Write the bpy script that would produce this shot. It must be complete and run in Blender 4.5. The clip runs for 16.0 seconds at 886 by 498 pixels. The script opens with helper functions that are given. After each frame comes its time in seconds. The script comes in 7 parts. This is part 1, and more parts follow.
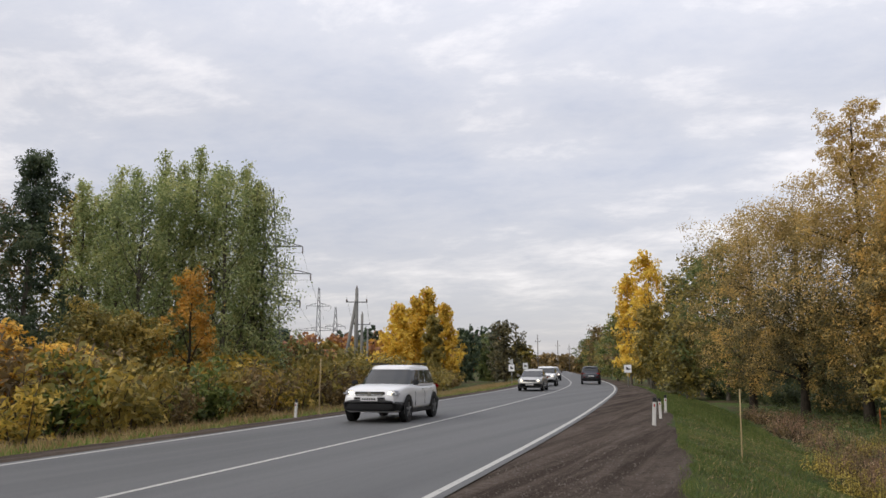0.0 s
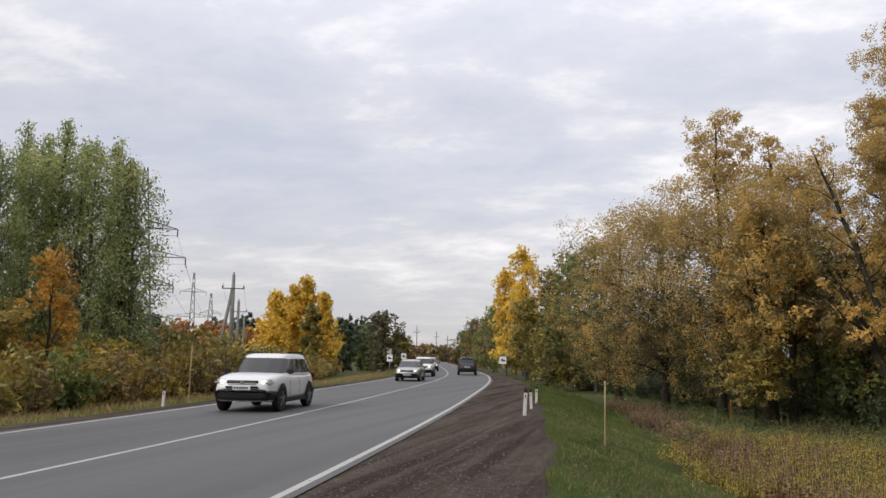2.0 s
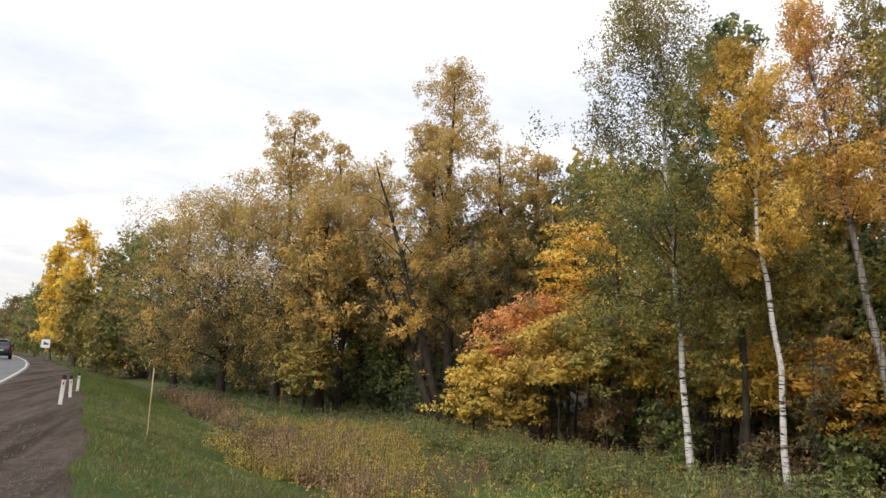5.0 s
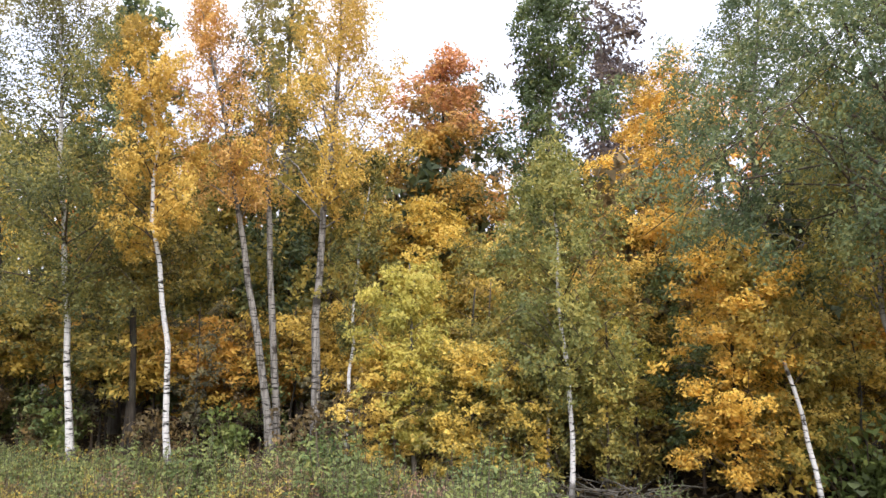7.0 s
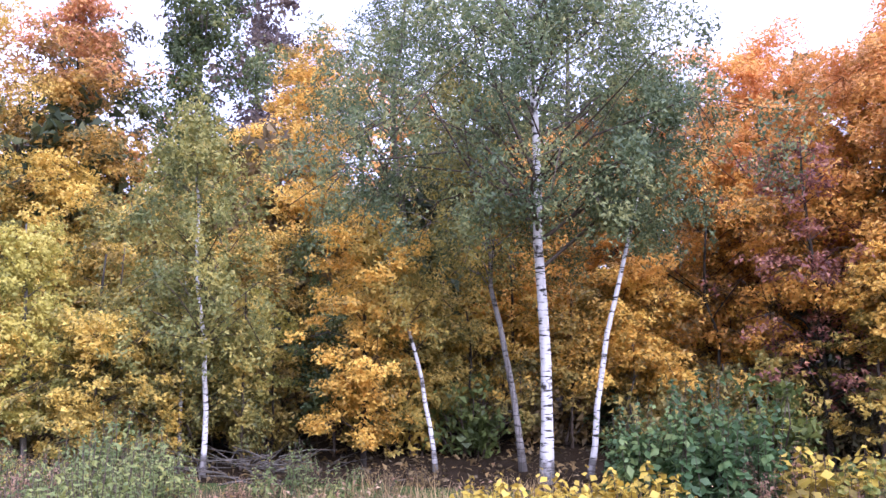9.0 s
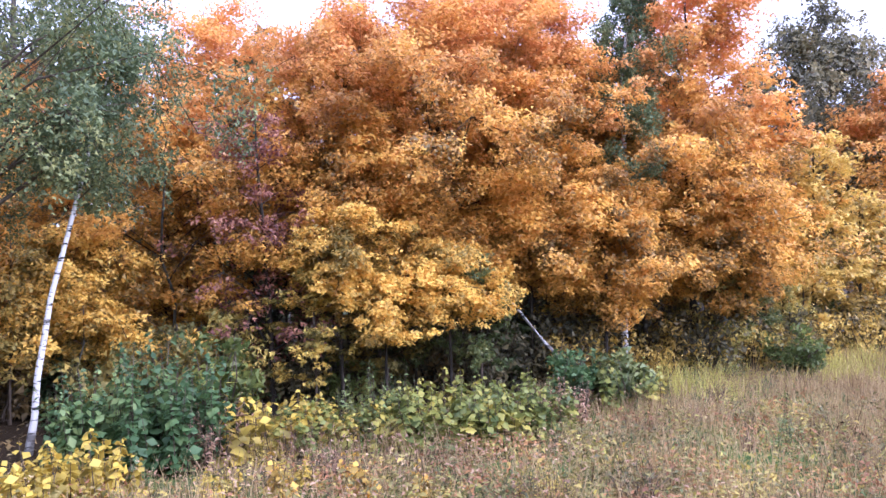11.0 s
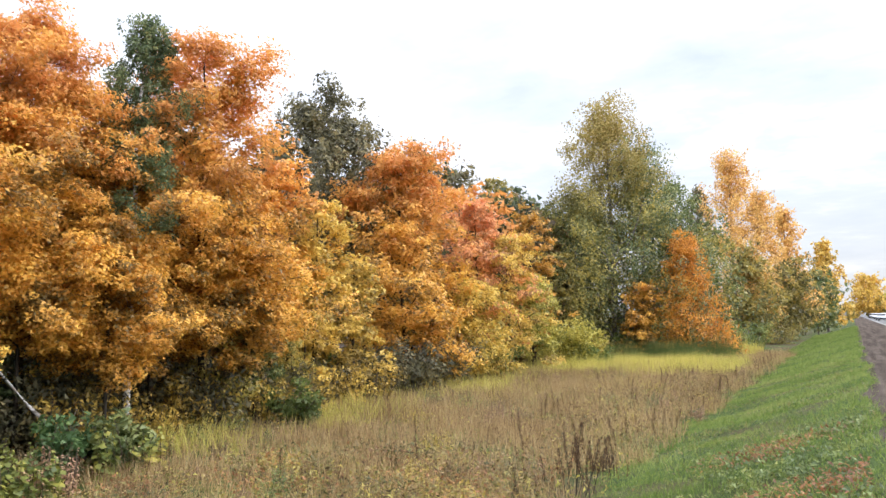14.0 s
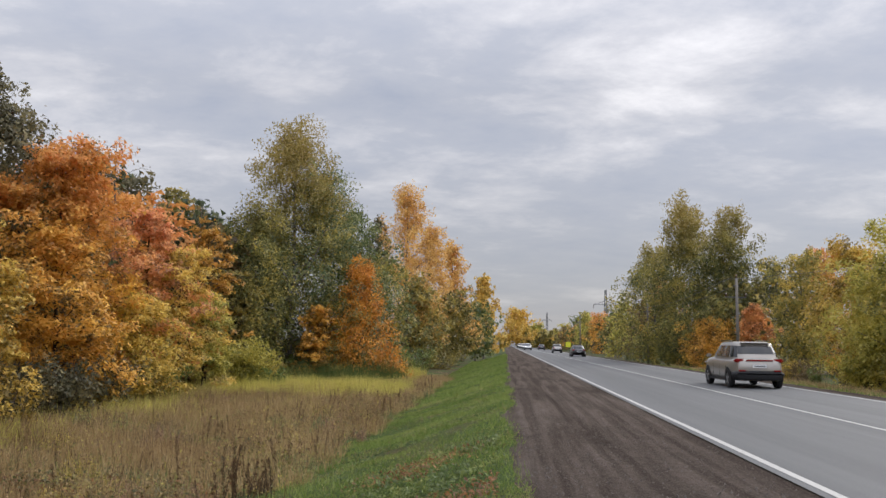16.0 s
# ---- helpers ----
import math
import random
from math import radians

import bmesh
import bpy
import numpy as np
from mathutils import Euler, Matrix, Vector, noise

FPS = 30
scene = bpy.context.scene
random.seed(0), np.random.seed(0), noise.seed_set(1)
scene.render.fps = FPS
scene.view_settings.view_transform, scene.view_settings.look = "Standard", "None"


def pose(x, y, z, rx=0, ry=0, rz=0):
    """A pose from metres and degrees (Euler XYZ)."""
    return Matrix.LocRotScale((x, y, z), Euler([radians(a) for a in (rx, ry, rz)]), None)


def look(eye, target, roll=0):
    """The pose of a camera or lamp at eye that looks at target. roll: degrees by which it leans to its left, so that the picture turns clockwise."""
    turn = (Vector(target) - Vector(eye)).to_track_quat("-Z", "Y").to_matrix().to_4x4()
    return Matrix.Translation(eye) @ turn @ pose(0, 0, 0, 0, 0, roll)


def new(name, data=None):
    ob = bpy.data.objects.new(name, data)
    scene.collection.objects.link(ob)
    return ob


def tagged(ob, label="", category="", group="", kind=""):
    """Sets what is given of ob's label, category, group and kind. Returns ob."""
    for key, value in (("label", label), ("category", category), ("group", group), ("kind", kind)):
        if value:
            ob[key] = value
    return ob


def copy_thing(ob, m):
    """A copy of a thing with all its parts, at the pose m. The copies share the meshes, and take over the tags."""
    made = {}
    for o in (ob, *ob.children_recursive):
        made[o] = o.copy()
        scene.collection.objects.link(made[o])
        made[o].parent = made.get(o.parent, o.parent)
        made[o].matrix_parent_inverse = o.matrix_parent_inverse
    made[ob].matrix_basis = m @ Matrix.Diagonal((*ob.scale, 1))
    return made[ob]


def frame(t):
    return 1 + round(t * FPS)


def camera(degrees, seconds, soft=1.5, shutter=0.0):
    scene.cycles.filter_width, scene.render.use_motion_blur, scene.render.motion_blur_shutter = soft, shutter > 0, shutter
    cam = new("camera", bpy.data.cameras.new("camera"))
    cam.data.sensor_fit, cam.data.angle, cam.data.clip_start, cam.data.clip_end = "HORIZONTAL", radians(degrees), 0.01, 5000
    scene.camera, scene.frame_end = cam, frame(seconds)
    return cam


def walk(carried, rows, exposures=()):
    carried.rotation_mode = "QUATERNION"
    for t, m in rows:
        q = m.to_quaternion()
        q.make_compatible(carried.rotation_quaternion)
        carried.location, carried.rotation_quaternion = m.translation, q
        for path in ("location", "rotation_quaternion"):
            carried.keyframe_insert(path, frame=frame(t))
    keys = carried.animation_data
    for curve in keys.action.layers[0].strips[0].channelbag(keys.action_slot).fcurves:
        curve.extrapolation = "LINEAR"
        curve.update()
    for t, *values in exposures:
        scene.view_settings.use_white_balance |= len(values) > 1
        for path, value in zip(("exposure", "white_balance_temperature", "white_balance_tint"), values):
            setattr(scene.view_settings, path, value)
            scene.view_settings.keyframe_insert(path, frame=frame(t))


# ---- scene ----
cam = camera(58.21, 16.0, soft=1.5)
PATH = [
    (0.0, pose(-0.153, 0.369, 1.600, 98.43, -0.04, 22.53)),
    (0.5, pose(-0.137, 0.376, 1.600, 98.17, -0.36, 19.99)),
    (1.0, pose(-0.117, 0.382, 1.600, 97.57, -0.51, 17.05)),
    (1.5, pose(-0.103, 0.387, 1.600, 97.73, -1.10, 14.87)),
    (2.0, pose(-0.096, 0.388, 1.600, 97.79, -0.80, 13.91)),
    (2.5, pose(-0.085, 0.391, 1.600, 97.12, -3.27, 12.25)),
    (3.0, pose(-0.074, 0.393, 1.600, 96.78, -4.50, 10.69)),
    (3.2, pose(-0.071, 0.394, 1.600, 96.62, -4.28, 10.19)),
    (5.3, pose(0.165, 0.364, 1.600, 98.22, -1.69, -24.77)),
    (5.5, pose(0.202, 0.345, 1.600, 97.88, -1.19, -30.69)),
    (6.0, pose(0.268, 0.297, 1.600, 97.03, -0.87, -42.51)),
    (6.5, pose(0.309, 0.254, 1.600, 97.11, -0.66, -50.98)),
    (7.0, pose(0.336, 0.217, 1.600, 97.46, -0.11, -57.56)),
    (7.5, pose(0.355, 0.183, 1.600, 97.25, 0.10, -63.11)),
    (8.0, pose(0.369, 0.154, 1.600, 96.90, 0.13, -67.75)),
    (8.5, pose(0.381, 0.121, 1.600, 96.61, -0.17, -72.77)),
    (9.0, pose(0.396, 0.056, 1.600, 95.31, 0.11, -82.36)),
    (9.5, pose(0.400, -0.012, 1.600, 93.34, 0.31, -92.18)),
    (10.0, pose(0.391, -0.086, 1.600, 92.62, 0.58, -102.75)),
    (10.2, pose(0.384, -0.113, 1.600, 92.46, 0.83, -106.79)),
    (12.3, pose(0.283, -0.283, 1.600, 92.88, 1.73, -134.50)),
    (12.5, pose(0.270, -0.295, 1.600, 93.21, 1.98, -137.21)),
    (13.0, pose(0.238, -0.322, 1.600, 94.05, 1.90, -143.13)),
    (13.5, pose(0.212, -0.339, 1.600, 94.44, 0.97, -147.73)),
    (14.0, pose(0.181, -0.356, 1.600, 95.29, 1.21, -152.75)),
    (14.5, pose(0.141, -0.374, 1.600, 95.95, 1.06, -159.22)),
    (15.0, pose(0.095, -0.389, 1.600, 96.21, 0.11, -166.15)),
    (15.5, pose(0.063, -0.395, 1.600, 96.52, -0.87, -170.97)),
    (16.0, pose(0.032, -0.399, 1.600, 96.71, -0.75, -175.51)),
]
EXPOSURES = [
    (0.0, -0.17, 6550, 10), (3.2, -0.09, 6600, 10), (5.3, 0.48, 6800, 7), (5.5, 0.66, 7000, 5), (6.0, 1.34, 7250, 0), (6.5, 1.2, 6750, 3), (7.5, 0.98, 5650, 21), (8.5, 1.15, 5300, 29), (9.0, 1.38, 5200, 34), (9.5, 1.46, 4920, 39), (10.2, 1.54, 4850, 38),
    (12.3, 1.5, 5750, 10), (13.2, 1.19, 6050, 8), (14.0, 1.19, 6150, 8), (14.5, 1.02, 6300, 9), (15.0, 0.68, 6350, 10), (15.5, 0.3, 6350, 10), (16.0, 0.22, 6300, 10),
]
walk(cam, PATH, EXPOSURES)

# ---- sky and sun: a bright overcast afternoon with broken layers of cloud ----
SUN_AZ, SUN_EL = 228.0, 36.0
world = bpy.data.worlds.new("overcast_sky")
scene.world = world
world.use_nodes = True
wn, wl = world.node_tree.nodes, world.node_tree.links
wn.clear()


def wnode(kind, **values):
    n = wn.new(kind)
    for k, v in values.items():
        n.inputs[k].default_value = v
    return n


w_out = wn.new("ShaderNodeOutputWorld")
w_bg = wn.new("ShaderNodeBackground")
w_bg.inputs["Strength"].default_value = 1.35
w_sky = wn.new("ShaderNodeTexSky")
w_sky.sky_type = "NISHITA"
w_sky.sun_disc = False
w_sky.sun_elevation = radians(SUN_EL)
w_sky.sun_rotation = radians(SUN_AZ)
w_tc = wn.new("ShaderNodeTexCoord")
w_sep = wn.new("ShaderNodeSeparateXYZ")
wl.new(w_tc.outputs["Generated"], w_sep.inputs[0])


def wmath(op, a, b=None, clamp=False):
    n = wn.new("ShaderNodeMath")
    n.operation, n.use_clamp = op, clamp
    for i, v in enumerate((a, b)):
        if v is None:
            continue
        if isinstance(v, (int, float)):
            n.inputs[i].default_value = v
        else:
            wl.new(v, n.inputs[i])
    return n.outputs[0]


w_den = wmath("ADD", wmath("MAXIMUM", w_sep.outputs["Z"], 0.0), 0.16)
w_u = wmath("DIVIDE", w_sep.outputs["X"], w_den)
w_v = wmath("DIVIDE", w_sep.outputs["Y"], w_den)
w_comb = wn.new("ShaderNodeCombineXYZ")
wl.new(w_u, w_comb.inputs[0])
wl.new(w_v, w_comb.inputs[1])


def wnoise(scale, detail, rough, shift, distort=0.0):
    m = wn.new("ShaderNodeMapping")
    m.inputs["Location"].default_value = shift
    m.inputs["Rotation"].default_value = (0, 0, radians(-25))
    m.inputs["Scale"].default_value = (0.9, 1.15, 1.0)
    wl.new(w_comb.outputs[0], m.inputs["Vector"])
    n = wn.new("ShaderNodeTexNoise")
    n.inputs["Scale"].default_value = scale
    n.inputs["Detail"].default_value = detail
    n.inputs["Roughness"].default_value = rough
    n.inputs["Distortion"].default_value = distort
    wl.new(m.outputs[0], n.inputs["Vector"])
    return n.outputs["Fac"]


w_big = wnoise(0.8, 3.0, 0.5, (3.1, 1.7, 0.0), 0.2)
w_mid = wnoise(2.9, 7.0, 0.62, (7.3, 4.1, 2.0), 0.15)
w_mix = wmath("ADD", wmath("MULTIPLY", w_big, 0.48), wmath("MULTIPLY", w_mid, 0.52))
w_ramp = wn.new("ShaderNodeValToRGB")
w_ramp.color_ramp.elements[0].position = 0.36
w_ramp.color_ramp.elements[0].color = (0.41, 0.43, 0.50, 1)
w_ramp.color_ramp.elements[1].position = 0.68
w_ramp.color_ramp.elements[1].color = (0.90, 0.865, 0.86, 1)
e = w_ramp.color_ramp.elements.new(0.50)
e.color = (0.495, 0.50, 0.545, 1)
e = w_ramp.color_ramp.elements.new(0.58)
e.color = (0.64, 0.625, 0.645, 1)
wl.new(w_mix, w_ramp.inputs["Fac"])
w_hor = wn.new("ShaderNodeMapRange")
w_hor.inputs["From Min"].default_value = 0.0
w_hor.inputs["From Max"].default_value = 0.24
w_hor.inputs["To Min"].default_value = 1.0
w_hor.inputs["To Max"].default_value = 0.0
wl.new(w_sep.outputs["Z"], w_hor.inputs["Value"])
w_m1 = wn.new("ShaderNodeMixRGB")
w_m1.inputs["Color2"].default_value = (0.355, 0.342, 0.352, 1)
wl.new(wmath("MULTIPLY", w_hor.outputs[0], 0.8), w_m1.inputs["Fac"])
wl.new(w_ramp.outputs["Color"], w_m1.inputs["Color1"])
w_skys = wn.new("ShaderNodeMixRGB")
w_skys.blend_type = "MULTIPLY"
w_skys.inputs["Fac"].default_value = 1.0
w_skys.inputs["Color2"].default_value = (0.1, 0.1, 0.1, 1)
wl.new(w_sky.outputs["Color"], w_skys.inputs["Color1"])
w_m2 = wn.new("ShaderNodeMixRGB")
w_m2.inputs["Fac"].default_value = 0.90
wl.new(w_skys.outputs["Color"], w_m2.inputs["Color1"])
wl.new(w_m1.outputs["Color"], w_m2.inputs["Color2"])
# an overcast dome is brighter towards the zenith
w_zen = wn.new("ShaderNodeMapRange")
for k, v in (("From Min", 0.30), ("From Max", 0.95), ("To Min", 1.0), ("To Max", 2.0)):
    w_zen.inputs[k].default_value = v
wl.new(w_sep.outputs["Z"], w_zen.inputs["Value"])
w_m3 = wn.new("ShaderNodeVectorMath")
w_m3.operation = "SCALE"
wl.new(w_m2.outputs["Color"], w_m3.inputs[0])
# the cloud is thicker towards -y
wl.new(wmath("MULTIPLY", w_zen.outputs[0], wmath("ADD", wmath("MULTIPLY", w_sep.outputs["Y"], 0.30), 0.98)), w_m3.inputs["Scale"])
wl.new(w_m3.outputs[0], w_bg.inputs["Color"])
wl.new(w_bg.outputs[0], w_out.inputs["Surface"])

sun = new("sun", bpy.data.lights.new("sun", "SUN"))
sun.data.energy, sun.data.angle, sun.data.color = 1.9, radians(35), (1.0, 0.95, 0.88)
sun.matrix_world = look((0, 0, 60), Vector((0, 0, 60)) - Vector((math.sin(radians(SUN_AZ)) * math.cos(radians(SUN_EL)),
                        math.cos(radians(SUN_AZ)) * math.cos(radians(SUN_EL)), math.sin(radians(SUN_EL)))))


# ---- materials ----
class Nodes:
    """A node material in the making."""

    def __init__(self, name):
        self.mat = bpy.data.materials.new(name)
        self.mat.use_nodes = True
        self.n, self.l = self.mat.node_tree.nodes, self.mat.node_tree.links
        self.bsdf = self.n["Principled BSDF"]
        self.out = self.n["Material Output"]
        self.tc = self.n.new("ShaderNodeTexCoord")

    def put(self, value, socket):
        if isinstance(value, (int, float)):
            socket.default_value = value
        elif isinstance(value, tuple):
            socket.default_value = (*value, 1) if len(value) == 3 and socket.type == "RGBA" else value
        else:
            self.l.new(value, socket)

    def noise(self, scale, detail=4.0, rough=0.55, stretch=(1, 1, 1), space="Object", distort=0.0):
        m = self.n.new("ShaderNodeMapping")
        m.inputs["Scale"].default_value = stretch
        self.l.new(self.tc.outputs[space], m.inputs["Vector"])
        t = self.n.new("ShaderNodeTexNoise")
        for k, v in (("Scale", scale), ("Detail", detail), ("Roughness", rough), ("Distortion", distort)):
            t.inputs[k].default_value = v
        self.l.new(m.outputs[0], t.inputs["Vector"])
        return t.outputs["Fac"]

    def ramp(self, fac, stops):
        r = self.n.new("ShaderNodeValToRGB")
        els = r.color_ramp.elements
        while len(els) < len(stops):
            els.new(0.5)
        for el, (p, c) in zip(els, stops):
            el.position, el.color = p, (*c, 1) if len(c) == 3 else c
        self.put(fac, r.inputs["Fac"])
        return r.outputs["Color"]

    def span(self, fac, a, b, lo=0.0, hi=1.0):
        r = self.n.new("ShaderNodeMapRange")
        for k, v in (("From Min", a), ("From Max", b), ("To Min", lo), ("To Max", hi)):
            r.inputs[k].default_value = v
        self.put(fac, r.inputs["Value"])
        return r.outputs[0]

    def mix(self, fac, a, b, how="MIX"):
        m = self.n.new("ShaderNodeMixRGB")
        m.blend_type = how
        for v, k in ((fac, "Fac"), (a, "Color1"), (b, "Color2")):
            self.put(v, m.inputs[k])
        return m.outputs["Color"]

    def math(self, op, a, b=0.0):
        m = self.n.new("ShaderNodeMath")
        m.operation = op
        self.put(a, m.inputs[0])
        self.put(b, m.inputs[1])
        return m.outputs[0]

    def bump(self, height, strength=0.3, distance=0.02):
        b = self.n.new("ShaderNodeBump")
        b.inputs["Strength"].default_value, b.inputs["Distance"].default_value = strength, distance
        self.put(height, b.inputs["Height"])
        self.l.new(b.outputs[0], self.bsdf.inputs["Normal"])

    def done(self, color, rough=0.7, metal=0.0, spec=0.4):
        self.put(color, self.bsdf.inputs["Base Color"])
        self.put(rough, self.bsdf.inputs["Roughness"])
        self.put(metal, self.bsdf.inputs["Metallic"])
        self.bsdf.inputs["Specular IOR Level"].default_value = spec
        return self.mat


def plain(name, color, rough=0.6, metal=0.0, spec=0.4, vary=0.12, scale=6.0):
    """Paint, plastic or metal with faint dirt."""
    k = Nodes(name)
    c = k.mix(k.span(k.noise(scale), 0.35, 0.7, 0.0, vary), color, tuple(v * 0.5 for v in color))
    return k.done(c, rough, metal, spec)


def leaf_material(name, low, mid, high, top=None, top_span=(5.0, 11.0), clump=0.8, shine=0.34, grain=0.42):
    """Autumn foliage: each leaf between three colours, patches of tone that also suggest lit and shaded clumps, a
    changed colour towards the tree's top.
    """
    k = Nodes(name)
    geo = k.n.new("ShaderNodeNewGeometry")
    info = k.n.new("ShaderNodeObjectInfo")
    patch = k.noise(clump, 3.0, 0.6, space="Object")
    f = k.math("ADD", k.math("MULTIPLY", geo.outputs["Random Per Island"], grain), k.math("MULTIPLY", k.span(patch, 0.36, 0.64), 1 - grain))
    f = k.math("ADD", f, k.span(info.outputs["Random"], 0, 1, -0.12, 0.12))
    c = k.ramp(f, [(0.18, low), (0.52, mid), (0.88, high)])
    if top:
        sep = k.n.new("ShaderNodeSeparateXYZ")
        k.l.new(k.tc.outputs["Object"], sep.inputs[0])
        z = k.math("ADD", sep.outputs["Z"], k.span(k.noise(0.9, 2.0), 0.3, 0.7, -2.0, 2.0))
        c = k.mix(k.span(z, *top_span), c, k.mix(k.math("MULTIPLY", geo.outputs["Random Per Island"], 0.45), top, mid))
    k.done(c, 0.52, 0.0, shine)
    tr = k.n.new("ShaderNodeBsdfTranslucent")
    k.l.new(c, tr.inputs["Color"])
    ms = k.n.new("ShaderNodeMixShader")
    ms.inputs["Fac"].default_value = 0.36
    k.l.new(k.bsdf.outputs[0], ms.inputs[1])
    k.l.new(tr.outputs[0], ms.inputs[2])
    k.l.new(ms.outputs[0], k.out.inputs["Surface"])
    return k.mat


def make_bark_birch(name, white):
    k = Nodes(name)
    line = k.noise(2.2, 4.0, 0.6, (1.5, 1.5, 9.0))
    blotch = k.noise(1.3, 4.0, 0.6, (2.0, 2.0, 1.6))
    base = k.mix(k.span(k.noise(8.0), 0.3, 0.7), white, tuple(v * 0.78 for v in white))
    c = k.mix(k.span(line, 0.545, 0.60), base, (0.03, 0.026, 0.022))
    c = k.mix(k.span(blotch, 0.57, 0.63), c, (0.05, 0.042, 0.035))
    sep = k.n.new("ShaderNodeSeparateXYZ")
    k.l.new(k.tc.outputs["Object"], sep.inputs[0])
    foot = k.math("ADD", sep.outputs["Z"], k.span(k.noise(4.0), 0.3, 0.7, -0.35, 0.35))
    c = k.mix(k.span(foot, 0.15, 0.5, 0.85, 0.0), c, (0.07, 0.06, 0.05))
    if white[0] < 0.5:
        crack = k.noise(4.0, 5.0, 0.65, (4.0, 4.0, 0.35))
        c = k.mix(k.span(crack, 0.48, 0.62, 0.0, 0.8), c, (0.055, 0.047, 0.038))
    k.bump(line, 0.4, 0.01)
    return k.done(c, 0.75, 0.0, 0.2)


def make_bark(name, a, b):
    k = Nodes(name)
    ridge = k.noise(5.0, 5.0, 0.65, (3.0, 3.0, 0.6))
    c = k.ramp(ridge, [(0.3, a), (0.7, b)])
    c = k.mix(k.span(k.noise(1.2), 0.5, 0.75, 0.0, 0.5), c, (0.09, 0.095, 0.06))
    k.bump(ridge, 0.7, 0.03)
    return k.done(c, 0.9, 0.0, 0.1)


BARK_BIRCH = make_bark_birch("birch_bark", (0.66, 0.63, 0.60))
BARK_BIRCH_GREY = make_bark_birch("grey_birch_bark", (0.30, 0.275, 0.245))
BARK_DARK = make_bark("dark_bark", (0.018, 0.015, 0.012), (0.075, 0.062, 0.048))
BARK_GREY = make_bark("grey_bark", (0.07, 0.062, 0.05), (0.2, 0.18, 0.15))
BARK_TWIG = make_bark("twig_bark", (0.05, 0.036, 0.025), (0.13, 0.10, 0.075))

L_YELLOW = leaf_material("maple_leaf_yellow", (0.22, 0.19, 0.048), (0.66, 0.46, 0.085), (0.84, 0.62, 0.14))
L_ORANGE = leaf_material("maple_leaf_orange", (0.17, 0.115, 0.036), (0.71, 0.375, 0.066), (0.84, 0.52, 0.09), (0.71, 0.325, 0.105), (5.0, 10.0))
L_RED = leaf_material("maple_leaf_red", (0.24, 0.13, 0.055), (0.74, 0.335, 0.12), (0.84, 0.48, 0.15), (0.76, 0.33, 0.15), (5.0, 10.0))
L_REDTOP = leaf_material("maple_leaf_red_topped", (0.18, 0.15, 0.045), (0.60, 0.36, 0.07), (0.72, 0.46, 0.09), (0.60, 0.265, 0.13), (9.6, 12.0))
L_PURPLE = leaf_material("maple_leaf_purple", (0.13, 0.056, 0.046), (0.31, 0.13, 0.092), (0.55, 0.29, 0.15))
L_LIME = leaf_material("leaf_lime", (0.22, 0.22, 0.055), (0.50, 0.44, 0.09), (0.66, 0.54, 0.13))
L_GREEN = leaf_material("leaf_green", (0.06, 0.085, 0.03), (0.13, 0.165, 0.055), (0.27, 0.27, 0.08))
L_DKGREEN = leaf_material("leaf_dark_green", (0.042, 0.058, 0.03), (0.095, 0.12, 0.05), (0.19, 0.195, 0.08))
L_BIRCHGREEN = leaf_material("birch_leaf_green", (0.075, 0.106, 0.05), (0.16, 0.2, 0.084), (0.35, 0.345, 0.125))
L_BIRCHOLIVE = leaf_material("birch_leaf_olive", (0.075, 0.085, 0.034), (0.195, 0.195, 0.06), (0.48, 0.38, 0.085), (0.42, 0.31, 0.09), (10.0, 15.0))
L_BIRCHGOLD = leaf_material("birch_leaf_gold", (0.40, 0.27, 0.06), (0.70, 0.46, 0.09), (0.80, 0.58, 0.15))
L_BIRCHAMBER = leaf_material("birch_leaf_amber", (0.46, 0.26, 0.08), (0.72, 0.42, 0.12), (0.80, 0.54, 0.17))
# dark low and mid tones put the crown's shade into the leaf colour
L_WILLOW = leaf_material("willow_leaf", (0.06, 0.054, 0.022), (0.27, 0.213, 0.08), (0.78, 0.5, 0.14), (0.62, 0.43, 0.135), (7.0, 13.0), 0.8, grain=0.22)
L_POPLAR = leaf_material("poplar_leaf_green", (0.17, 0.215, 0.09), (0.34, 0.39, 0.15), (0.56, 0.55, 0.23))
L_MIX = leaf_material("leaf_green_to_yellow", (0.12, 0.13, 0.045), (0.36, 0.31, 0.075), (0.68, 0.49, 0.11), clump=1.1)
L_HERB = leaf_material("herb_leaf", (0.095, 0.13, 0.045), (0.205, 0.25, 0.078), (0.42, 0.40, 0.12))
L_HERBGOLD = leaf_material("herb_leaf_gold", (0.25, 0.19, 0.035), (0.56, 0.41, 0.06), (0.76, 0.56, 0.1))
L_HERBPINK = leaf_material("herb_leaf_faded", (0.22, 0.13, 0.08), (0.40, 0.24, 0.15), (0.56, 0.40, 0.24))
L_OLIVE = leaf_material("leaf_olive", (0.09, 0.085, 0.035), (0.28, 0.24, 0.07), (0.52, 0.38, 0.085))
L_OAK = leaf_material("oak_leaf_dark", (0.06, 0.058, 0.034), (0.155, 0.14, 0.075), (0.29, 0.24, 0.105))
L_NETTLE = leaf_material("nettle_leaf", (0.052, 0.1, 0.036), (0.105, 0.175, 0.06), (0.22, 0.28, 0.09))
L_BUSH = leaf_material("bush_leaf_yellow_green", (0.085, 0.115, 0.03), (0.22, 0.235, 0.05), (0.48, 0.40, 0.075))
L_GOLDEN = leaf_material("maple_leaf_golden", (0.24, 0.18, 0.045), (0.79, 0.48, 0.08), (0.9, 0.64, 0.135))
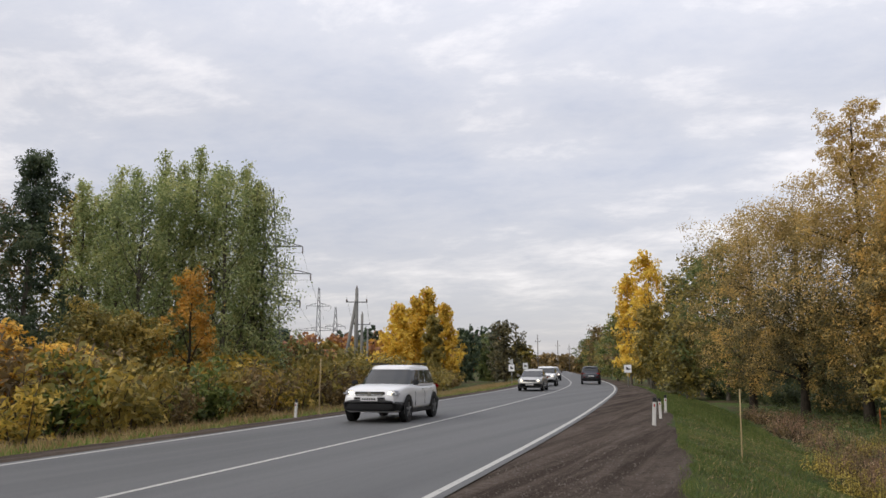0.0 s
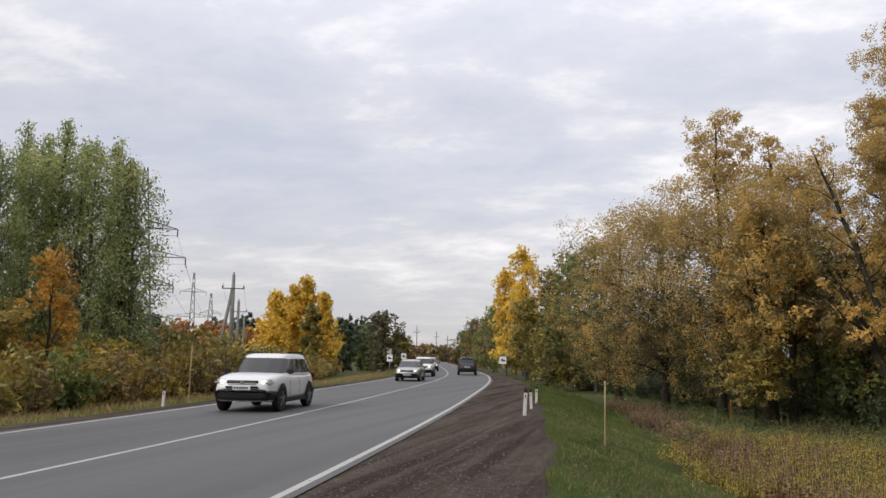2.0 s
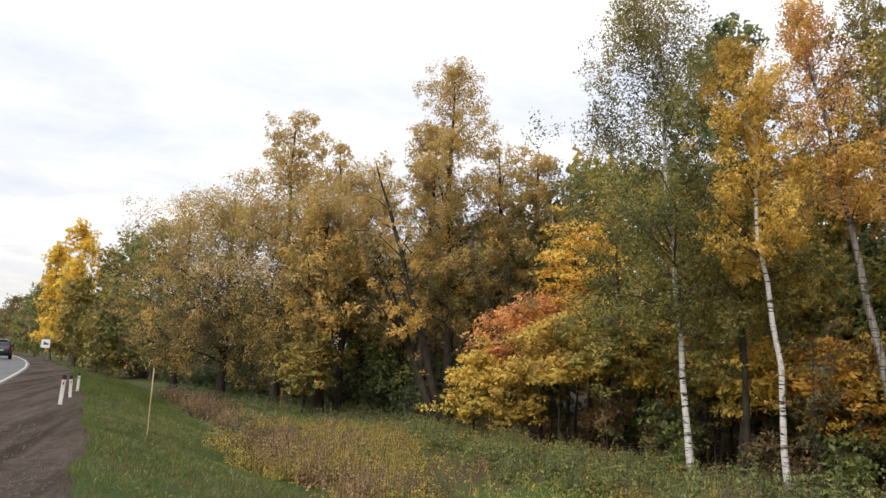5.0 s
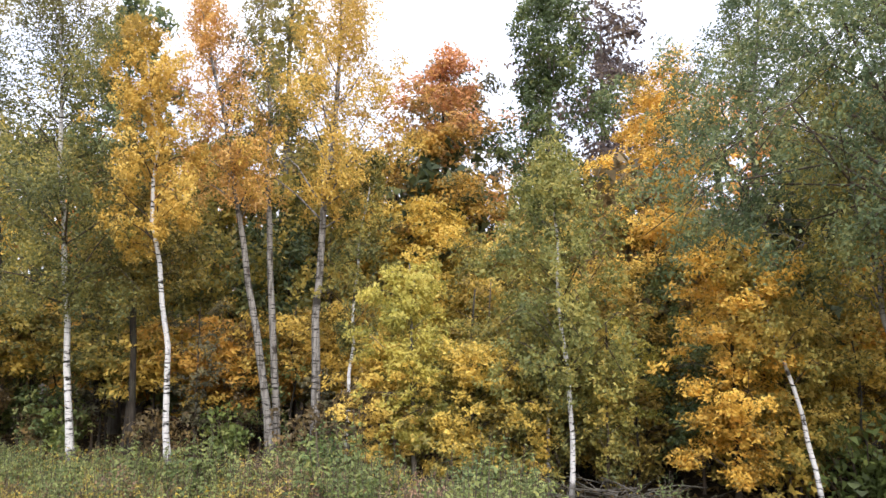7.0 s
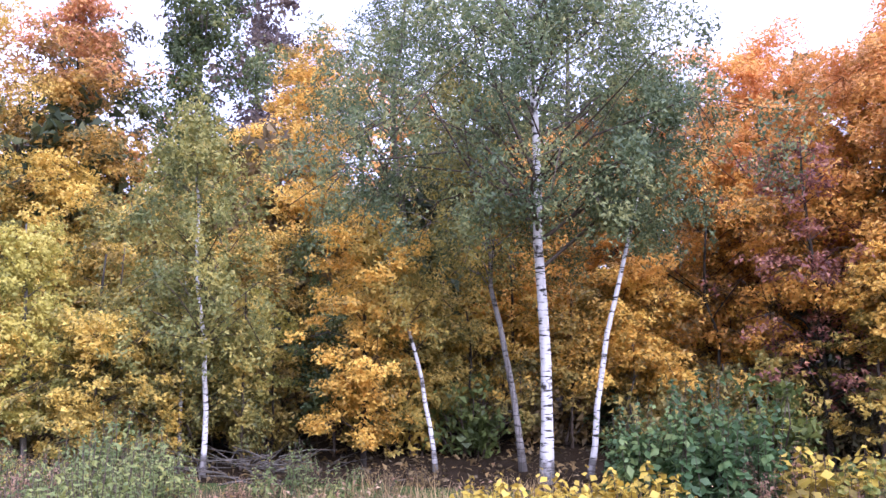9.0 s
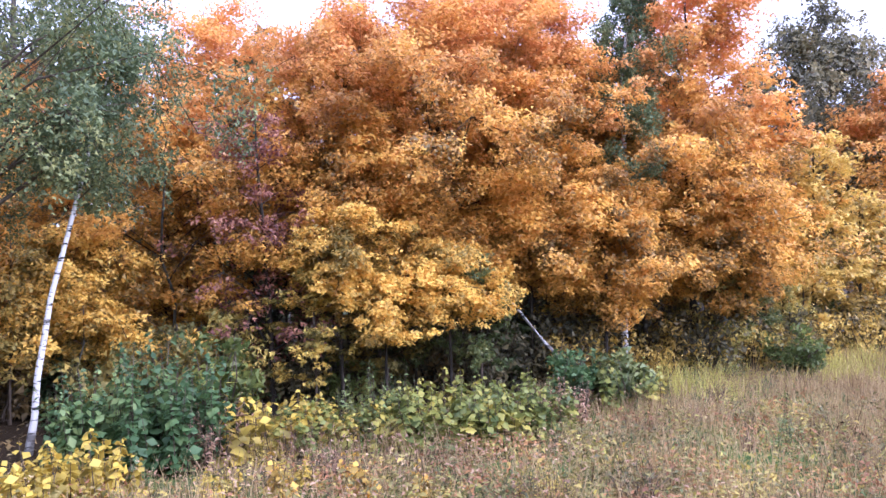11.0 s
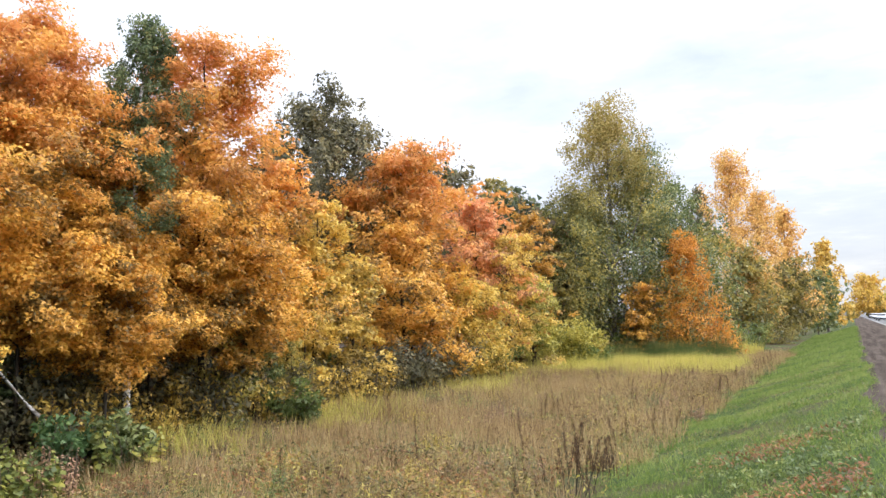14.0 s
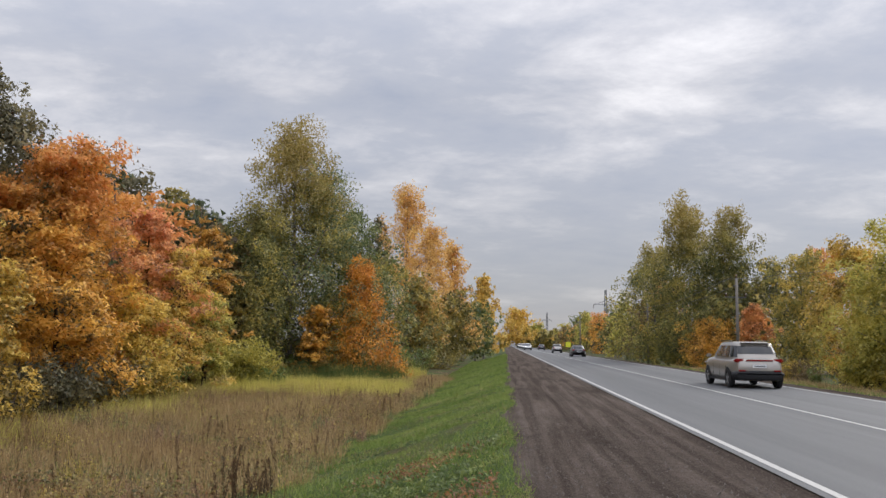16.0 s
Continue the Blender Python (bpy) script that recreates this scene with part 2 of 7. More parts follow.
L_OCHRE = leaf_material("leaf_ochre", (0.22, 0.16, 0.045), (0.62, 0.425, 0.085), (0.8, 0.58, 0.13))
L_RUSSET = leaf_material("maple_leaf_russet", (0.34, 0.15, 0.035), (0.70, 0.31, 0.045), (0.80, 0.42, 0.075))
L_REDBROWN = leaf_material("leaf_reddish_brown", (0.16, 0.075, 0.04), (0.36, 0.16, 0.07), (0.52, 0.28, 0.10))
L_PLUM = leaf_material("leaf_dark_plum", (0.05, 0.04, 0.04), (0.12, 0.085, 0.075), (0.22, 0.16, 0.10))
L_CONIFER = leaf_material("leaf_deep_green", (0.035, 0.055, 0.035), (0.075, 0.11, 0.06), (0.15, 0.18, 0.09))
L_POPGOLD = leaf_material("poplar_leaf_gold", (0.5, 0.34, 0.055), (0.82, 0.56, 0.08), (0.9, 0.7, 0.13))
L_AMBER = leaf_material("maple_leaf_amber", (0.30, 0.17, 0.04), (0.60, 0.33, 0.06), (0.74, 0.46, 0.10))
L_BIRCHLIME = leaf_material("birch_leaf_yellow_green", (0.11, 0.13, 0.045), (0.235, 0.24, 0.07), (0.46, 0.39, 0.1))
L_GOLDENROD = leaf_material("goldenrod_leaf", (0.28, 0.225, 0.048), (0.54, 0.41, 0.08), (0.72, 0.56, 0.13))
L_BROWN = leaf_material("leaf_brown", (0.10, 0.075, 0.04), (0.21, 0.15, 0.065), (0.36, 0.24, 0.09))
L_SHRUB = leaf_material("shrub_leaf", (0.15, 0.135, 0.042), (0.34, 0.265, 0.068), (0.58, 0.41, 0.09))
L_SHRUBGREEN = leaf_material("shrub_leaf_green", (0.08, 0.105, 0.03), (0.165, 0.21, 0.055), (0.33, 0.34, 0.085))
L_WEED = leaf_material("weed_leaf", (0.055, 0.08, 0.028), (0.125, 0.16, 0.055), (0.25, 0.26, 0.085))


def make_asphalt():
    k = Nodes("asphalt")
    grain = k.noise(55.0, 3.0, 0.7)
    patch = k.noise(0.5, 5.0, 0.6, (2.2, 0.03, 1.0))
    c = k.ramp(grain, [(0.3, (0.052, 0.053, 0.053)), (0.7, (0.120, 0.121, 0.121))])
    c = k.mix(k.span(patch, 0.40, 0.62, 0.0, 0.85), c, k.ramp(grain, [(0.3, (0.084, 0.085, 0.086)), (0.7, (0.155, 0.155, 0.153))]))
    c = k.mix(k.span(k.noise(0.9, 6.0, 0.7), 0.62, 0.7, 0.0, 0.25), c, (0.045, 0.045, 0.047))
    k.bump(grain, 0.35, 0.006)
    return k.done(c, 0.72, 0.0, 0.35)


def make_dirt():
    """Rutted brown earth with gravel: long streaks of wheels, dark damp patches, fine pale grit."""
    k = Nodes("gravelly_earth")
    grain = k.noise(34.0, 5.0, 0.75)
    clod = k.noise(6.0, 6.0, 0.7)
    rut = k.noise(2.6, 5.0, 0.6, (1.4, 0.045, 1.0), distort=0.25)
    band = k.noise(0.9, 3.0, 0.5, (1.3, 0.03, 1.0))
    patch = k.noise(0.55, 5.0, 0.65, (1.2, 0.4, 1.0))
    c = k.ramp(grain, [(0.28, (0.022, 0.0165, 0.013)), (0.52, (0.062, 0.048, 0.039)), (0.76, (0.155, 0.124, 0.103))])
    pale = k.ramp(k.math("ADD", k.math("MULTIPLY", clod, 0.6), k.math("MULTIPLY", grain, 0.4)), [(0.35, (0.078, 0.062, 0.051)), (0.7, (0.205, 0.168, 0.142))])
    c = k.mix(k.span(rut, 0.42, 0.64, 0.0, 0.75), c, pale)
    c = k.mix(k.span(band, 0.50, 0.62, 0.0, 0.5), c, pale)
    c = k.mix(k.span(patch, 0.48, 0.70, 0.0, 0.6), c, k.ramp(clod, [(0.35, (0.022, 0.017, 0.0135)), (0.7, (0.050, 0.039, 0.031))]))
    k.bump(k.math("ADD", k.math("MULTIPLY", grain, 0.7), k.math("ADD", k.math("MULTIPLY", clod, 1.2), k.math("MULTIPLY", rut, 2.6))), 0.9, 0.05)
    return k.done(c, 1.0, 0.0, 0.03)


def make_paint():
    k = Nodes("road_paint")
    worn = k.noise(9.0, 5.0, 0.7)
    c = k.mix(k.span(worn, 0.55, 0.68, 0.0, 0.6), (0.44, 0.43, 0.40), (0.15, 0.145, 0.14))
    return k.done(c, 0.65, 0.0, 0.3)


def make_ground():
    """Grass on the verge, straw in the field, leaf litter in the wood, by patches; the blades stand on it."""
    k = Nodes("meadow_ground")
    fine = k.noise(9.0, 6.0, 0.7)
    big = k.noise(0.25, 5.0, 0.6)
    straw = k.ramp(fine, [(0.3, (0.035, 0.028, 0.016)), (0.7, (0.12, 0.092, 0.05))])
    green = k.ramp(fine, [(0.3, (0.03, 0.055, 0.015)), (0.7, (0.085, 0.13, 0.03))])
    c = k.mix(k.span(big, 0.46, 0.60), straw, green)
    k.bump(fine, 0.8, 0.05)
    return k.done(c, 0.95, 0.0, 0.1)


def make_verge():
    k = Nodes("verge_turf")
    fine = k.noise(14.0, 6.0, 0.7)
    big = k.noise(0.7, 5.0, 0.65)
    green = k.ramp(fine, [(0.3, (0.024, 0.040, 0.012)), (0.7, (0.075, 0.108, 0.030))])
    c = k.mix(k.span(big, 0.48, 0.66, 0.0, 0.85), green, (0.085, 0.066, 0.036))
    k.bump(fine, 0.8, 0.04)
    return k.done(c, 0.95, 0.0, 0.1)


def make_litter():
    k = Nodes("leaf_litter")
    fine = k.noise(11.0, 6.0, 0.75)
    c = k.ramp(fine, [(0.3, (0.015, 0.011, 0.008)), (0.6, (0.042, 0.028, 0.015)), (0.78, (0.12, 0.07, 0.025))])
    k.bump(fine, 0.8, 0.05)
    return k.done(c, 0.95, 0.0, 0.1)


ASPHALT, DIRT, PAINT, GROUND, VERGE, LITTER = make_asphalt(), make_dirt(), make_paint(), make_ground(), make_verge(), make_litter()


def blade_material(name, low, mid, high):
    k = Nodes(name)
    geo = k.n.new("ShaderNodeNewGeometry")
    f = k.math("ADD", k.math("MULTIPLY", geo.outputs["Random Per Island"], 0.55), k.math("MULTIPLY", k.span(k.noise(0.55, 4.0, 0.6), 0.3, 0.7), 0.45))
    c = k.ramp(f, [(0.1, low), (0.5, mid), (0.9, high)])
    k.done(c, 0.8, 0.0, 0.15)
    tr = k.n.new("ShaderNodeBsdfTranslucent")
    k.l.new(c, tr.inputs["Color"])
    ms = k.n.new("ShaderNodeMixShader")
    ms.inputs["Fac"].default_value = 0.3
    k.l.new(k.bsdf.outputs[0], ms.inputs[1])
    k.l.new(tr.outputs[0], ms.inputs[2])
    k.l.new(ms.outputs[0], k.out.inputs["Surface"])
    return k.mat


B_GREEN = blade_material("grass_green", (0.08, 0.125, 0.03), (0.185, 0.26, 0.06), (0.36, 0.385, 0.12))
B_STRAW = blade_material("grass_straw", (0.18, 0.116, 0.054), (0.385, 0.27, 0.13), (0.57, 0.425, 0.225))
B_YELLOW = blade_material("grass_yellow_green", (0.32, 0.31, 0.07), (0.56, 0.50, 0.12), (0.74, 0.64, 0.20))
B_DULL = blade_material("grass_dull_green", (0.058, 0.078, 0.024), (0.115, 0.155, 0.042), (0.25, 0.245, 0.09))
B_AMBER = blade_material("grass_amber", (0.22, 0.175, 0.048), (0.45, 0.36, 0.09), (0.68, 0.53, 0.15))
B_RUST = blade_material("seed_stalk_brown", (0.045, 0.027, 0.016), (0.115, 0.067, 0.034), (0.22, 0.14, 0.072))

# ---- the lie of the land: the road runs straight towards -y and bends gently to the left ahead ----
BEND_Y = np.array([-2000.0, -2.0, 9.0, 15.0, 30.0, 48.0, 62.0, 85.0, 105.0, 3000.0])
BEND_S = np.array([0.0, 0.0, 0.105, 0.11, 0.135, 0.15, 0.19, 0.25, 0.268, 0.268])
_ys = np.arange(-2000.0, 3001.0, 1.0)
_off = np.concatenate([[0.0], np.cumsum(np.interp(_ys[:-1] + 0.5, BEND_Y, BEND_S))])


def edge_x(y):
    """x of the near white edge line at y."""
    return -3.58 - np.interp(y, _ys, _off)


LANE = 3.85
PROFILE_U = np.array([-3000.0, -60.0, -22.0, -13.5, -9.2, -8.6, -8.2, 0.6, 3.3, 3.6, 7.4, 8.6, 18.0, 40.0, 3000.0])
PROFILE_Z = np.array([0.0, 0.0, -0.25, -0.55, -0.10, -0.05, -0.14, -0.14, -0.14, -0.05, -1.15, -1.20, -1.15, -0.9, -0.5])


def shoulder_edges(Y):
    """How far the near earth strip reaches from the edge line; it narrows ahead."""
    return np.interp(Y, [-60, -10, 10, 27, 50, 80, 200], [3.65, 3.48, 3.15, 2.8, 2.5, 1.8, 1.5]) + 0.12 * np.sin(Y * 0.9) + 0.09 * np.sin(Y * 0.37 + 2) + 0.035 * np.sin(Y * 2.3 + 1 + np.sin(Y)) + 0.02 * np.sin(Y * 5.1 + 2 * np.sin(Y * 0.7))


def profile(u, y):
    """Height of the ground at u metres right of the edge line."""
    u = np.asarray(u, float)
    shift = shoulder_edges(y) - 3.52
    return np.interp(u - shift * np.clip((u - 0.4) / 2.0, 0, 1) * np.clip((30 - u) / 18.0, 0, 1), PROFILE_U, PROFILE_Z)


def ground_z(x, y):
    return profile(np.asarray(x, float) - edge_x(y), y)


def polar(az, d):
    """x, y at an azimuth (degrees clockwise from +y) and a distance from the turning point."""
    return d * math.sin(radians(az)), d * math.cos(radians(az))


def mesh_of(name, verts, faces, mat, smooth=False):
    me = bpy.data.meshes.new(name)
    me.from_pydata([tuple(v) for v in verts], [], faces)
    me.materials.append(mat)
    if smooth:
        me.polygons.foreach_set("use_smooth", [True] * len(me.polygons))
    me.update()
    return me


def quads(name, v, mat):
    """A mesh of loose quads from an array (n, 4, 3)."""
    n = len(v)
    me = bpy.data.meshes.new(name)
    me.vertices.add(4 * n)
    me.vertices.foreach_set("co", np.ascontiguousarray(v, np.float32).ravel())
    me.loops.add(4 * n)
    me.loops.foreach_set("vertex_index", np.arange(4 * n, dtype=np.int32))
    me.polygons.add(n)
    me.polygons.foreach_set("loop_start", np.arange(0, 4 * n, 4, dtype=np.int32))
    me.materials.append(mat)
    me.update(calc_edges=True)
    return me


def tris(name, v, mat):
    n = len(v)
    me = bpy.data.meshes.new(name)
    me.vertices.add(3 * n)
    me.vertices.foreach_set("co", np.ascontiguousarray(v, np.float32).ravel())
    me.loops.add(3 * n)
    me.loops.foreach_set("vertex_index", np.arange(3 * n, dtype=np.int32))
    me.polygons.add(n)
    me.polygons.foreach_set("loop_start", np.arange(0, 3 * n, 3, dtype=np.int32))
    me.materials.append(mat)
    me.update(calc_edges=True)
    return me


def strip(name, us, ys, zf, mat, label, kind="structure"):
    """A sheet that follows the road: lateral places us, stations ys, heights zf(u, y)."""
    us, ys = np.asarray(us, float), np.asarray(ys, float)
    U, Y = np.meshgrid(us, ys)
    X = edge_x(Y) + U
    Z = zf(U, Y)
    verts = np.stack([X, Y, Z], -1).reshape(-1, 3)
    w = len(us)
    faces = [(j * w + i, j * w + i + 1, (j + 1) * w + i + 1, (j + 1) * w + i) for j in range(len(ys) - 1) for i in range(w - 1)]
    ob = new(name, mesh_of(name, verts, faces, mat, True))
    return tagged(ob, label, name.replace("_", " "), kind=kind)


def rough_noise(U, Y, scale, amp):
    out = np.zeros_like(U)
    for k in range(1, 5):
        a, b = 0.9 * k * scale, 1.3 * k * scale
        out += np.sin(U * a + 1.7 * k + 0.8 * np.sin(Y * b * 0.6)) * np.sin(Y * b + 0.9 * k + 0.7 * np.sin(U * a * 0.7)) / k
    return out * amp


near_y = np.concatenate([[-2000, -1200, -700, -450, -300, -220, -170, -130], np.arange(-100, 110, 1.0), [120, 140, 165, 200, 250, 320, 450, 700, 1200, 2000]])
gu = np.concatenate([[-3000, -1200, -500, -200, -100, -60], np.arange(-40, -14, 2.0), np.arange(-14, -8.4, 0.5), [-8.2, -4, 0.0, 0.6, 1.5, 2.5],
                     np.arange(3.2, 20, 0.4), np.arange(20, 44, 2.0), [60, 100, 200, 500, 1200, 3000]])


def ground_height(U, Y):
    z = profile(U, Y)
    k = np.clip((U - 3.2) / 2.0, 0, 1) + np.clip((-9.0 - U) / 2.0, 0, 1)
    return z + k * rough_noise(U, Y, 0.9, 0.045)


ground = strip("ground", gu, near_y, ground_height, GROUND, "rough meadow and woodland ground with straw-coloured grass")
ground.data.materials.append(VERGE)
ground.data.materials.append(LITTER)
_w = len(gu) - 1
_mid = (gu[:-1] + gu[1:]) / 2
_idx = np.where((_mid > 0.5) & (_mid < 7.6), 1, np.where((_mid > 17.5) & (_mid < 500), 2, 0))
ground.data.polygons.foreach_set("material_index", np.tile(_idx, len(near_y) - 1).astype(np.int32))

road_y = np.concatenate([[-1900, -900, -450, -250, -150], np.arange(-100, 200, 4.0), [220, 260, 320, 450, 700, 1200, 1900]])
road = strip("road", [-7.95, -7.7, -3.85, 0.0, 0.19], road_y, lambda U, Y: 0 * U - 0.00, ASPHALT, "grey worn asphalt of a two-lane country road")


def shoulder_height(U, Y):
    rut = sum(d * np.exp(-((U - c - 0.12 * np.sin(Y * 0.13 + c)) / 0.17) ** 2) for c, d in ((1.15, -0.022), (1.95, 0.014), (2.55, -0.026)))
    return -0.015 - 0.012 * np.clip(U - 0.17, 0, 3) + rut * np.clip((U - 0.5) * 3, 0, 1) + rough_noise(U, Y, 2.2, 0.012) * np.clip((U - 0.5) * 1.2, 0, 1)


shoulder_y = np.concatenate([[-1900, -900, -450, -250, -150], np.arange(-100, 100, 0.5), [110, 130, 160, 200, 260, 320, 450, 700, 1200, 1900]])


def make_shoulder():
    fr = np.linspace(0, 1, 26)
    F, Y = np.meshgrid(fr, shoulder_y)
    U = 0.17 + F * (shoulder_edges(Y) + 0.25 - 0.17)
    Z = shoulder_height(U, Y)
    Z = np.where(F > 0.93, Z - 0.10, Z)
    verts = np.stack([edge_x(Y) + U, Y, Z], -1).reshape(-1, 3)
    w = len(fr)
    faces = [(j * w + i, j * w + i + 1, (j + 1) * w + i + 1, (j + 1) * w + i) for j in range(len(shoulder_y) - 1) for i in range(w - 1)]
    return tagged(new("shoulder_near", mesh_of("shoulder", verts, faces, DIRT, True)), "dark brown gravelly earth shoulder with wheel ruts beside the road", "road shoulder", kind="structure")


make_shoulder()
strip("shoulder_far", [-9.4, -9.0, -8.6, -7.93], shoulder_y, lambda U, Y: -0.03 + rough_noise(U, Y, 2.2, 0.015) - 0.1 * (U < -9.2), DIRT, "narrow dark earth shoulder on the far side of the road")
for nm, uc, wd in (("edge_line_near", 0.0, 0.058), ("centre_line", -LANE, 0.05), ("edge_line_far", -2 * LANE, 0.055)):
    strip(nm, [uc - wd, uc + wd], road_y, lambda U, Y: 0 * U + 0.004, PAINT, "worn white painted line along the asphalt")


# ---- plants ----
def perp(n, rng):
    a = np.cross(n, rng.normal(size=n.shape))
    a /= np.linalg.norm(a, axis=1, keepdims=True) + 1e-9
    return a, np.cross(n, a)


def leaf_quads(p, n, s, rng, broad=0.42):
    """Folded rhombic leaves at p with normals n and lengths s."""
    n = n / (np.linalg.norm(n, axis=1, keepdims=True) + 1e-9)
    a, b = perp(n, rng)
    s = s[:, None]
    fold = n * s * 0.10
    return np.stack([p - a * s * 0.5, p + b * s * broad + fold, p + a * s * 0.5, p - b * s * broad + fold], 1)


def tube(V, F, pts, rad, sides):
    """Adds a tapered tube along pts to the lists V and F."""
    pts = np.asarray(pts, float)
    base = len(V)
    up = np.array([0.31, 0.17, 0.93])
    for i, (p, r) in enumerate(zip(pts, rad)):
        d = pts[min(i + 1, len(pts) - 1)] - pts[max(i - 1, 0)]
        d /= np.linalg.norm(d) + 1e-9
        a = np.cross(d, up if abs(d @ up) < 0.9 else np.array([1.0, 0, 0]))
        a /= np.linalg.norm(a) + 1e-9
        b = np.cross(d, a)
        for k in range(sides):
            t = 2 * math.pi * k / sides
            V.append(p + r * (math.cos(t) * a + math.sin(t) * b))
    for i in range(len(pts) - 1):
        for k in range(sides):
            k2 = (k + 1) % sides
            F.append((base + i * sides + k, base + i * sides + k2, base + (i + 1) * sides + k2, base + (i + 1) * sides + k))
    F.append(tuple(base + (len(pts) - 1) * sides + k for k in range(sides)))


PROFILES = {
    "maple": lambda h: np.sin(np.pi * (0.16 + 0.78 * h)) ** 0.6,
    "round": lambda h: np.sin(np.pi * (0.14 + 0.80 * h)) ** 0.55,
    "birch": lambda h: np.minimum(1.0, 0.45 + 2.2 * h) * (1.03 - h) ** 0.55,
    "poplar": lambda h: np.minimum(1.0, 0.6 + 1.5 * h) * (1.02 - h) ** 0.4,
    "spire": lambda h: np.minimum(1.0, 0.7 + 2.0 * h) * (1.03 - h) ** 0.9,
}
# clump flatness, droop of limbs, rise of limbs in degrees, leaf normal's upward share
HABIT = {
    "maple": (0.50, 0.14, 32, 0.85), "round": (0.75, 0.10, 38, 0.4), "birch": (1.15, 0.45, 42, 0.2), "poplar": (1.05, 0.0, 58, 0.25), "spire": (1.1, 0.05, 50, 0.25),
}


WIDEN = {"maple": 1.1, "round": 1.0, "birch": 1.5, "poplar": 1.3, "spire": 1.5}


def part(name, me, parent, label=""):
    ob = new(name, me)
    ob.parent = parent
    if label:
        ob["label"] = label
    return ob


def tree(name, label, habit, x, y, H, R, leaves, bark, n, size, seed, base=0.25, lean=(0.0, 0.0), limbs=24, r0=None, face=0.0, sparse=0.0, fork=False, group="", category="tree", clump=0.30, split=True, sprays=9, shell=0.4, tuft=0.42):
    """A tree with a tapered trunk, limbs and a crown of single leaves in clumps. face: how much fuller the crown is towards the open side."""
    rng = np.random.default_rng(seed)
    near = math.hypot(x, y) < 25
    n, size = (int(n * 1.35), size * 0.80) if near else (int(n * 0.82), size * 1.08)
    top = new(name)
    top.location = (x, y, float(ground_z(x, y)) - 0.03)
    open_side = -np.array([x, y, 0.0]) / max(1.0, math.hypot(x, y))
    flat, droop, rise, upness = HABIT[habit]
    r0 = r0 or H * (0.009 if habit == "maple" else 0.0115)
    ts = np.linspace(0, 1, 12)
    wob = np.cumsum(rng.normal(0, (0.022 if habit == "birch" else 0.010) * H, (12, 2)), 0) * np.linspace(0, 1, 12)[:, None] ** 0.5 * 0.45
    spine = np.stack([lean[0] * ts ** 1.1 + wob[:, 0], lean[1] * ts ** 1.1 + wob[:, 1], ts * H * 0.97], 1)
    spine[0, 2] = -0.15
    rad = r0 * (1 - ts) ** 0.75 * 0.92 + 0.012
    rad[0] *= 1.35
    V, F = [], []
    tube(V, F, spine, rad, 9)
    if fork:
        off = np.array([0.5, 0.25, 0.0]) * H * 0.05
        sp2 = spine[3:] + off * np.linspace(0, 1, 9)[:, None] ** 0.8 * 2.0
        tube(V, F, sp2, rad[3:] * 0.7, 7)
    part("trunk", mesh_of("trunk", V, F, bark, True), top)
    at = lambda t: np.array([np.interp(t, ts, spine[:, k]) for k in range(3)])
    V, F = [], []
    centres, weights, radii = [], [], []
    ga = rng.uniform(0, 6.28)
    for i in range(limbs):
        h = (i + rng.uniform(0.1, 0.9)) / limbs
        ga += 2.399 + rng.normal(0, 0.3)
        d = np.array([math.cos(ga), math.sin(ga), 0.0])
        reach = R * float(PROFILES[habit](h)) * rng.uniform(0.45, 1.18) * WIDEN[habit] * (1 + 0.22 * face * float(d @ open_side))
        lift = math.tan(radians(rise * rng.uniform(0.7, 1.25))) * reach
        tip_t = base + (1 - base) * h
        t0 = max(base * rng.uniform(0.8, 1.15), min(0.97, tip_t - lift / H * 0.8))
        p0 = at(t0)
        p3 = at(tip_t)
        p3 = np.array([p3[0] + d[0] * reach, p3[1] + d[1] * reach, max(0.3, p3[2])])
        p1 = p0 * 0.62 + p3 * 0.38 + np.array([0, 0, 0.10 * reach]) + rng.normal(0, 0.06 * reach, 3)
        p2 = p0 * 0.28 + p3 * 0.72 + np.array([0, 0, 0.12 * reach]) + rng.normal(0, 0.06 * reach, 3)
        p3[2] -= droop * reach * 0.6
        rr = max(0.012, float(np.interp(t0, ts, rad)) * 0.42)
        if split:
            V, F = [], []
        tube(V, F, [p0, p1, p2, p3], [rr, rr * 0.7, rr * 0.42, 0.008], 4)
        for fr, jit in ((0.40, 0.22), (0.62, 0.24), (0.82, 0.20), (0.98, 0.14), (0.75, 0.34)):
            if rng.random() < sparse:
                continue
            q = p0 + (p1 - p0) * min(1, fr * 3) if fr < 0.34 else (p1 + (p2 - p1) * ((fr - 0.34) * 3) if fr < 0.67 else p2 + (p3 - p2) * ((fr - 0.67) * 3))
            q = q + rng.normal(0, jit * max(reach, 0.35 * R), 3) * (1, 1, 0.85)
            if split:
                tube(V, F, [p1 if fr < 0.6 else p2, (p2 + q) / 2 + rng.normal(0, 0.04 * reach, 3), q], [rr * 0.35, rr * 0.2, 0.006], 3)
            centres.append(q)
            radii.append(R * clump * rng.uniform(0.65, 1.2))
            weights.append((radii[-1] ** 2) * (1 + 0.7 * face * float(d @ open_side)) * (0.6 + 0.4 * fr))
        if split:
            part("limb", mesh_of("limb", V, F, BARK_TWIG if bark in (BARK_BIRCH,) else bark, True), top)
    if not split:
        part("branchwork", mesh_of("branchwork", V, F, BARK_TWIG if bark in (BARK_BIRCH,) else bark, True), top)["kind"] = "stuff"
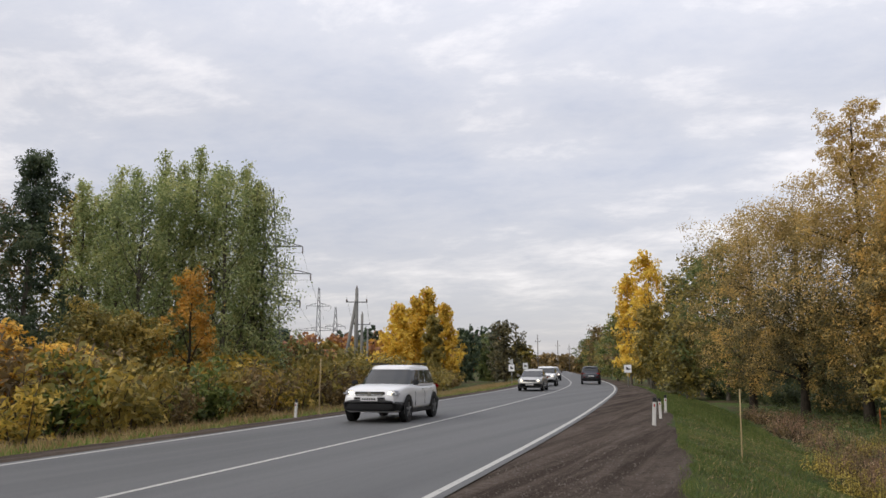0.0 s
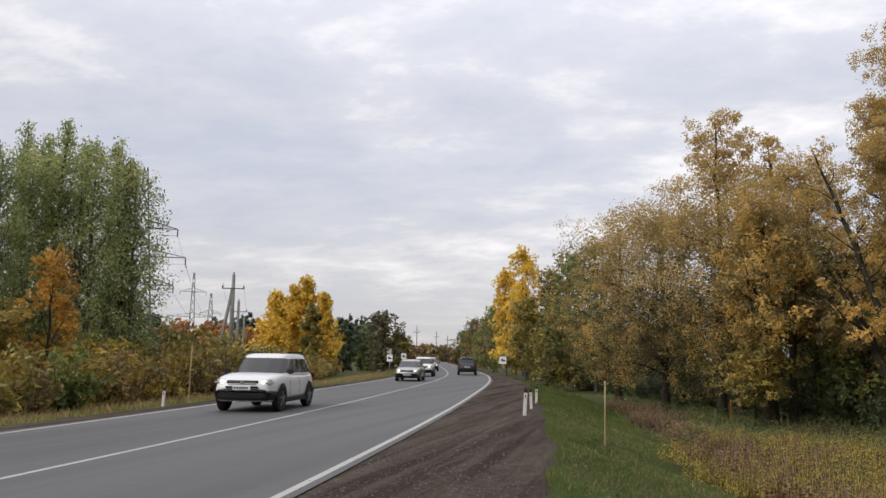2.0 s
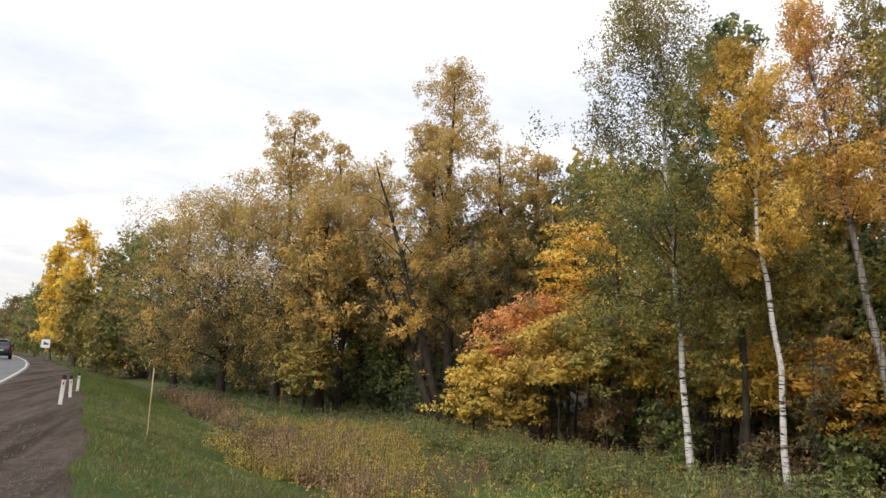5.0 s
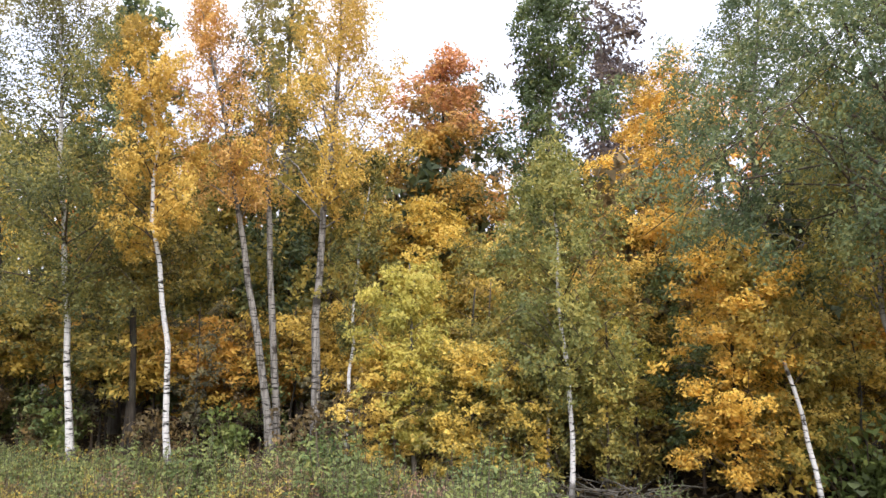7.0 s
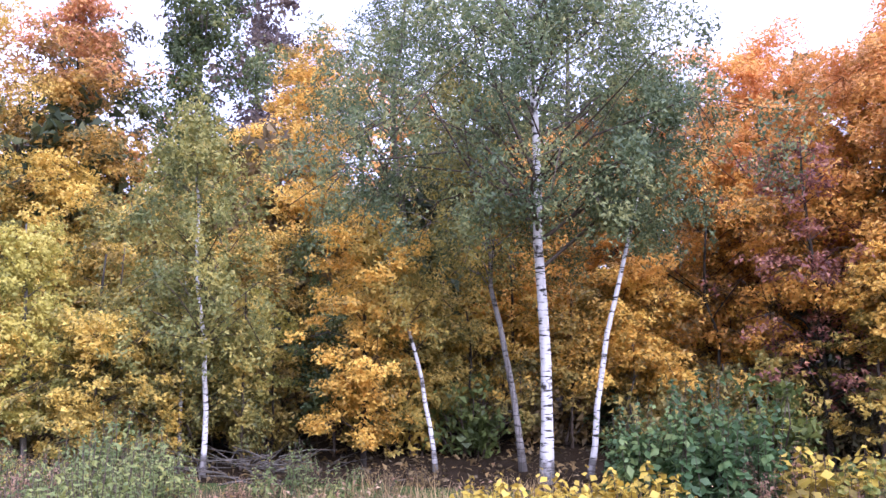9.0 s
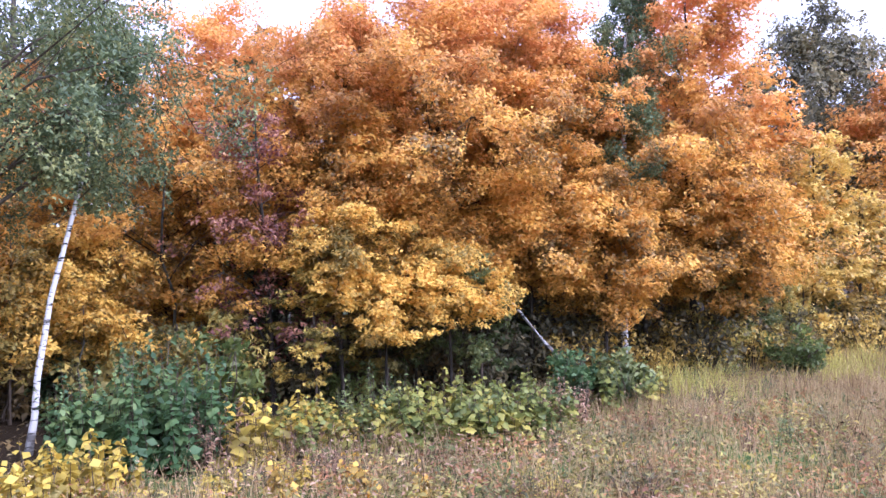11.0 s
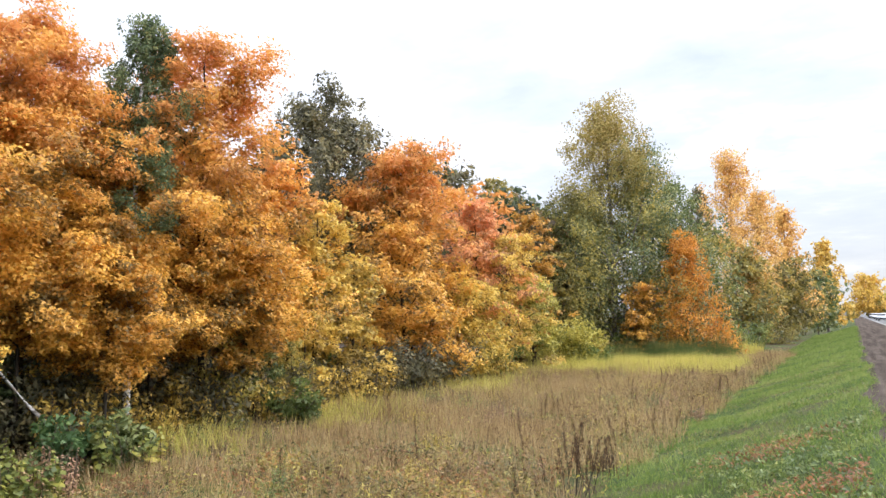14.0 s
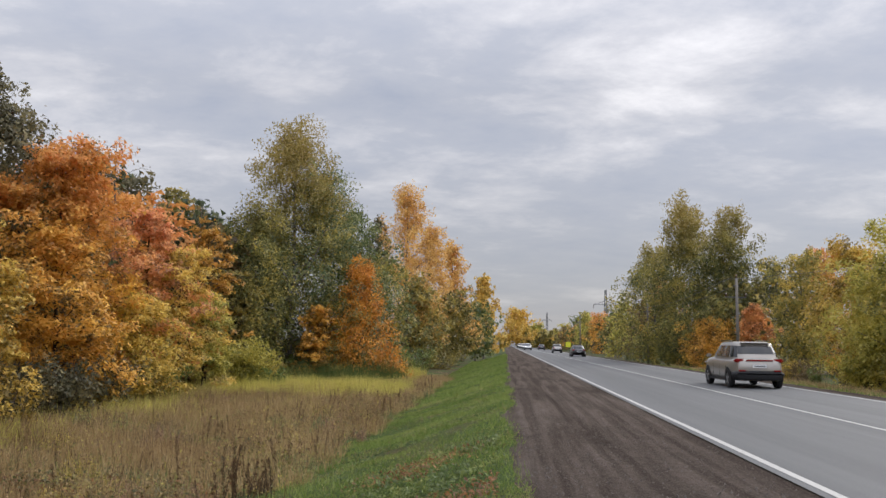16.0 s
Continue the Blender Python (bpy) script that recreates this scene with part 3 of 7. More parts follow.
    for t in ((0.30, 0.38, 0.46, 0.54, 0.62, 0.70, 0.78, 0.85) if habit in ("maple", "round") and base < 0.45 else (0.66, 0.76, 0.85, 0.92, 0.97)):
        centres.append(at(t) + rng.normal(0, 0.10 * R, 3) + open_side * (0.42 * R if t < 0.66 else 0.12 * R))
        radii.append(R * clump * rng.uniform(0.8, 1.15) * (0.35 + 0.6 * float(PROFILES[habit](t))))
        weights.append(radii[-1] ** 2)
    C, W, K = np.array(centres), np.maximum(np.array(weights), 1e-3), np.array(radii)
    pick = rng.choice(len(C), n, p=W / W.sum())
    off = rng.normal(size=(n, 3))
    off /= np.linalg.norm(off, axis=1, keepdims=True)
    off *= (rng.random(n) ** 0.45)[:, None]
    so = rng.normal(size=(len(C), sprays, 3))
    so /= np.linalg.norm(so, axis=2, keepdims=True)
    so *= (rng.random((len(C), sprays)) ** shell)[:, :, None]
    k = rng.integers(0, sprays, n)
    p = C[pick] + (so[pick, k] * 1.05 * np.array([1, 1, flat]) + off * tuft * np.array([1, 1, (0.6 if habit == "maple" else 1.0)])) * K[pick][:, None]
    if habit == "birch":
        p[:, 2] -= rng.random(n) ** 2 * 0.5 * K[pick]
    p[:, 2] = np.maximum(p[:, 2], 0.15)
    out = p - np.array([np.interp(p[:, 2], spine[:, 2], spine[:, 0]), np.interp(p[:, 2], spine[:, 2], spine[:, 1]), p[:, 2]]).T
    out /= np.linalg.norm(out, axis=1, keepdims=True) + 1e-6
    nrm = rng.normal(size=(n, 3)) * 0.55 + np.array([0, 0, upness]) + out * 0.45 + off * 0.35
    s = size * rng.uniform(0.65, 1.25, n)
    part("crown", tris("crown", leaf_quads(p, nrm, s * 1.18, rng, 0.46)[:, :3], leaves), top)
    return tagged(top, label, category, group)


def height_at(az, d, el):
    x, y = polar(az, d)
    return d * math.tan(radians(el)) + 1.6 - float(ground_z(x, y))


def plant(name, label, habit, az, d, el, R, leaves, bark, n, size, seed, **kw):
    """A tree at a bearing and distance whose top stands at that elevation."""
    x, y = polar(az, d)
    close = kw.pop("close", False)
    if d > 45 and not close:
        n, size = int(n * 0.7), size * 1.2
    kw.setdefault("split", d < 21)
    if "top_az" in kw:
        tx, ty = polar(kw.pop("top_az"), d)
        kw["lean"] = (tx - x, ty - y)
    return tree(name, label, habit, x, y, height_at(az, d, el), R, leaves, bark, n, size, seed, **kw)


def shrub(name, label, x, y, H, R, leaves, n, size, seed, flat=0.8, stems=9, up=0.4, category="shrub", group=""):
    """A bush of many thin stems with leaves down to the ground."""
    rng = np.random.default_rng(seed)
    top = new(name)
    top.location = (x, y, float(ground_z(x, y)) - 0.03)
    V, F, C = [], [], []
    for i in range(stems):
        a = rng.uniform(0, 6.28)
        r = R * math.sqrt(rng.uniform(0.02, 1.0))
        h = H * rng.uniform(0.6, 1.05) * (1 - 0.35 * (r / R) ** 2)
        p0 = np.array([math.cos(a) * r * 0.25, math.sin(a) * r * 0.25, -0.1])
        p2 = np.array([math.cos(a) * r, math.sin(a) * r, h])
        p1 = (p0 + p2) / 2 + rng.normal(0, 0.08 * H, 3) + np.array([0, 0, 0.1 * H])
        tube(V, F, [p0, p1, p2], [0.02 + 0.004 * H, 0.014, 0.005], 4)
        for k in range(7):
            f = rng.uniform(0.12, 1.0)
            q = p0 * (1 - f) ** 2 + 2 * p1 * f * (1 - f) + p2 * f * f
            C.append(q + rng.normal(0, 0.10 * R, 3))
    part("stemwork", mesh_of("stemwork", V, F, BARK_TWIG, True), top)["kind"] = "stuff"
    C = np.array(C)
    pick = rng.integers(0, len(C), n)
    off = rng.normal(size=(n, 3))
    off /= np.linalg.norm(off, axis=1, keepdims=True)
    off *= (rng.random(n) ** 0.5)[:, None]
    p = C[pick] + off * R * 0.30 * np.array([1, 1, flat])
    p[:, 2] = np.maximum(p[:, 2], 0.05 + 0.2 * rng.random(n))
    nrm = rng.normal(size=(n, 3)) * 0.6 + np.array([0, 0, up]) + off * 0.5
    part("foliage", tris("foliage", leaf_quads(p, nrm, 1.3 * size * rng.uniform(0.6, 1.25, n), rng, 0.42)[:, :3], leaves), top)
    return tagged(top, label, category, group)


def herb(name, label, x, y, H, R, leaves, stems, size, seed, pairs=14, category="weeds", narrow=0.34, group=""):
    """Tall weeds: upright leafy stems, each with leaves that grow smaller to its tip."""
    rng = np.random.default_rng(seed)
    top = new(name)
    top.location = (x, y, float(ground_z(x, y)) - 0.03)
    V, F, P, N, S = [], [], [], [], []
    for i in range(stems):
        a, r = rng.uniform(0, 6.28), R * math.sqrt(rng.random())
        h = H * rng.uniform(0.55, 1.08) * (1 - 0.25 * r / R)
        p0 = np.array([math.cos(a) * r, math.sin(a) * r, -0.05])
        tip = p0 + np.array([rng.normal(0, 0.10) * h + 0.12 * math.cos(a) * r, rng.normal(0, 0.10) * h + 0.12 * math.sin(a) * r, h])
        mid = (p0 + tip) / 2 + np.array([*rng.normal(0, 0.04, 2) * h, 0.0])
        tube(V, F, [p0, mid, tip], [0.009, 0.007, 0.003], 3)
        n = pairs * 2
        t = np.sort(rng.uniform(0.10, 1.0, n))[:, None]
        q = p0 * (1 - t) ** 2 + 2 * mid * t * (1 - t) + tip * t * t
        b = rng.uniform(0, 6.28, n)
        d = np.stack([np.cos(b), np.sin(b), 0 * b], 1)
        s = size * rng.uniform(0.7, 1.3, n) * (1.15 - 0.75 * t[:, 0] ** 2)
        P.append(q + d * s[:, None] * 0.6 - np.array([0, 0, 0.12]) * s[:, None])
        N.append(d * 0.55 + np.array([0, 0, 0.8]) + rng.normal(0, 0.3, (n, 3)))
        S.append(s)
    part("stemwork", mesh_of("stemwork", V, F, BARK_TWIG, True), top)["kind"] = "stuff"
    rhombs = leaf_quads(np.concatenate(P), np.concatenate(N), 1.15 * np.concatenate(S), rng, narrow)
    part("foliage", quads("foliage", rhombs, leaves) if size >= 0.12 else tris("foliage", 1.08 * rhombs[:, :3] - 0.08 * rhombs[:, :3].mean(1, keepdims=True), leaves), top)["kind"] = "stuff"
    return tagged(top, label, category, group)


# ---- the wood's edge on the near side, ahead to behind ----
def willow(az, d, el, R, seed, **kw):
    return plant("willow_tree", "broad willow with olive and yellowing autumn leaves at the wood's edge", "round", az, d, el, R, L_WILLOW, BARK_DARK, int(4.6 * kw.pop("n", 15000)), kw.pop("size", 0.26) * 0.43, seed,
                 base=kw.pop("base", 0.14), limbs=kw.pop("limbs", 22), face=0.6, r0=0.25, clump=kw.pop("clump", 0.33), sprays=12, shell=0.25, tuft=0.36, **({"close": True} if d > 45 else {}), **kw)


willow(-1.7, 58, 9.6, 3.6, 11, n=10000, base=0.16)
willow(1.4, 50, 11.5, 4.6, 12, base=0.18)
willow(6.2, 45, 12.9, 4.9, 13, n=18000, base=0.26)
willow(5.0, 46, 16.7, 1.7, 14, base=0.76, n=2600, limbs=14)
willow(8.5, 46, 15.4, 1.3, 24, base=0.78, n=1300, limbs=12, sparse=0.25)
willow(10.8, 46, 12.9, 2.6, 15, n=8000, base=0.3)
willow(13.6, 42, 9.0, 2.6, 16, n=5000, sparse=0.35, base=0.4)
willow(17.0, 38, 20.8, 2.5, 17, n=12500, size=0.22, base=0.26, sparse=0.1, limbs=30)
willow(15.0, 39, 16.6, 1.7, 25, n=5500, size=0.22, base=0.42, sparse=0.1)
willow(20.2, 38.5, 15.6, 2.0, 26, n=6500, size=0.22, base=0.3)
willow(22.6, 41, 15.4, 2.0, 18, n=7000, base=0.22)

plant("dead_willow", "leaning half-dead dark tree with few leaves", "round", 16.6, 33.6, 14.6, 1.3, L_WILLOW, BARK_DARK, 2200, 0.115, 19, base=0.50, top_az=10.8, limbs=16, r0=0.19, sparse=0.5, clump=0.22)
plant("leaning_willow", "dark forked tree leaning at the wood's edge", "round", 16.2, 33.3, 7.4, 1.8, L_WILLOW, BARK_DARK, 5000, 0.115, 20, base=0.50, top_az=11.4, limbs=16, r0=0.2, sparse=0.35, clump=0.22, fork=True)
plant("willow_tree", "willow with a dark upright trunk and olive leaves", "round", 8.0, 39.5, 11.0, 2.8, L_WILLOW, BARK_DARK, 23000, 0.118, 21, base=0.42, limbs=22, r0=0.34, clump=0.28)
plant("willow_tree", "willow with several dark stems and olive leaves", "round", 9.3, 40.0, 9.0, 2.0, L_WILLOW, BARK_DARK, 8500, 0.118, 27, base=0.48, limbs=18, r0=0.2, clump=0.28, fork=True)
plant("aspen_tree", "low tree with green leaves under the willows", "round", 12.6, 42.0, 3.2, 2.2, L_GREEN, BARK_DARK, 6000, 0.17, 22, base=0.15, limbs=20)
plant("maple_tree", "young maple with yellow leaves under the willows", "maple", 7.0, 38.5, 1.6, 1.5, L_SHRUB, BARK_DARK, 5000, 0.15, 23, base=0.35, limbs=20)


def maple(az, d, el, R, leaves, look_label, seed, **kw):
    return plant("maple_tree", look_label, "maple", az, d, el, R, leaves, BARK_DARK, int((2.5 if d < 22 else 1.9) * kw.pop("n", 16000)), kw.pop("size", 0.19) * (0.60 if d < 22 else 0.68), seed, base=kw.pop("base", 0.16), limbs=kw.pop("limbs", 34), face=kw.pop("face", 0.6),
                 sprays=kw.pop("sprays", 9), clump=kw.pop("clump", 0.27), tuft=0.52, **kw)


YEL, ORA, RED = "maple with bright yellow autumn leaves at the wood's edge", "maple with layered orange autumn leaves at the wood's edge", "maple with reddish orange autumn leaves"
MIXED = "young maple with green and yellow leaves under taller trees"
maple(21.4, 31, 3.9, 1.6, L_RED, "small red-leaved maple under taller trees", 31, n=3600, base=0.55)
maple(23.6, 30, 5.2, 1.3, L_RED, "small red-leaved maple under taller trees", 321, n=2800, base=0.6)
maple(18.9, 30, 0.9, 1.2, L_YELLOW, YEL, 32, n=3200, base=0.25)
maple(21.5, 29, 0.2, 1.3, L_OCHRE, YEL, 331, n=3200, base=0.3)
maple(25.4, 31, 10.4, 1.5, L_GOLDEN, YEL, 332, n=4200, base=0.45)
maple(24.8, 27.5, 3.2, 1.7, L_OCHRE, YEL, 33, n=4000, base=0.55, sparse=0.15)
maple(28.0, 27, 4.4, 2.0, L_MIX, MIXED, 34, n=5000, base=0.6, sparse=0.2)
maple(31.0, 27, 3.0, 1.6, L_OCHRE, YEL, 333, n=3600, base=0.62, sparse=0.2)
maple(35.0, 26, 2.0, 1.9, L_MIX, MIXED, 35, n=4000, base=0.6, sparse=0.25)
maple(38.2, 25, 1.6, 1.5, L_OCHRE, YEL, 334, n=3200, base=0.58, sparse=0.2)
maple(42.2, 25, 2.0, 2.0, L_AMBER, ORA, 36, n=4600, base=0.56, sparse=0.15)
maple(45.0, 24.5, 0.4, 1.4, L_AMBER, ORA, 335, n=3200, base=0.52, sparse=0.15)
maple(47.4, 24.5, 2.8, 1.8, L_OCHRE, MIXED, 37, n=4200, base=0.58, sparse=0.2)
maple(51.6, 23.0, 3.5, 1.5, L_OCHRE, MIXED, 38, n=4500, base=0.5)
maple(53.2, 17.4, 1.2, 0.8, L_OCHRE, "slender young maple with ochre leaves", 336, n=2400, size=0.15, base=0.15, sparse=0.3)
maple(57.6, 27, 20.4, 2.6, L_REDTOP, "tall maple, orange below and dark red at the top", 39, n=27000, clump=0.30, base=0.12)
maple(57.0, 24.0, 11.0, 1.7, L_YELLOW, ORA, 391, n=9000, base=0.12)
maple(59.6, 16.6, 0.6, 1.15, L_YELLOW, YEL, 40, n=5200, size=0.16, base=0.12, clump=0.24)
maple(61.6, 18.5, 2.5, 1.3, L_MIX, MIXED, 41, n=4600, base=0.15)
maple(73.0, 24.5, 19.2, 2.2, L_GOLDEN, ORA, 42, n=20000, base=0.2, clump=0.32)
maple(72.4, 21.5, 10.4, 2.0, L_GOLDEN, YEL, 43, n=9000, base=0.22)
maple(63.5, 22.0, 9.0, 1.8, L_OCHRE, MIXED, 66, n=6500, base=0.12)
maple(69.4, 19.0, 6.5, 1.3, L_OCHRE, YEL, 67, n=5000, base=0.12)
maple(67.4, 24.0, 11.5, 1.7, L_YELLOW, YEL, 68, n=6000, base=0.12)
maple(53.4, 26.0, 11.0, 1.8, L_YELLOW, YEL, 69, n=6000, base=0.4)
maple(84.4, 19.5, 4.5, 1.5, L_YELLOW, YEL, 70, n=5500, base=0.3)
maple(81.6, 21.0, 8.0, 1.9, L_MIX, MIXED, 651, n=8000, base=0.2)
maple(87.5, 21.5, 13.0, 2.4, L_ORANGE, ORA, 652, n=9000, base=0.3)
maple(76.9, 15.9, 8.6, 0.95, L_GOLDEN, "slender maple with yellow leaves", 44, n=5200, size=0.16, clump=0.34, base=0.1, limbs=26)
maple(80.6, 17.4, 3.0, 1.1, L_MIX, MIXED, 661, n=4600, size=0.16, base=0.15)
maple(100.4, 19.5, 12.2, 1.9, L_ORANGE, RED, 45, n=14000, base=0.3)
maple(93.6, 19.0, 3.8, 1.7, L_GOLDEN, ORA, 46, n=7000, base=0.35)
maple(97.0, 18.6, 1.0, 1.3, L_GOLDEN, ORA, 662, n=5000, base=0.4)
maple(102.8, 22.5, 18.8, 2.4, L_ORANGE, RED, 47, n=14000, base=0.35)
plant("maple_sapling", "thin maple with sparse dark purple leaves", "maple", 107.4, 17.2, 12.6, 1.2, L_PURPLE, BARK_DARK, 3600, 0.12, 48, base=0.2, limbs=30, sparse=0.15, top_az=106.8)
maple(109.2, 21.0, 17.8, 2.1, L_ORANGE, ORA, 663, n=9000, base=0.45)
maple(112.6, 18.8, 18.2, 2.2, L_ORANGE, ORA, 49, n=20000, base=0.36, limbs=42)
maple(112.0, 16.8, 5.2, 1.0, L_GOLDEN, YEL, 50, n=5500, size=0.17, base=0.56)
maple(115.0, 16.7, 0.6, 0.9, L_GOLDEN, YEL, 664, n=4000, size=0.17, base=0.6)
maple(119.0, 19.4, 20.4, 2.6, L_ORANGE, ORA, 51, n=24000, base=0.36, limbs=42)
maple(119.6, 17.1, 2.4, 1.2, L_GOLDEN, YEL, 52, n=6000, size=0.17, base=0.6)
maple(125.4, 20.0, 20.2, 2.1, L_ORANGE, ORA, 53, n=20000, base=0.36, limbs=42)
maple(125.4, 18.8, 6.0, 1.6, L_ORANGE, ORA, 54, n=8000, base=0.52)
maple(133.0, 21.0, 11.5, 1.7, L_ORANGE, ORA, 55, n=11000, base=0.35)
maple(136.4, 22, 19.2, 2.4, L_ORANGE, ORA, 56, n=24000, base=0.26, limbs=44)
maple(139.4, 22.5, 8.5, 1.5, L_ORANGE, ORA, 57, n=9000, base=0.3)
maple(143.6, 27, 9.0, 1.4, L_OCHRE, "small tree with thin yellow and brown leaves", 58, n=5600, sparse=0.2, base=0.08)
maple(146.4, 28, 5.0, 1.2, L_OCHRE, "small tree with thin yellow and brown leaves", 582, n=4200, sparse=0.2, base=0.08)
maple(150.0, 34, 12.6, 2.7, L_ORANGE, ORA, 59, n=24000, size=0.22, base=0.1, clump=0.30, limbs=44)
maple(155.4, 40, 9.0, 2.2, L_RED, RED, 60, n=9000, size=0.24)
maple(157.4, 40, 6.4, 1.7, L_OCHRE, "tree with thin yellow-brown leaves", 61, n=6000, size=0.2, sparse=0.25)
maple(155.0, 36.5, 3.0, 1.9, L_YELLOW, "tree with thin yellow-brown leaves", 612, n=5000, size=0.2, sparse=0.1, base=0.1)
maple(159.0, 43, 3.4, 1.4, L_LIME, "small tree with yellow-green leaves", 62, n=5000, size=0.2, base=0.2)
maple(159.2, 46, 8.2, 1.3, L_AMBER, "tree with dull orange leaves", 621, n=5000, size=0.24)
maple(161.2, 54, 5.0, 1.6, L_OLIVE, "tree with olive brown leaves", 63, n=4000, size=0.26)
maple(166.6, 55, 2.6, 1.4, L_ORANGE, ORA, 64, n=5000, size=0.25, base=0.1)
plant("maple_tree", "small pointed maple with dense orange leaves", "spire", 169.6, 57, 5.4, 2.3, L_RUSSET, BARK_DARK, 20000, 0.16, 65, base=0.06, limbs=44, close=True, clump=0.36)


def birch(az, d, el, R, leaves, label, seed, **kw):
    return plant("birch_tree", label, "birch", az, d, el, R, leaves, kw.pop("bark", BARK_BIRCH), int(1.4 * kw.pop("n", 9000)), kw.pop("size", 0.095), seed, base=kw.pop("base", 0.35), limbs=kw.pop("limbs", 34), clump=kw.pop("clump", 0.27), **kw)


birch(33.5, 22.4, 26.5, 2.2, L_BIRCHOLIVE, "tall white-stemmed birch with thinning olive leaves", 71, n=30000, r0=0.09, base=0.30, limbs=46, top_az=29.8)
birch(39.4, 20.5, 22.2, 1.05, L_BIRCHGOLD, "slim white birch with golden leaves", 73, n=11000, r0=0.075, base=0.50, limbs=30, top_az=37.2)
birch(45.9, 21.8, 25.0, 1.3, L_BIRCHAMBER, "leaning birch with amber leaves", 74, n=10500, r0=0.115, base=0.54, top_az=40.4, bark=BARK_BIRCH_GREY)
birch(46.2, 22.2, 27.0, 1.0, L_BIRCHOLIVE, "grey birch with thin olive leaves", 72, n=5000, r0=0.11, base=0.62, top_az=43.6, bark=BARK_BIRCH_GREY)
birch(48.9, 21.2, 27.5, 1.7, L_BIRCHGOLD, "tall birch with golden yellow leaves", 75, n=15000, r0=0.13, base=0.50, top_az=48.8, bark=BARK_BIRCH_GREY)
birch(51.0, 20.8, 15.0, 0.8, L_BIRCHOLIVE, "thin young birch with olive leaves", 76, n=5000, r0=0.05, base=0.34, top_az=51.2)
birch(66.2, 15.6, 15.0, 1.25, L_BIRCHLIME, "slim young birch with yellow-green leaves", 77, n=9000, r0=0.045, clump=0.25, base=0.34, sparse=0.1, top_az=64.9)
birch(64.8, 16.8, 4.0, 1.3, L_MIX, "young birch with green and yellow leaves", 86, n=7000, r0=0.04, base=0.2, sparse=0.2)
birch(81.9, 15.4, 8.0, 0.8, L_MIX, "thin leaning birch with yellow-green leaves", 78, n=3600, r0=0.04, base=0.55, top_az=78.4, sparse=0.2)
birch(89.4, 14.6, 32.0, 3.3, L_BIRCHGREEN, "large white-stemmed birch with hanging green leaves", 79, n=34000, r0=0.11, base=0.40, limbs=60, clump=0.15, sparse=0.2, tuft=0.5, top_az=88.2)
birch(92.2, 14.9, 17.0, 1.0, L_BIRCHGREEN, "thin white birch leaning outward", 80, n=5500, r0=0.052, base=0.62, top_az=97.2)
birch(87.9, 15.6, 18.0, 1.2, L_BIRCHOLIVE, "grey-white birch stem leaning among others", 81, n=5000, r0=0.062, base=0.5, top_az=84.6, bark=BARK_BIRCH_GREY)
for az, d, el, rad, sd in ((116.0, 23.0, 18.0, 1.9, 671), (122.2, 23.0, 19.6, 2.0, 672), (128.6, 23.5, 17.0, 1.7, 673), (133.0, 25.0, 15.5, 1.6, 674), (140.6, 26.0, 11.6, 1.5, 675)):
    maple(az, d, el, rad, L_ORANGE, ORA, sd, n=9000, base=0.3)
maple(130.4, 19.3, 7.5, 1.5, L_ORANGE, ORA, 653, n=9000, base=0.4)
birch(131.8, 20.0, 21.5, 1.1, L_BIRCHGREEN, "birch with green leaves among orange maples", 82, n=13000, r0=0.09, base=0.52)


def filler(name, label, habit, az, d, el, R, leaves, seed, n=8000, size=0.24, base=0.15, **kw):
    if habit == "spire":
        R *= 0.66
    return plant(name, label, habit, az, d, el, R, leaves, kw.pop("bark", BARK_GREY), int(n * (1.7 if d < 30 else 1.35)), size * (0.74 if d < 30 else 0.83), seed, base=base, limbs=30, **kw)


for az, d, el, sd in ((152.8, 46, 13.4, 151), (158.2, 52, 9.6, 152), (146.6, 42, 15.4, 153)):
    plant("bare_tree", "almost leafless grey tree behind the maples", "round", az, d, el, 1.9, L_BROWN, BARK_GREY, 260, 0.13, sd, base=0.45, limbs=26, r0=0.12, split=True)
GT, OT = "tree with dense green leaves", "tree with olive brown leaves deeper in the wood"
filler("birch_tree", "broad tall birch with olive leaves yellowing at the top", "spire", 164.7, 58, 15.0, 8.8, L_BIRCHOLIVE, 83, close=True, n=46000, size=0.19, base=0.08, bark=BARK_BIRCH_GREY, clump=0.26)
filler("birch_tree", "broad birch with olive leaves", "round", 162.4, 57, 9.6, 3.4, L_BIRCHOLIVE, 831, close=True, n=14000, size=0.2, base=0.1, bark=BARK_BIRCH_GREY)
filler("birch_tree", "birch with olive leaves", "spire", 166.9, 60, 12.0, 7.4, L_BIRCHGREEN, 832, close=True, n=20000, size=0.2, base=0.1, bark=BARK_BIRCH_GREY)
filler("birch_tree", "tall birch with olive green leaves", "round", 168.2, 64, 9.2, 3.6, L_GREEN, 84, close=True, n=18000, size=0.25, base=0.06, bark=BARK_BIRCH_GREY)
filler("aspen_tree", GT, "round", 35.8, 30, 23.8, 1.9, L_BIRCHGREEN, 91, n=11000)
filler("oak_tree", "dark-stemmed tree with olive leaves", "round", 37.0, 23.0, 14.0, 1.6, L_OLIVE, 92, n=6000, size=0.17, base=0.5, bark=BARK_DARK)
filler("aspen_tree", GT, "poplar", 41.5, 28, 15.0, 2.4, L_MIX, 93, n=9000)
filler("aspen_tree", "tall thin grey-green tree behind the birches", "poplar", 46.4, 29, 27.0, 1.6, L_OLIVE, 94, n=7000, sparse=0.2)
filler("aspen_tree", GT, "poplar", 49.5, 26, 15.0, 2.2, L_MIX, 95, n=8000)
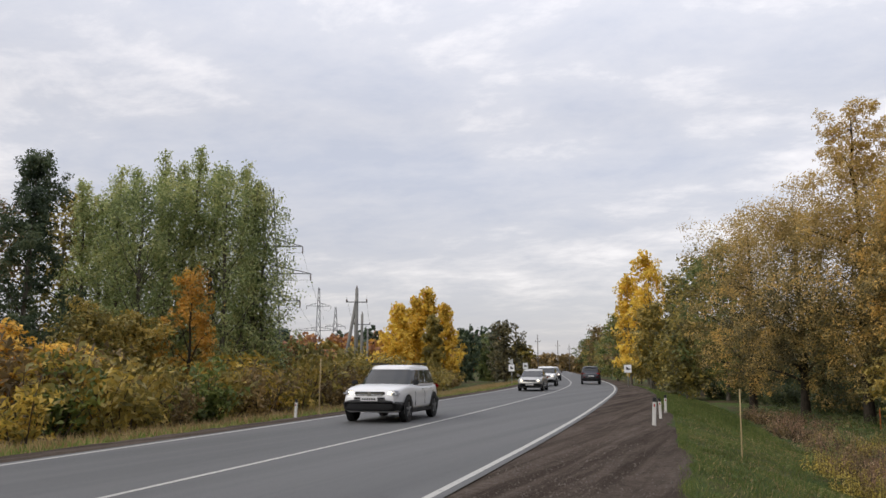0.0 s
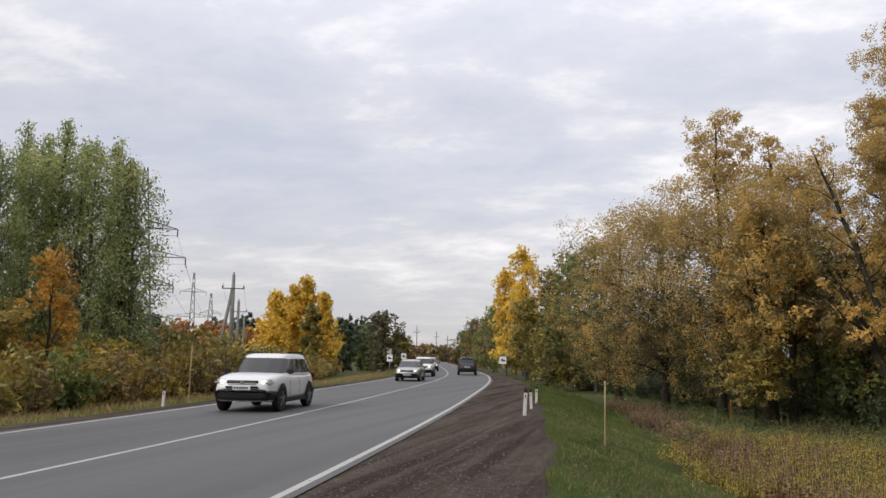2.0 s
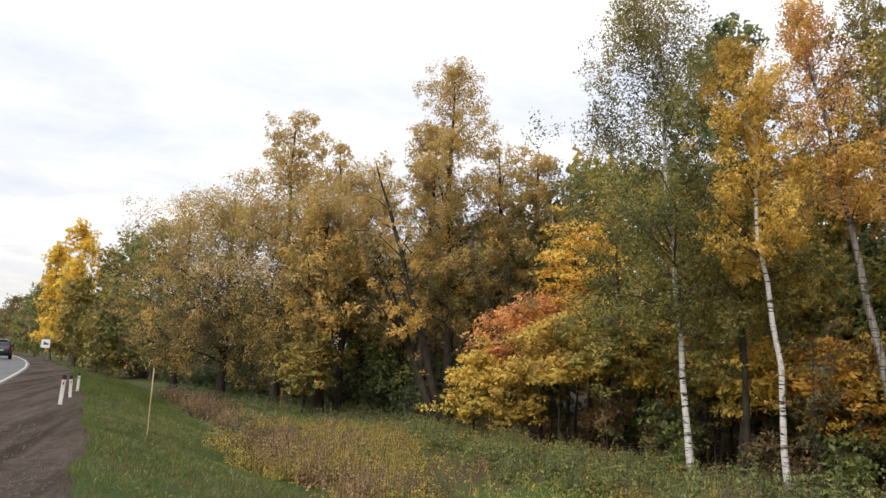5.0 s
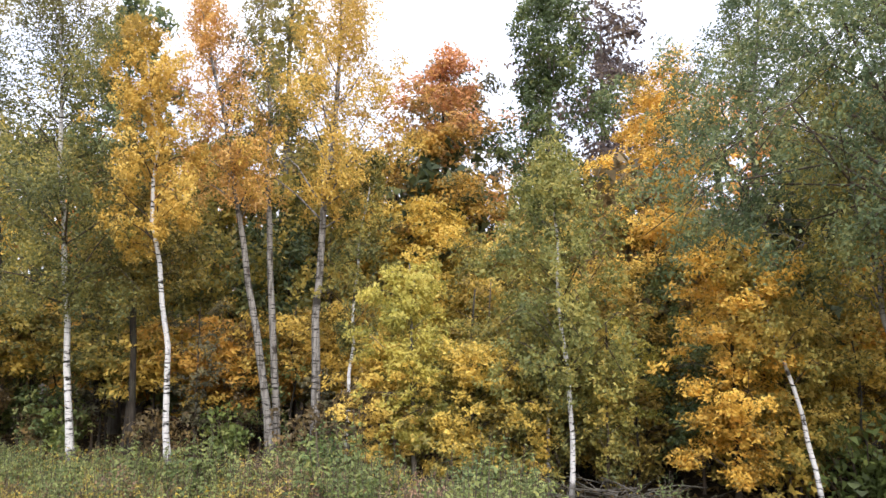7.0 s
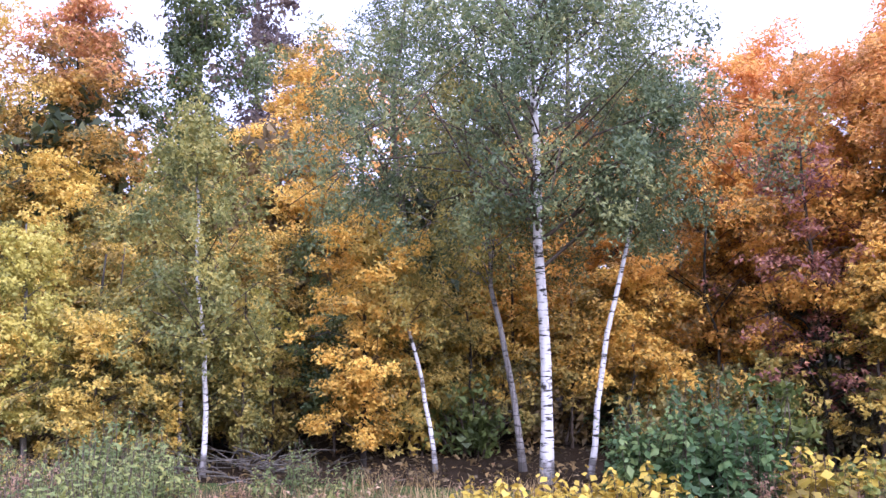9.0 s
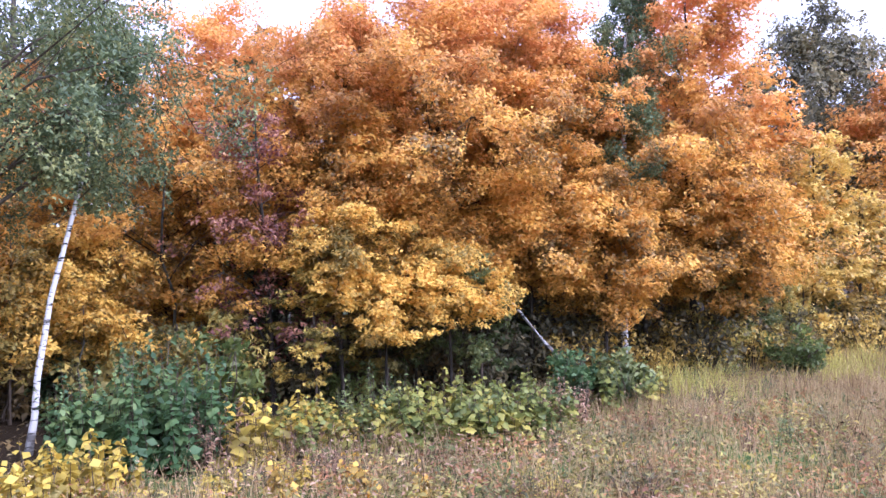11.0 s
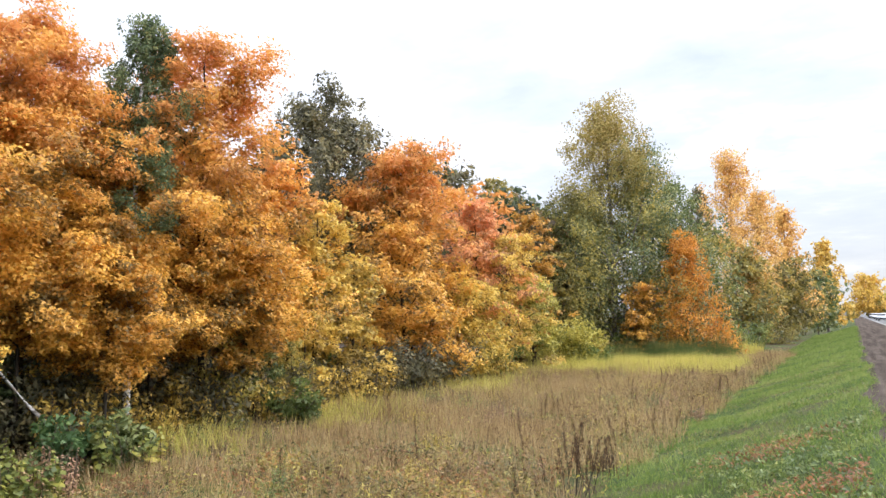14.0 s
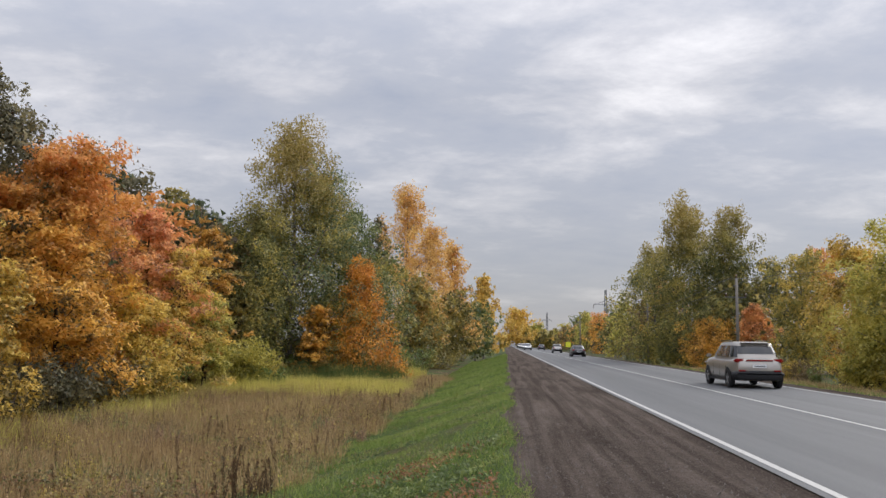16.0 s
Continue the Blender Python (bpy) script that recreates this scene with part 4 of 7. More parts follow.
filler("lime_tree", "small tree with lime yellow leaves", "round", 55.6, 17.3, 6.8, 1.1, L_LIME, 96, n=7000, size=0.13, base=0.22, clump=0.24)
filler("aspen_tree", "tall tree with dense dark green leaves", "poplar", 64.7, 26, 26.0, 2.0, L_GREEN, 97, n=20000, size=0.17)
filler("oak_tree", "tall dark tree behind the maples", "round", 58.6, 37, 20.6, 2.8, L_OAK, 98, n=8000, size=0.3)
filler("oak_tree", "tall dark tree behind the maples", "round", 69.6, 38, 24.4, 3.2, L_PLUM, 99, n=9000, size=0.3)
filler("aspen_tree", "green tree with hanging leaves behind the large birch", "birch", 80.2, 19.5, 25.0, 2.3, L_BIRCHGREEN, 100, n=13000, size=0.13, base=0.5, clump=0.2, sparse=0.2)
filler("aspen_tree", GT, "round", 71.6, 20.5, 6.5, 1.6, L_GREEN, 137, n=7000, size=0.15)
filler("aspen_tree", GT, "round", 67.5, 19.5, 3.0, 1.8, L_DKGREEN, 102, n=5000, size=0.16)
filler("aspen_tree", "tall green tree behind the large birch", "round", 91.0, 23, 25.0, 3.0, L_DKGREEN, 103, n=8000, size=0.2, base=0.4)
filler("oak_tree", "tree with dark olive leaves and bare upper twigs", "round", 145.0, 36, 16.2, 3.1, L_OAK, 104, n=30000, size=0.2, base=0.25, bark=BARK_DARK)
filler("oak_tree", OT, "round", 151.4, 52, 12.6, 2.2, L_DKGREEN, 105, n=5000, size=0.36)
filler("oak_tree", OT, "round", 153.9, 56, 11.3, 2.6, L_OAK, 106, n=5000, size=0.36)
filler("oak_tree", OT, "round", 156.8, 60, 10.4, 2.4, L_OLIVE, 107, n=5000, size=0.36)
filler("oak_tree", OT, "round", 159.6, 56, 7.5, 2.6, L_BROWN, 108, n=5000, size=0.34)
filler("aspen_tree", GT, "round", 170.4, 70, 6.2, 3.0, L_BIRCHOLIVE, 109, n=7000, size=0.34)
filler("poplar_tree", "tall poplar with amber yellow leaves", "spire", 172.9, 88, 11.2, 6.6, L_BIRCHAMBER, 110, close=True, n=16000, size=0.26)
filler("poplar_tree", "grey-brown poplar with thinning leaves", "poplar", 170.5, 92, 9.0, 1.8, L_OAK, 111, n=5000, size=0.34)
filler("poplar_tree", "poplar with yellow leaves", "spire", 174.2, 100, 8.4, 5.2, L_BIRCHAMBER, 112, close=True, n=11000, size=0.30)
filler("poplar_tree", "poplar with amber leaves", "spire", 176.2, 112, 7.2, 5.0, L_BIRCHAMBER, 113, n=6000, size=0.4)
filler("aspen_tree", GT, "round", 173.8, 86, 4.4, 3.2, L_OLIVE, 114, n=6000, size=0.38)
filler("aspen_tree", GT, "round", 176.2, 100, 3.6, 3.6, L_OLIVE, 115, n=6000, size=0.38)
filler("poplar_tree", "poplar with yellow leaves", "poplar", 178.4, 140, 4.8, 2.6, L_BIRCHGOLD, 116, n=5000, size=0.5)
filler("aspen_tree", GT, "round", 177.8, 125, 2.6, 3.6, L_GREEN, 117, n=4500, size=0.45)
filler("poplar_tree", "broad yellow tree at the far end of the road", "round", 180.8, 330, 2.4, 7.0, L_BIRCHGOLD, 118, n=4000, size=1.0)
filler("poplar_tree", "broad yellow-green tree at the far end of the road", "round", 182.1, 350, 1.3, 5.0, L_LIME, 119, n=4000, size=1.0)
# ahead, where the wood meets the bend
filler("poplar_tree", "tall poplar with bright yellow leaves", "poplar", -8.1, 108, 8.0, 2.6, L_POPGOLD, 121, n=9000, size=0.36)
filler("poplar_tree", "poplar with yellow leaves", "poplar", -9.4, 112, 6.5, 2.2, L_POPGOLD, 122, n=6000, size=0.38)
filler("aspen_tree", OT, "poplar", -6.2, 92, 6.4, 2.0, L_OLIVE, 123, n=7000, size=0.34)
filler("aspen_tree", OT, "round", -4.8, 84, 7.0, 3.4, L_OLIVE, 124, n=8000, size=0.34)
filler("aspen_tree", "tree with orange-yellow leaves", "round", -7.9, 86, 4.2, 2.4, L_SHRUB, 125, n=6000, size=0.32)
filler("aspen_tree", GT, "round", -3.2, 72, 8.2, 3.2, L_GREEN, 126, n=8000, size=0.3)
filler("aspen_tree", OT, "round", -5.8, 74, 3.2, 2.8, L_OLIVE, 127, n=7000, size=0.3)
# saplings and low branches between the field and the dark of the wood
EDGE_AZ, EDGE_D = (18, 28, 40, 55, 66, 90, 110, 125, 140, 150), (33, 27, 24, 19.5, 17.0, 17.0, 17.2, 18.2, 23, 32)
UN = random.Random(51)
for i in range(46):
    az = 19 + i * 2.75 + UN.uniform(-1, 1)
    d = float(np.interp(az, EDGE_AZ, EDGE_D)) + UN.uniform(-0.8, 2.0)
    # up to 54 degrees, darker leaf colours replace the missing shade of the canopy
    lf = UN.choice((L_MIX, L_MIX, L_YELLOW, L_GREEN, L_SHRUB) if az > 54 else (L_GREEN, L_OAK, L_BROWN, L_OAK, L_GREEN))
    plant("sapling", "thin sapling with scattered green and yellow leaves", UN.choice(("maple", "round")), az, d, UN.uniform(-3.0, 3.5), UN.uniform(0.6, 1.1), lf, BARK_TWIG, int(UN.uniform(900, 2000)), 0.12, 1000 + i,
          base=0.25, limbs=12, r0=0.025, sparse=0.3, clump=0.3, split=False, group="saplings", category="sapling")
filler("aspen_tree", "tree with green and yellow leaves behind the birches", "round", 28.5, 33, 14.0, 3.0, L_MIX, 131, n=7000, size=0.2, base=0.25)
filler("aspen_tree", "tree with green and yellow leaves behind the birches", "round", 38.5, 27, 10.0, 2.2, L_MIX, 132, n=6000, size=0.18, base=0.35)
filler("aspen_tree", "tree with green and yellow leaves behind the birches", "round", 45.5, 26.5, 9.0, 2.2, L_BIRCHGREEN, 133, n=6000, size=0.18, base=0.35)
filler("aspen_tree", "tree with green and yellow leaves behind the birches", "round", 61.0, 22.5, 8.5, 1.8, L_MIX, 134, n=6500, size=0.17, base=0.2)
filler("lime_tree", "small tree with lime yellow leaves", "round", 68.6, 17.8, 3.0, 1.1, L_LIME, 135, n=5000, size=0.14, base=0.25, clump=0.24)
filler("lime_tree", "small tree with thin yellow leaves", "round", 141.6, 30, 6.0, 1.3, L_OCHRE, 136, n=6000, size=0.17, base=0.2)
RIGHT_ROW = random.Random(5)
for i in range(14):
    yy = 128 + 17 * i
    u = 8.5 + RIGHT_ROW.uniform(-1, 2)
    lf = (L_OLIVE, L_BROWN, L_GREEN, L_SHRUB, L_OLIVE)[i % 5]
    tree("aspen_tree", "roadside tree with dull autumn leaves", "round", float(edge_x(yy)) + u, yy, RIGHT_ROW.uniform(11, 15), RIGHT_ROW.uniform(3.2, 4.4), lf, BARK_GREY, 3200, 0.5, 300 + i, base=0.1, limbs=20, split=False, group="trees along the road")

# ---- the wood behind its edge: a few kinds, repeated ----
WOODS = []
# mostly dark leaf colours, chosen to carry the shade inside the wood
for i, (lf, hb) in enumerate(((L_OLIVE, "round"), (L_DKGREEN, "poplar"), (L_DKGREEN, "round"), (L_BROWN, "round"), (L_ORANGE, "maple"))):
    WOODS.append(tree("woodland_tree", "tree deeper in the wood", hb, 40 + 4 * i, 0 + 3 * i, 11.5, 3.0, lf, BARK_DARK, 1400, 0.52, 400 + i, base=0.12 if i != 1 else 0.2, limbs=16, split=False, group="trees of the wood"))
WR = random.Random(8)
for row, dist in enumerate((25.5, 31.0)):
    step = (3.7, 4.2, 5.0)[row]
    yy = -70.0 + row
    while yy < 64:
        u = dist + WR.uniform(-1.6, 1.6)
        x = float(edge_x(yy)) + u
        az = math.degrees(math.atan2(x, yy))
        cap = np.interp(az, [0, 8, 14, 20, 30, 50, 60, 75, 90, 105, 128, 140, 150, 165], [8, 10, 9, 11, 17, 16, 15, 17, 20, 18, 17, 14, 11, 8])
        h = math.hypot(x, yy) * math.tan(radians(float(cap))) + 2.6
        h = max(6.0, min(14.5, h)) * WR.uniform(0.82, 1.0)
        copy_thing(WOODS[WR.choice((0, 1, 1, 2, 2, 3, 3, 4))], Matrix.Translation((x, yy, float(ground_z(x, yy)) - 0.03)) @ Matrix.Rotation(WR.uniform(0, 6.28), 4, "Z") @ Matrix.Scale(h / 11.5, 4))
        yy += step * WR.uniform(0.75, 1.3)

for i in range(26):
    yy = 50 + 3.4 * i + WR.uniform(-1, 1)
    for u in (19.0, 26.0):
        x = float(edge_x(yy)) + u + WR.uniform(-2, 2) - max(0.0, yy - 70) * 0.14
        copy_thing(WOODS[WR.choice((0, 1, 3, 1))], Matrix.Translation((x, yy, float(ground_z(x, yy)) - 0.03)) @ Matrix.Rotation(WR.uniform(0, 6.28), 4, "Z") @ Matrix.Scale(WR.uniform(0.5, 0.75), 4))

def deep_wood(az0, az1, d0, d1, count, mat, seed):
    """A closed dark mass added behind the wood's edge to keep light out: clumps of leaves from the ground up."""
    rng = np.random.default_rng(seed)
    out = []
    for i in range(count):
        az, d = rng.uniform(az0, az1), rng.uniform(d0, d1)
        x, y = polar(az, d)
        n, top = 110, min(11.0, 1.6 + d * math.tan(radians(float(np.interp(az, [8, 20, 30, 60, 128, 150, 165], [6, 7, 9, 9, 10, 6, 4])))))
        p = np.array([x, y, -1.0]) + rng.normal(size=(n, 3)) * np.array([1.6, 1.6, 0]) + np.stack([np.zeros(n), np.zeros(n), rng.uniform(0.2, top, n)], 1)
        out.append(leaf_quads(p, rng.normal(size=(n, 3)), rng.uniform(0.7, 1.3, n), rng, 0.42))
    return tagged(new("deep_wood", quads("deep_wood", np.concatenate(out), mat)), "added dark leaf backing that keeps light out of the wood", "wood", kind="stuff")


# dark backing, added so that no light enters the wood from behind
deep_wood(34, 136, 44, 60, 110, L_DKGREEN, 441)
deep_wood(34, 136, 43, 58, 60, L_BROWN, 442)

# the dark leaf colour carries the shade beneath the willow crowns
THICKET = shrub("thicket_bush", "tall bush closing the wood, coloured dark for the shade under the willows", 8.0, 62.0, 3.4, 2.4, L_DKGREEN, 1300, 0.34, 510, 0.9, 16, 0.3)
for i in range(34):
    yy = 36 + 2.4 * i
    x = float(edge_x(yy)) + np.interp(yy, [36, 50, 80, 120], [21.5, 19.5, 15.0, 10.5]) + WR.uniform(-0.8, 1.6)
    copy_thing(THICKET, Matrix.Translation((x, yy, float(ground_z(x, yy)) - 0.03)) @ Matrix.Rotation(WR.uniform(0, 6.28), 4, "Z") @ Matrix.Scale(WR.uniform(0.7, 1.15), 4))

# a lower row, dark for the same shade at the crowns' feet
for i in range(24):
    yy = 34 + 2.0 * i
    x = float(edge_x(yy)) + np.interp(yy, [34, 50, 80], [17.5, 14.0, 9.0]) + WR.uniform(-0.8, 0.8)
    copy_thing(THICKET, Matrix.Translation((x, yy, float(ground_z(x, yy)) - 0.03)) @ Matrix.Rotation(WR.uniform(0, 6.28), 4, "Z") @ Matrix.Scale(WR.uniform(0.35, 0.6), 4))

# ---- low growth under the wood's edge ----
SHRUBS = [
    shrub("bush", "bush with yellow autumn leaves", 17.0, 3.0, 1.9, 1.2, L_YELLOW, 760, 0.175, 501, 0.6),
    shrub("bush", "bush with olive and yellow leaves", 17.5, -3.0, 2.0, 1.3, L_SHRUB, 850, 0.175, 502),
    shrub("bush", "bush with green leaves", 16.5, 9.5, 1.6, 1.1, L_SHRUBGREEN, 760, 0.165, 503),
    shrub("bush", "bush with brownish leaves", 18.5, 6.5, 1.7, 1.2, L_BROWN, 800, 0.15, 504),
    shrub("bush", "bush with scattered ochre leaves", *polar(134.5, 21.5), 2.0, 1.0, L_OCHRE, 850, 0.12, 505, 0.7, 14),
    shrub("bush", "bush coloured dark for the shade of the wood", *polar(124.5, 20.5), 2.2, 1.3, L_OAK, 1300, 0.15, 506, 0.9, 16),
]
UR = random.Random(12)
for i in range(52):
    yy = -62 + i * 2.05 + UR.uniform(-0.7, 0.7)
    x = float(edge_x(yy)) + np.interp(yy, [-60, -30, -14, 0, 20, 30, 50], [19.5, 21.0, 18.8, 19.6, 18.6, 18.5, 18.5]) + UR.uniform(0.0, 3.0)
    copy_thing(SHRUBS[UR.choice((1, 2, 2, 3, 3, 3))], Matrix.Translation((x, yy, float(ground_z(x, yy)) - 0.03)) @ Matrix.Rotation(UR.uniform(0, 6.28), 4, "Z") @ Matrix.Scale(UR.uniform(0.55, 1.15), 4))

for i in range(46):  # the leafy foot of the orange trees, its dark leaf colour standing in for shade
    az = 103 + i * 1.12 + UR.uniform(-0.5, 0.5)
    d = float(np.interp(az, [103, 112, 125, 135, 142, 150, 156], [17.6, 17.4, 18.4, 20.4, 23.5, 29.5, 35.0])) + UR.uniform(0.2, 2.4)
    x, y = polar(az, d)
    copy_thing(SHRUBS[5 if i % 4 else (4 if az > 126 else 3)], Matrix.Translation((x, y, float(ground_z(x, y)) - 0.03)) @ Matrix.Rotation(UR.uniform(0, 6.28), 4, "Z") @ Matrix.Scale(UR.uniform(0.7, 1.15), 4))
for i in range(13):  # ochre saplings against the shade
    az = 127 + i * 2.4 + UR.uniform(-0.9, 0.9)
    d = float(np.interp(az, [126, 135, 142, 150, 160], [18.2, 20.2, 23.0, 29.0, 40.0])) + UR.uniform(-0.3, 0.8)
    x, y = polar(az, d)
    copy_thing(SHRUBS[4], Matrix.Translation((x, y, float(ground_z(x, y)) - 0.03)) @ Matrix.Rotation(UR.uniform(0, 6.28), 4, "Z") @ Matrix.Scale(UR.uniform(0.55, 0.95), 4))

# ---- the far side of the road ----
LEFT = random.Random(21)
for i in range(18):
    az = -46.6 + 0.69 * i + LEFT.uniform(-0.3, 0.3)
    el = float(np.interp(az, [-46.6, -44, -40.5, -37.5, -34.6], [12.4, 14.2, 15.0, 14.6, 12.6])) + LEFT.uniform(-0.8, 0.6)
    broad = i % 2
    plant("poplar_tree", "green poplar in a dense clump across the road", "poplar" if broad else "spire", az, 40.5 + LEFT.uniform(-1.5, 3.5), el - 0.9 * broad, 1.7 if broad else 1.05, L_POPLAR, BARK_GREY, 9500 if broad else 6000, 0.13, 600 + i,
          base=0.14, limbs=38, clump=0.30, tuft=0.7, sprays=16, sparse=0.12, group="poplar clump")
filler("poplar_tree", "dark green tree across the road", "poplar", -50.2, 38, 13.8, 1.5, L_CONIFER, 611, n=22000, size=0.15, base=0.08, clump=0.34)
filler("aspen_tree", OT, "round", -54.0, 45, 12.0, 3.0, L_BROWN, 612, n=6000, size=0.28)
filler("aspen_tree", OT, "round", -48.0, 47, 11.0, 3.0, L_OLIVE, 613, n=6000, size=0.28)
plant("maple_tree", "young maple with orange leaves across the road", "poplar", -39.9, 35, 6.6, 1.25, L_AMBER, BARK_DARK, 5200, 0.13, 614, base=0.1, sparse=0.2)
plant("maple_tree", "young maple with ochre leaves across the road", "maple", -43.0, 34.5, 3.6, 1.4, L_SHRUB, BARK_DARK, 4200, 0.15, 618, base=0.15)
plant("maple_tree", "young maple with ochre leaves across the road", "maple", -46.4, 34, 4.4, 1.5, L_SHRUB, BARK_DARK, 4600, 0.15, 619, base=0.15)
plant("maple_tree", "young maple with yellow leaves across the road", "maple", -44.6, 35, 3.5, 1.8, L_SHRUB, BARK_DARK, 5000, 0.18, 615, base=0.1)
plant("maple_tree", "young maple with orange leaves across the road", "maple", -51.2, 31, 2.8, 1.3, L_GOLDEN, BARK_DARK, 6500, 0.15, 616, base=0.1)
plant("maple_tree", "young maple with orange leaves across the road", "maple", -47.2, 30.5, 1.3, 1.3, L_GOLDEN, BARK_DARK, 6000, 0.14, 617, base=0.1)
for i, (az, d, el, R, lf) in enumerate(((-25.9, 88, 4.2, 2.0, L_POPGOLD), (-24.6, 92, 4.6, 2.0, L_POPGOLD), (-23.6, 91, 5.3, 2.2, L_POPGOLD), (-22.5, 90, 4.1, 2.0, L_POPGOLD), (-23.3, 84, 3.4, 1.0, L_OLIVE), (-20.9, 104, 2.4, 1.6, L_CONIFER), (-18.2, 112, 2.9, 2.4, L_OAK), (-19.4, 120, 1.6, 2.4, L_GREEN), (-17.0, 118, 1.4, 1.8, L_OLIVE))):
    filler("poplar_tree" if lf is L_POPGOLD else "aspen_tree", "tree with bright yellow leaves beyond the bend" if lf is L_POPGOLD else "tree with dull green and brown leaves beyond the bend", "spire" if lf is L_POPGOLD else "round", az, d, el + 0.3, R * (1.5 if lf is L_POPGOLD else 1.0), lf, 620 + i, n=6500, size=0.34, base=0.08)
for i in range(46):
    yy = 4 + i * 1.7 + LEFT.uniform(-0.5, 0.5)
    for k in range(2):
        u = -13.0 - 2.6 * k - LEFT.uniform(0, 2.2) - max(0, yy - 40) * 0.06
        x = float(edge_x(yy)) + u
        copy_thing(SHRUBS[LEFT.choice((1, 1, 2, 3, 1, 0, 3))], Matrix.Translation((x, yy, float(ground_z(x, yy)) - 0.03)) @ Matrix.Rotation(LEFT.uniform(0, 6.28), 4, "Z") @ Matrix.Scale(LEFT.uniform(0.95, 1.5) * (1 + 0.25 * k) * (0.75 if yy > 60 else 1.0), 4))
# behind: birches and mixed trees along the far shoulder
filler("birch_tree", "tall spreading birch with olive leaves by the power line", "birch", 192.9, 84, 9.8, 4.6, L_BIRCHOLIVE, 701, close=True, n=32000, size=0.24, base=0.10, bark=BARK_BIRCH)
filler("birch_tree", "birch with olive leaves by the power line", "birch", 195.0, 80, 9.0, 3.6, L_BIRCHOLIVE, 702, close=True, n=22000, size=0.23, base=0.12, bark=BARK_BIRCH)
filler("birch_tree", "birch with olive leaves by the power line", "birch", 190.4, 92, 6.9, 4.0, L_BIRCHOLIVE, 703, close=True, n=18000, size=0.26, base=0.10)
filler("oak_tree", "dark tree behind the roadside", "round", 197.9, 84, 5.6, 2.4, L_OAK, 704, n=5000, size=0.36)
for i, (az, d, el, R, lf) in enumerate(((196.6, 68, 2.8, 1.4, L_RED), (199.6, 58, 6.2, 2.4, L_MIX), (202.8, 50, 6.9, 2.2, L_OCHRE), (205.4, 44, 8.4, 2.4, L_LIME), (201.1, 64, 6.6, 2.2, L_ORANGE), (194.0, 76, 1.8, 2.6, L_ORANGE), (203.8, 46, 4.5, 2.4, L_LIME), (207.5, 41, 6.0, 2.6, L_MIX))):
    filler("roadside_tree", "roadside tree with mixed autumn leaves", "round", az, d, el, R, lf, 710 + i, close=True, n=13000, size=0.19, base=0.08)
for i in range(15):
    yy = -76 - 15 * i
    lf = (L_OLIVE, L_GREEN, L_ORANGE, L_BROWN, L_LIME)[i % 5]
    tree("roadside_tree", "roadside tree with mixed autumn leaves", "round", float(edge_x(yy)) - 17.5 + LEFT.uniform(-1.5, 1.0), yy, LEFT.uniform(7.5, 11), LEFT.uniform(3, 4), lf, BARK_GREY, 3000, 0.45, 730 + i, base=0.08, limbs=20, split=False, group="trees along the road")
for i in range(40):
    yy = -18 - i * 1.9
    x = float(edge_x(yy)) - 13.4 - LEFT.uniform(0, 1.8)
    copy_thing(SHRUBS[LEFT.choice((1, 2, 0, 2, 3))], Matrix.Translation((x, yy, float(ground_z(x, yy)) - 0.03)) @ Matrix.Rotation(LEFT.uniform(0, 6.28), 4, "Z") @ Matrix.Scale(LEFT.uniform(0.6, 1.0), 4))


# ---- tall weeds and brush between field and wood ----
def at_polar(az, d):
    x, y = polar(az, d)
    return x, y


WEEDS = [
    herb("nettle_clump", "clump of tall green nettles at the wood's edge", *at_polar(37.0, 18.5), 1.3, 0.6, L_HERB, 24, 0.11, 801),
    herb("goldenrod_clump", "clump of yellowing goldenrod in the field", *at_polar(12.0, 23.0), 0.95, 0.6, L_GOLDENROD, 26, 0.075, 802),
    shrub("dead_weed_clump", "clump of dead brown weeds", *at_polar(3.0, 28.0), 0.75, 0.7, L_BROWN, 500, 0.07, 803, 0.8, 16, 0.2, "weeds", "dead weeds"),
    herb("bramble_clump", "low bramble with large yellow leaves", *at_polar(91.2, 11.4), 1.05, 0.6, L_HERBGOLD, 16, 0.17, 804, 10, narrow=0.38),
    herb("tall_nettle_clump", "clump of man-high green nettles at the wood's edge", *at_polar(99.0, 13.0), 2.0, 0.75, L_NETTLE, 34, 0.16, 805, 18),
    herb("faded_weed_clump", "clump of faded pinkish brown weeds", *at_polar(103.2, 13.2), 1.0, 0.5, L_HERBPINK, 22, 0.08, 806),
    herb("green_weed_clump", "clump of light green leafy weeds", *at_polar(60.0, 13.4), 1.0, 0.5, L_HERB, 22, 0.085, 807),
    herb("leafy_bush", "low bush with large yellow-green leaves", *at_polar(121.0, 13.9), 1.35, 0.8, L_BUSH, 28, 0.16, 808, 12, category="bush", narrow=0.42),
    herb("maple_seedling", "upright seedling with faded orange-yellow leaves in the field", *at_polar(107.6, 10.7), 0.85, 0.14, L_GOLDEN, 5, 0.12, 809, 12, category="seedling", narrow=0.42),
    herb("green_shoot_clump", "clump of tall upright green shoots at the wood's edge", *at_polar(49.4, 17.2), 1.9, 0.35, L_NETTLE, 12, 0.13, 813, 20, narrow=0.4),
]


def spread(src, az, d, scale, turn):
    x, y = polar(az, d)
    return copy_thing(src, Matrix.Translation((x, y, float(ground_z(x, y)) - 0.03)) @ Matrix.Rotation(turn, 4, "Z") @ Matrix.Scale(scale, 4))


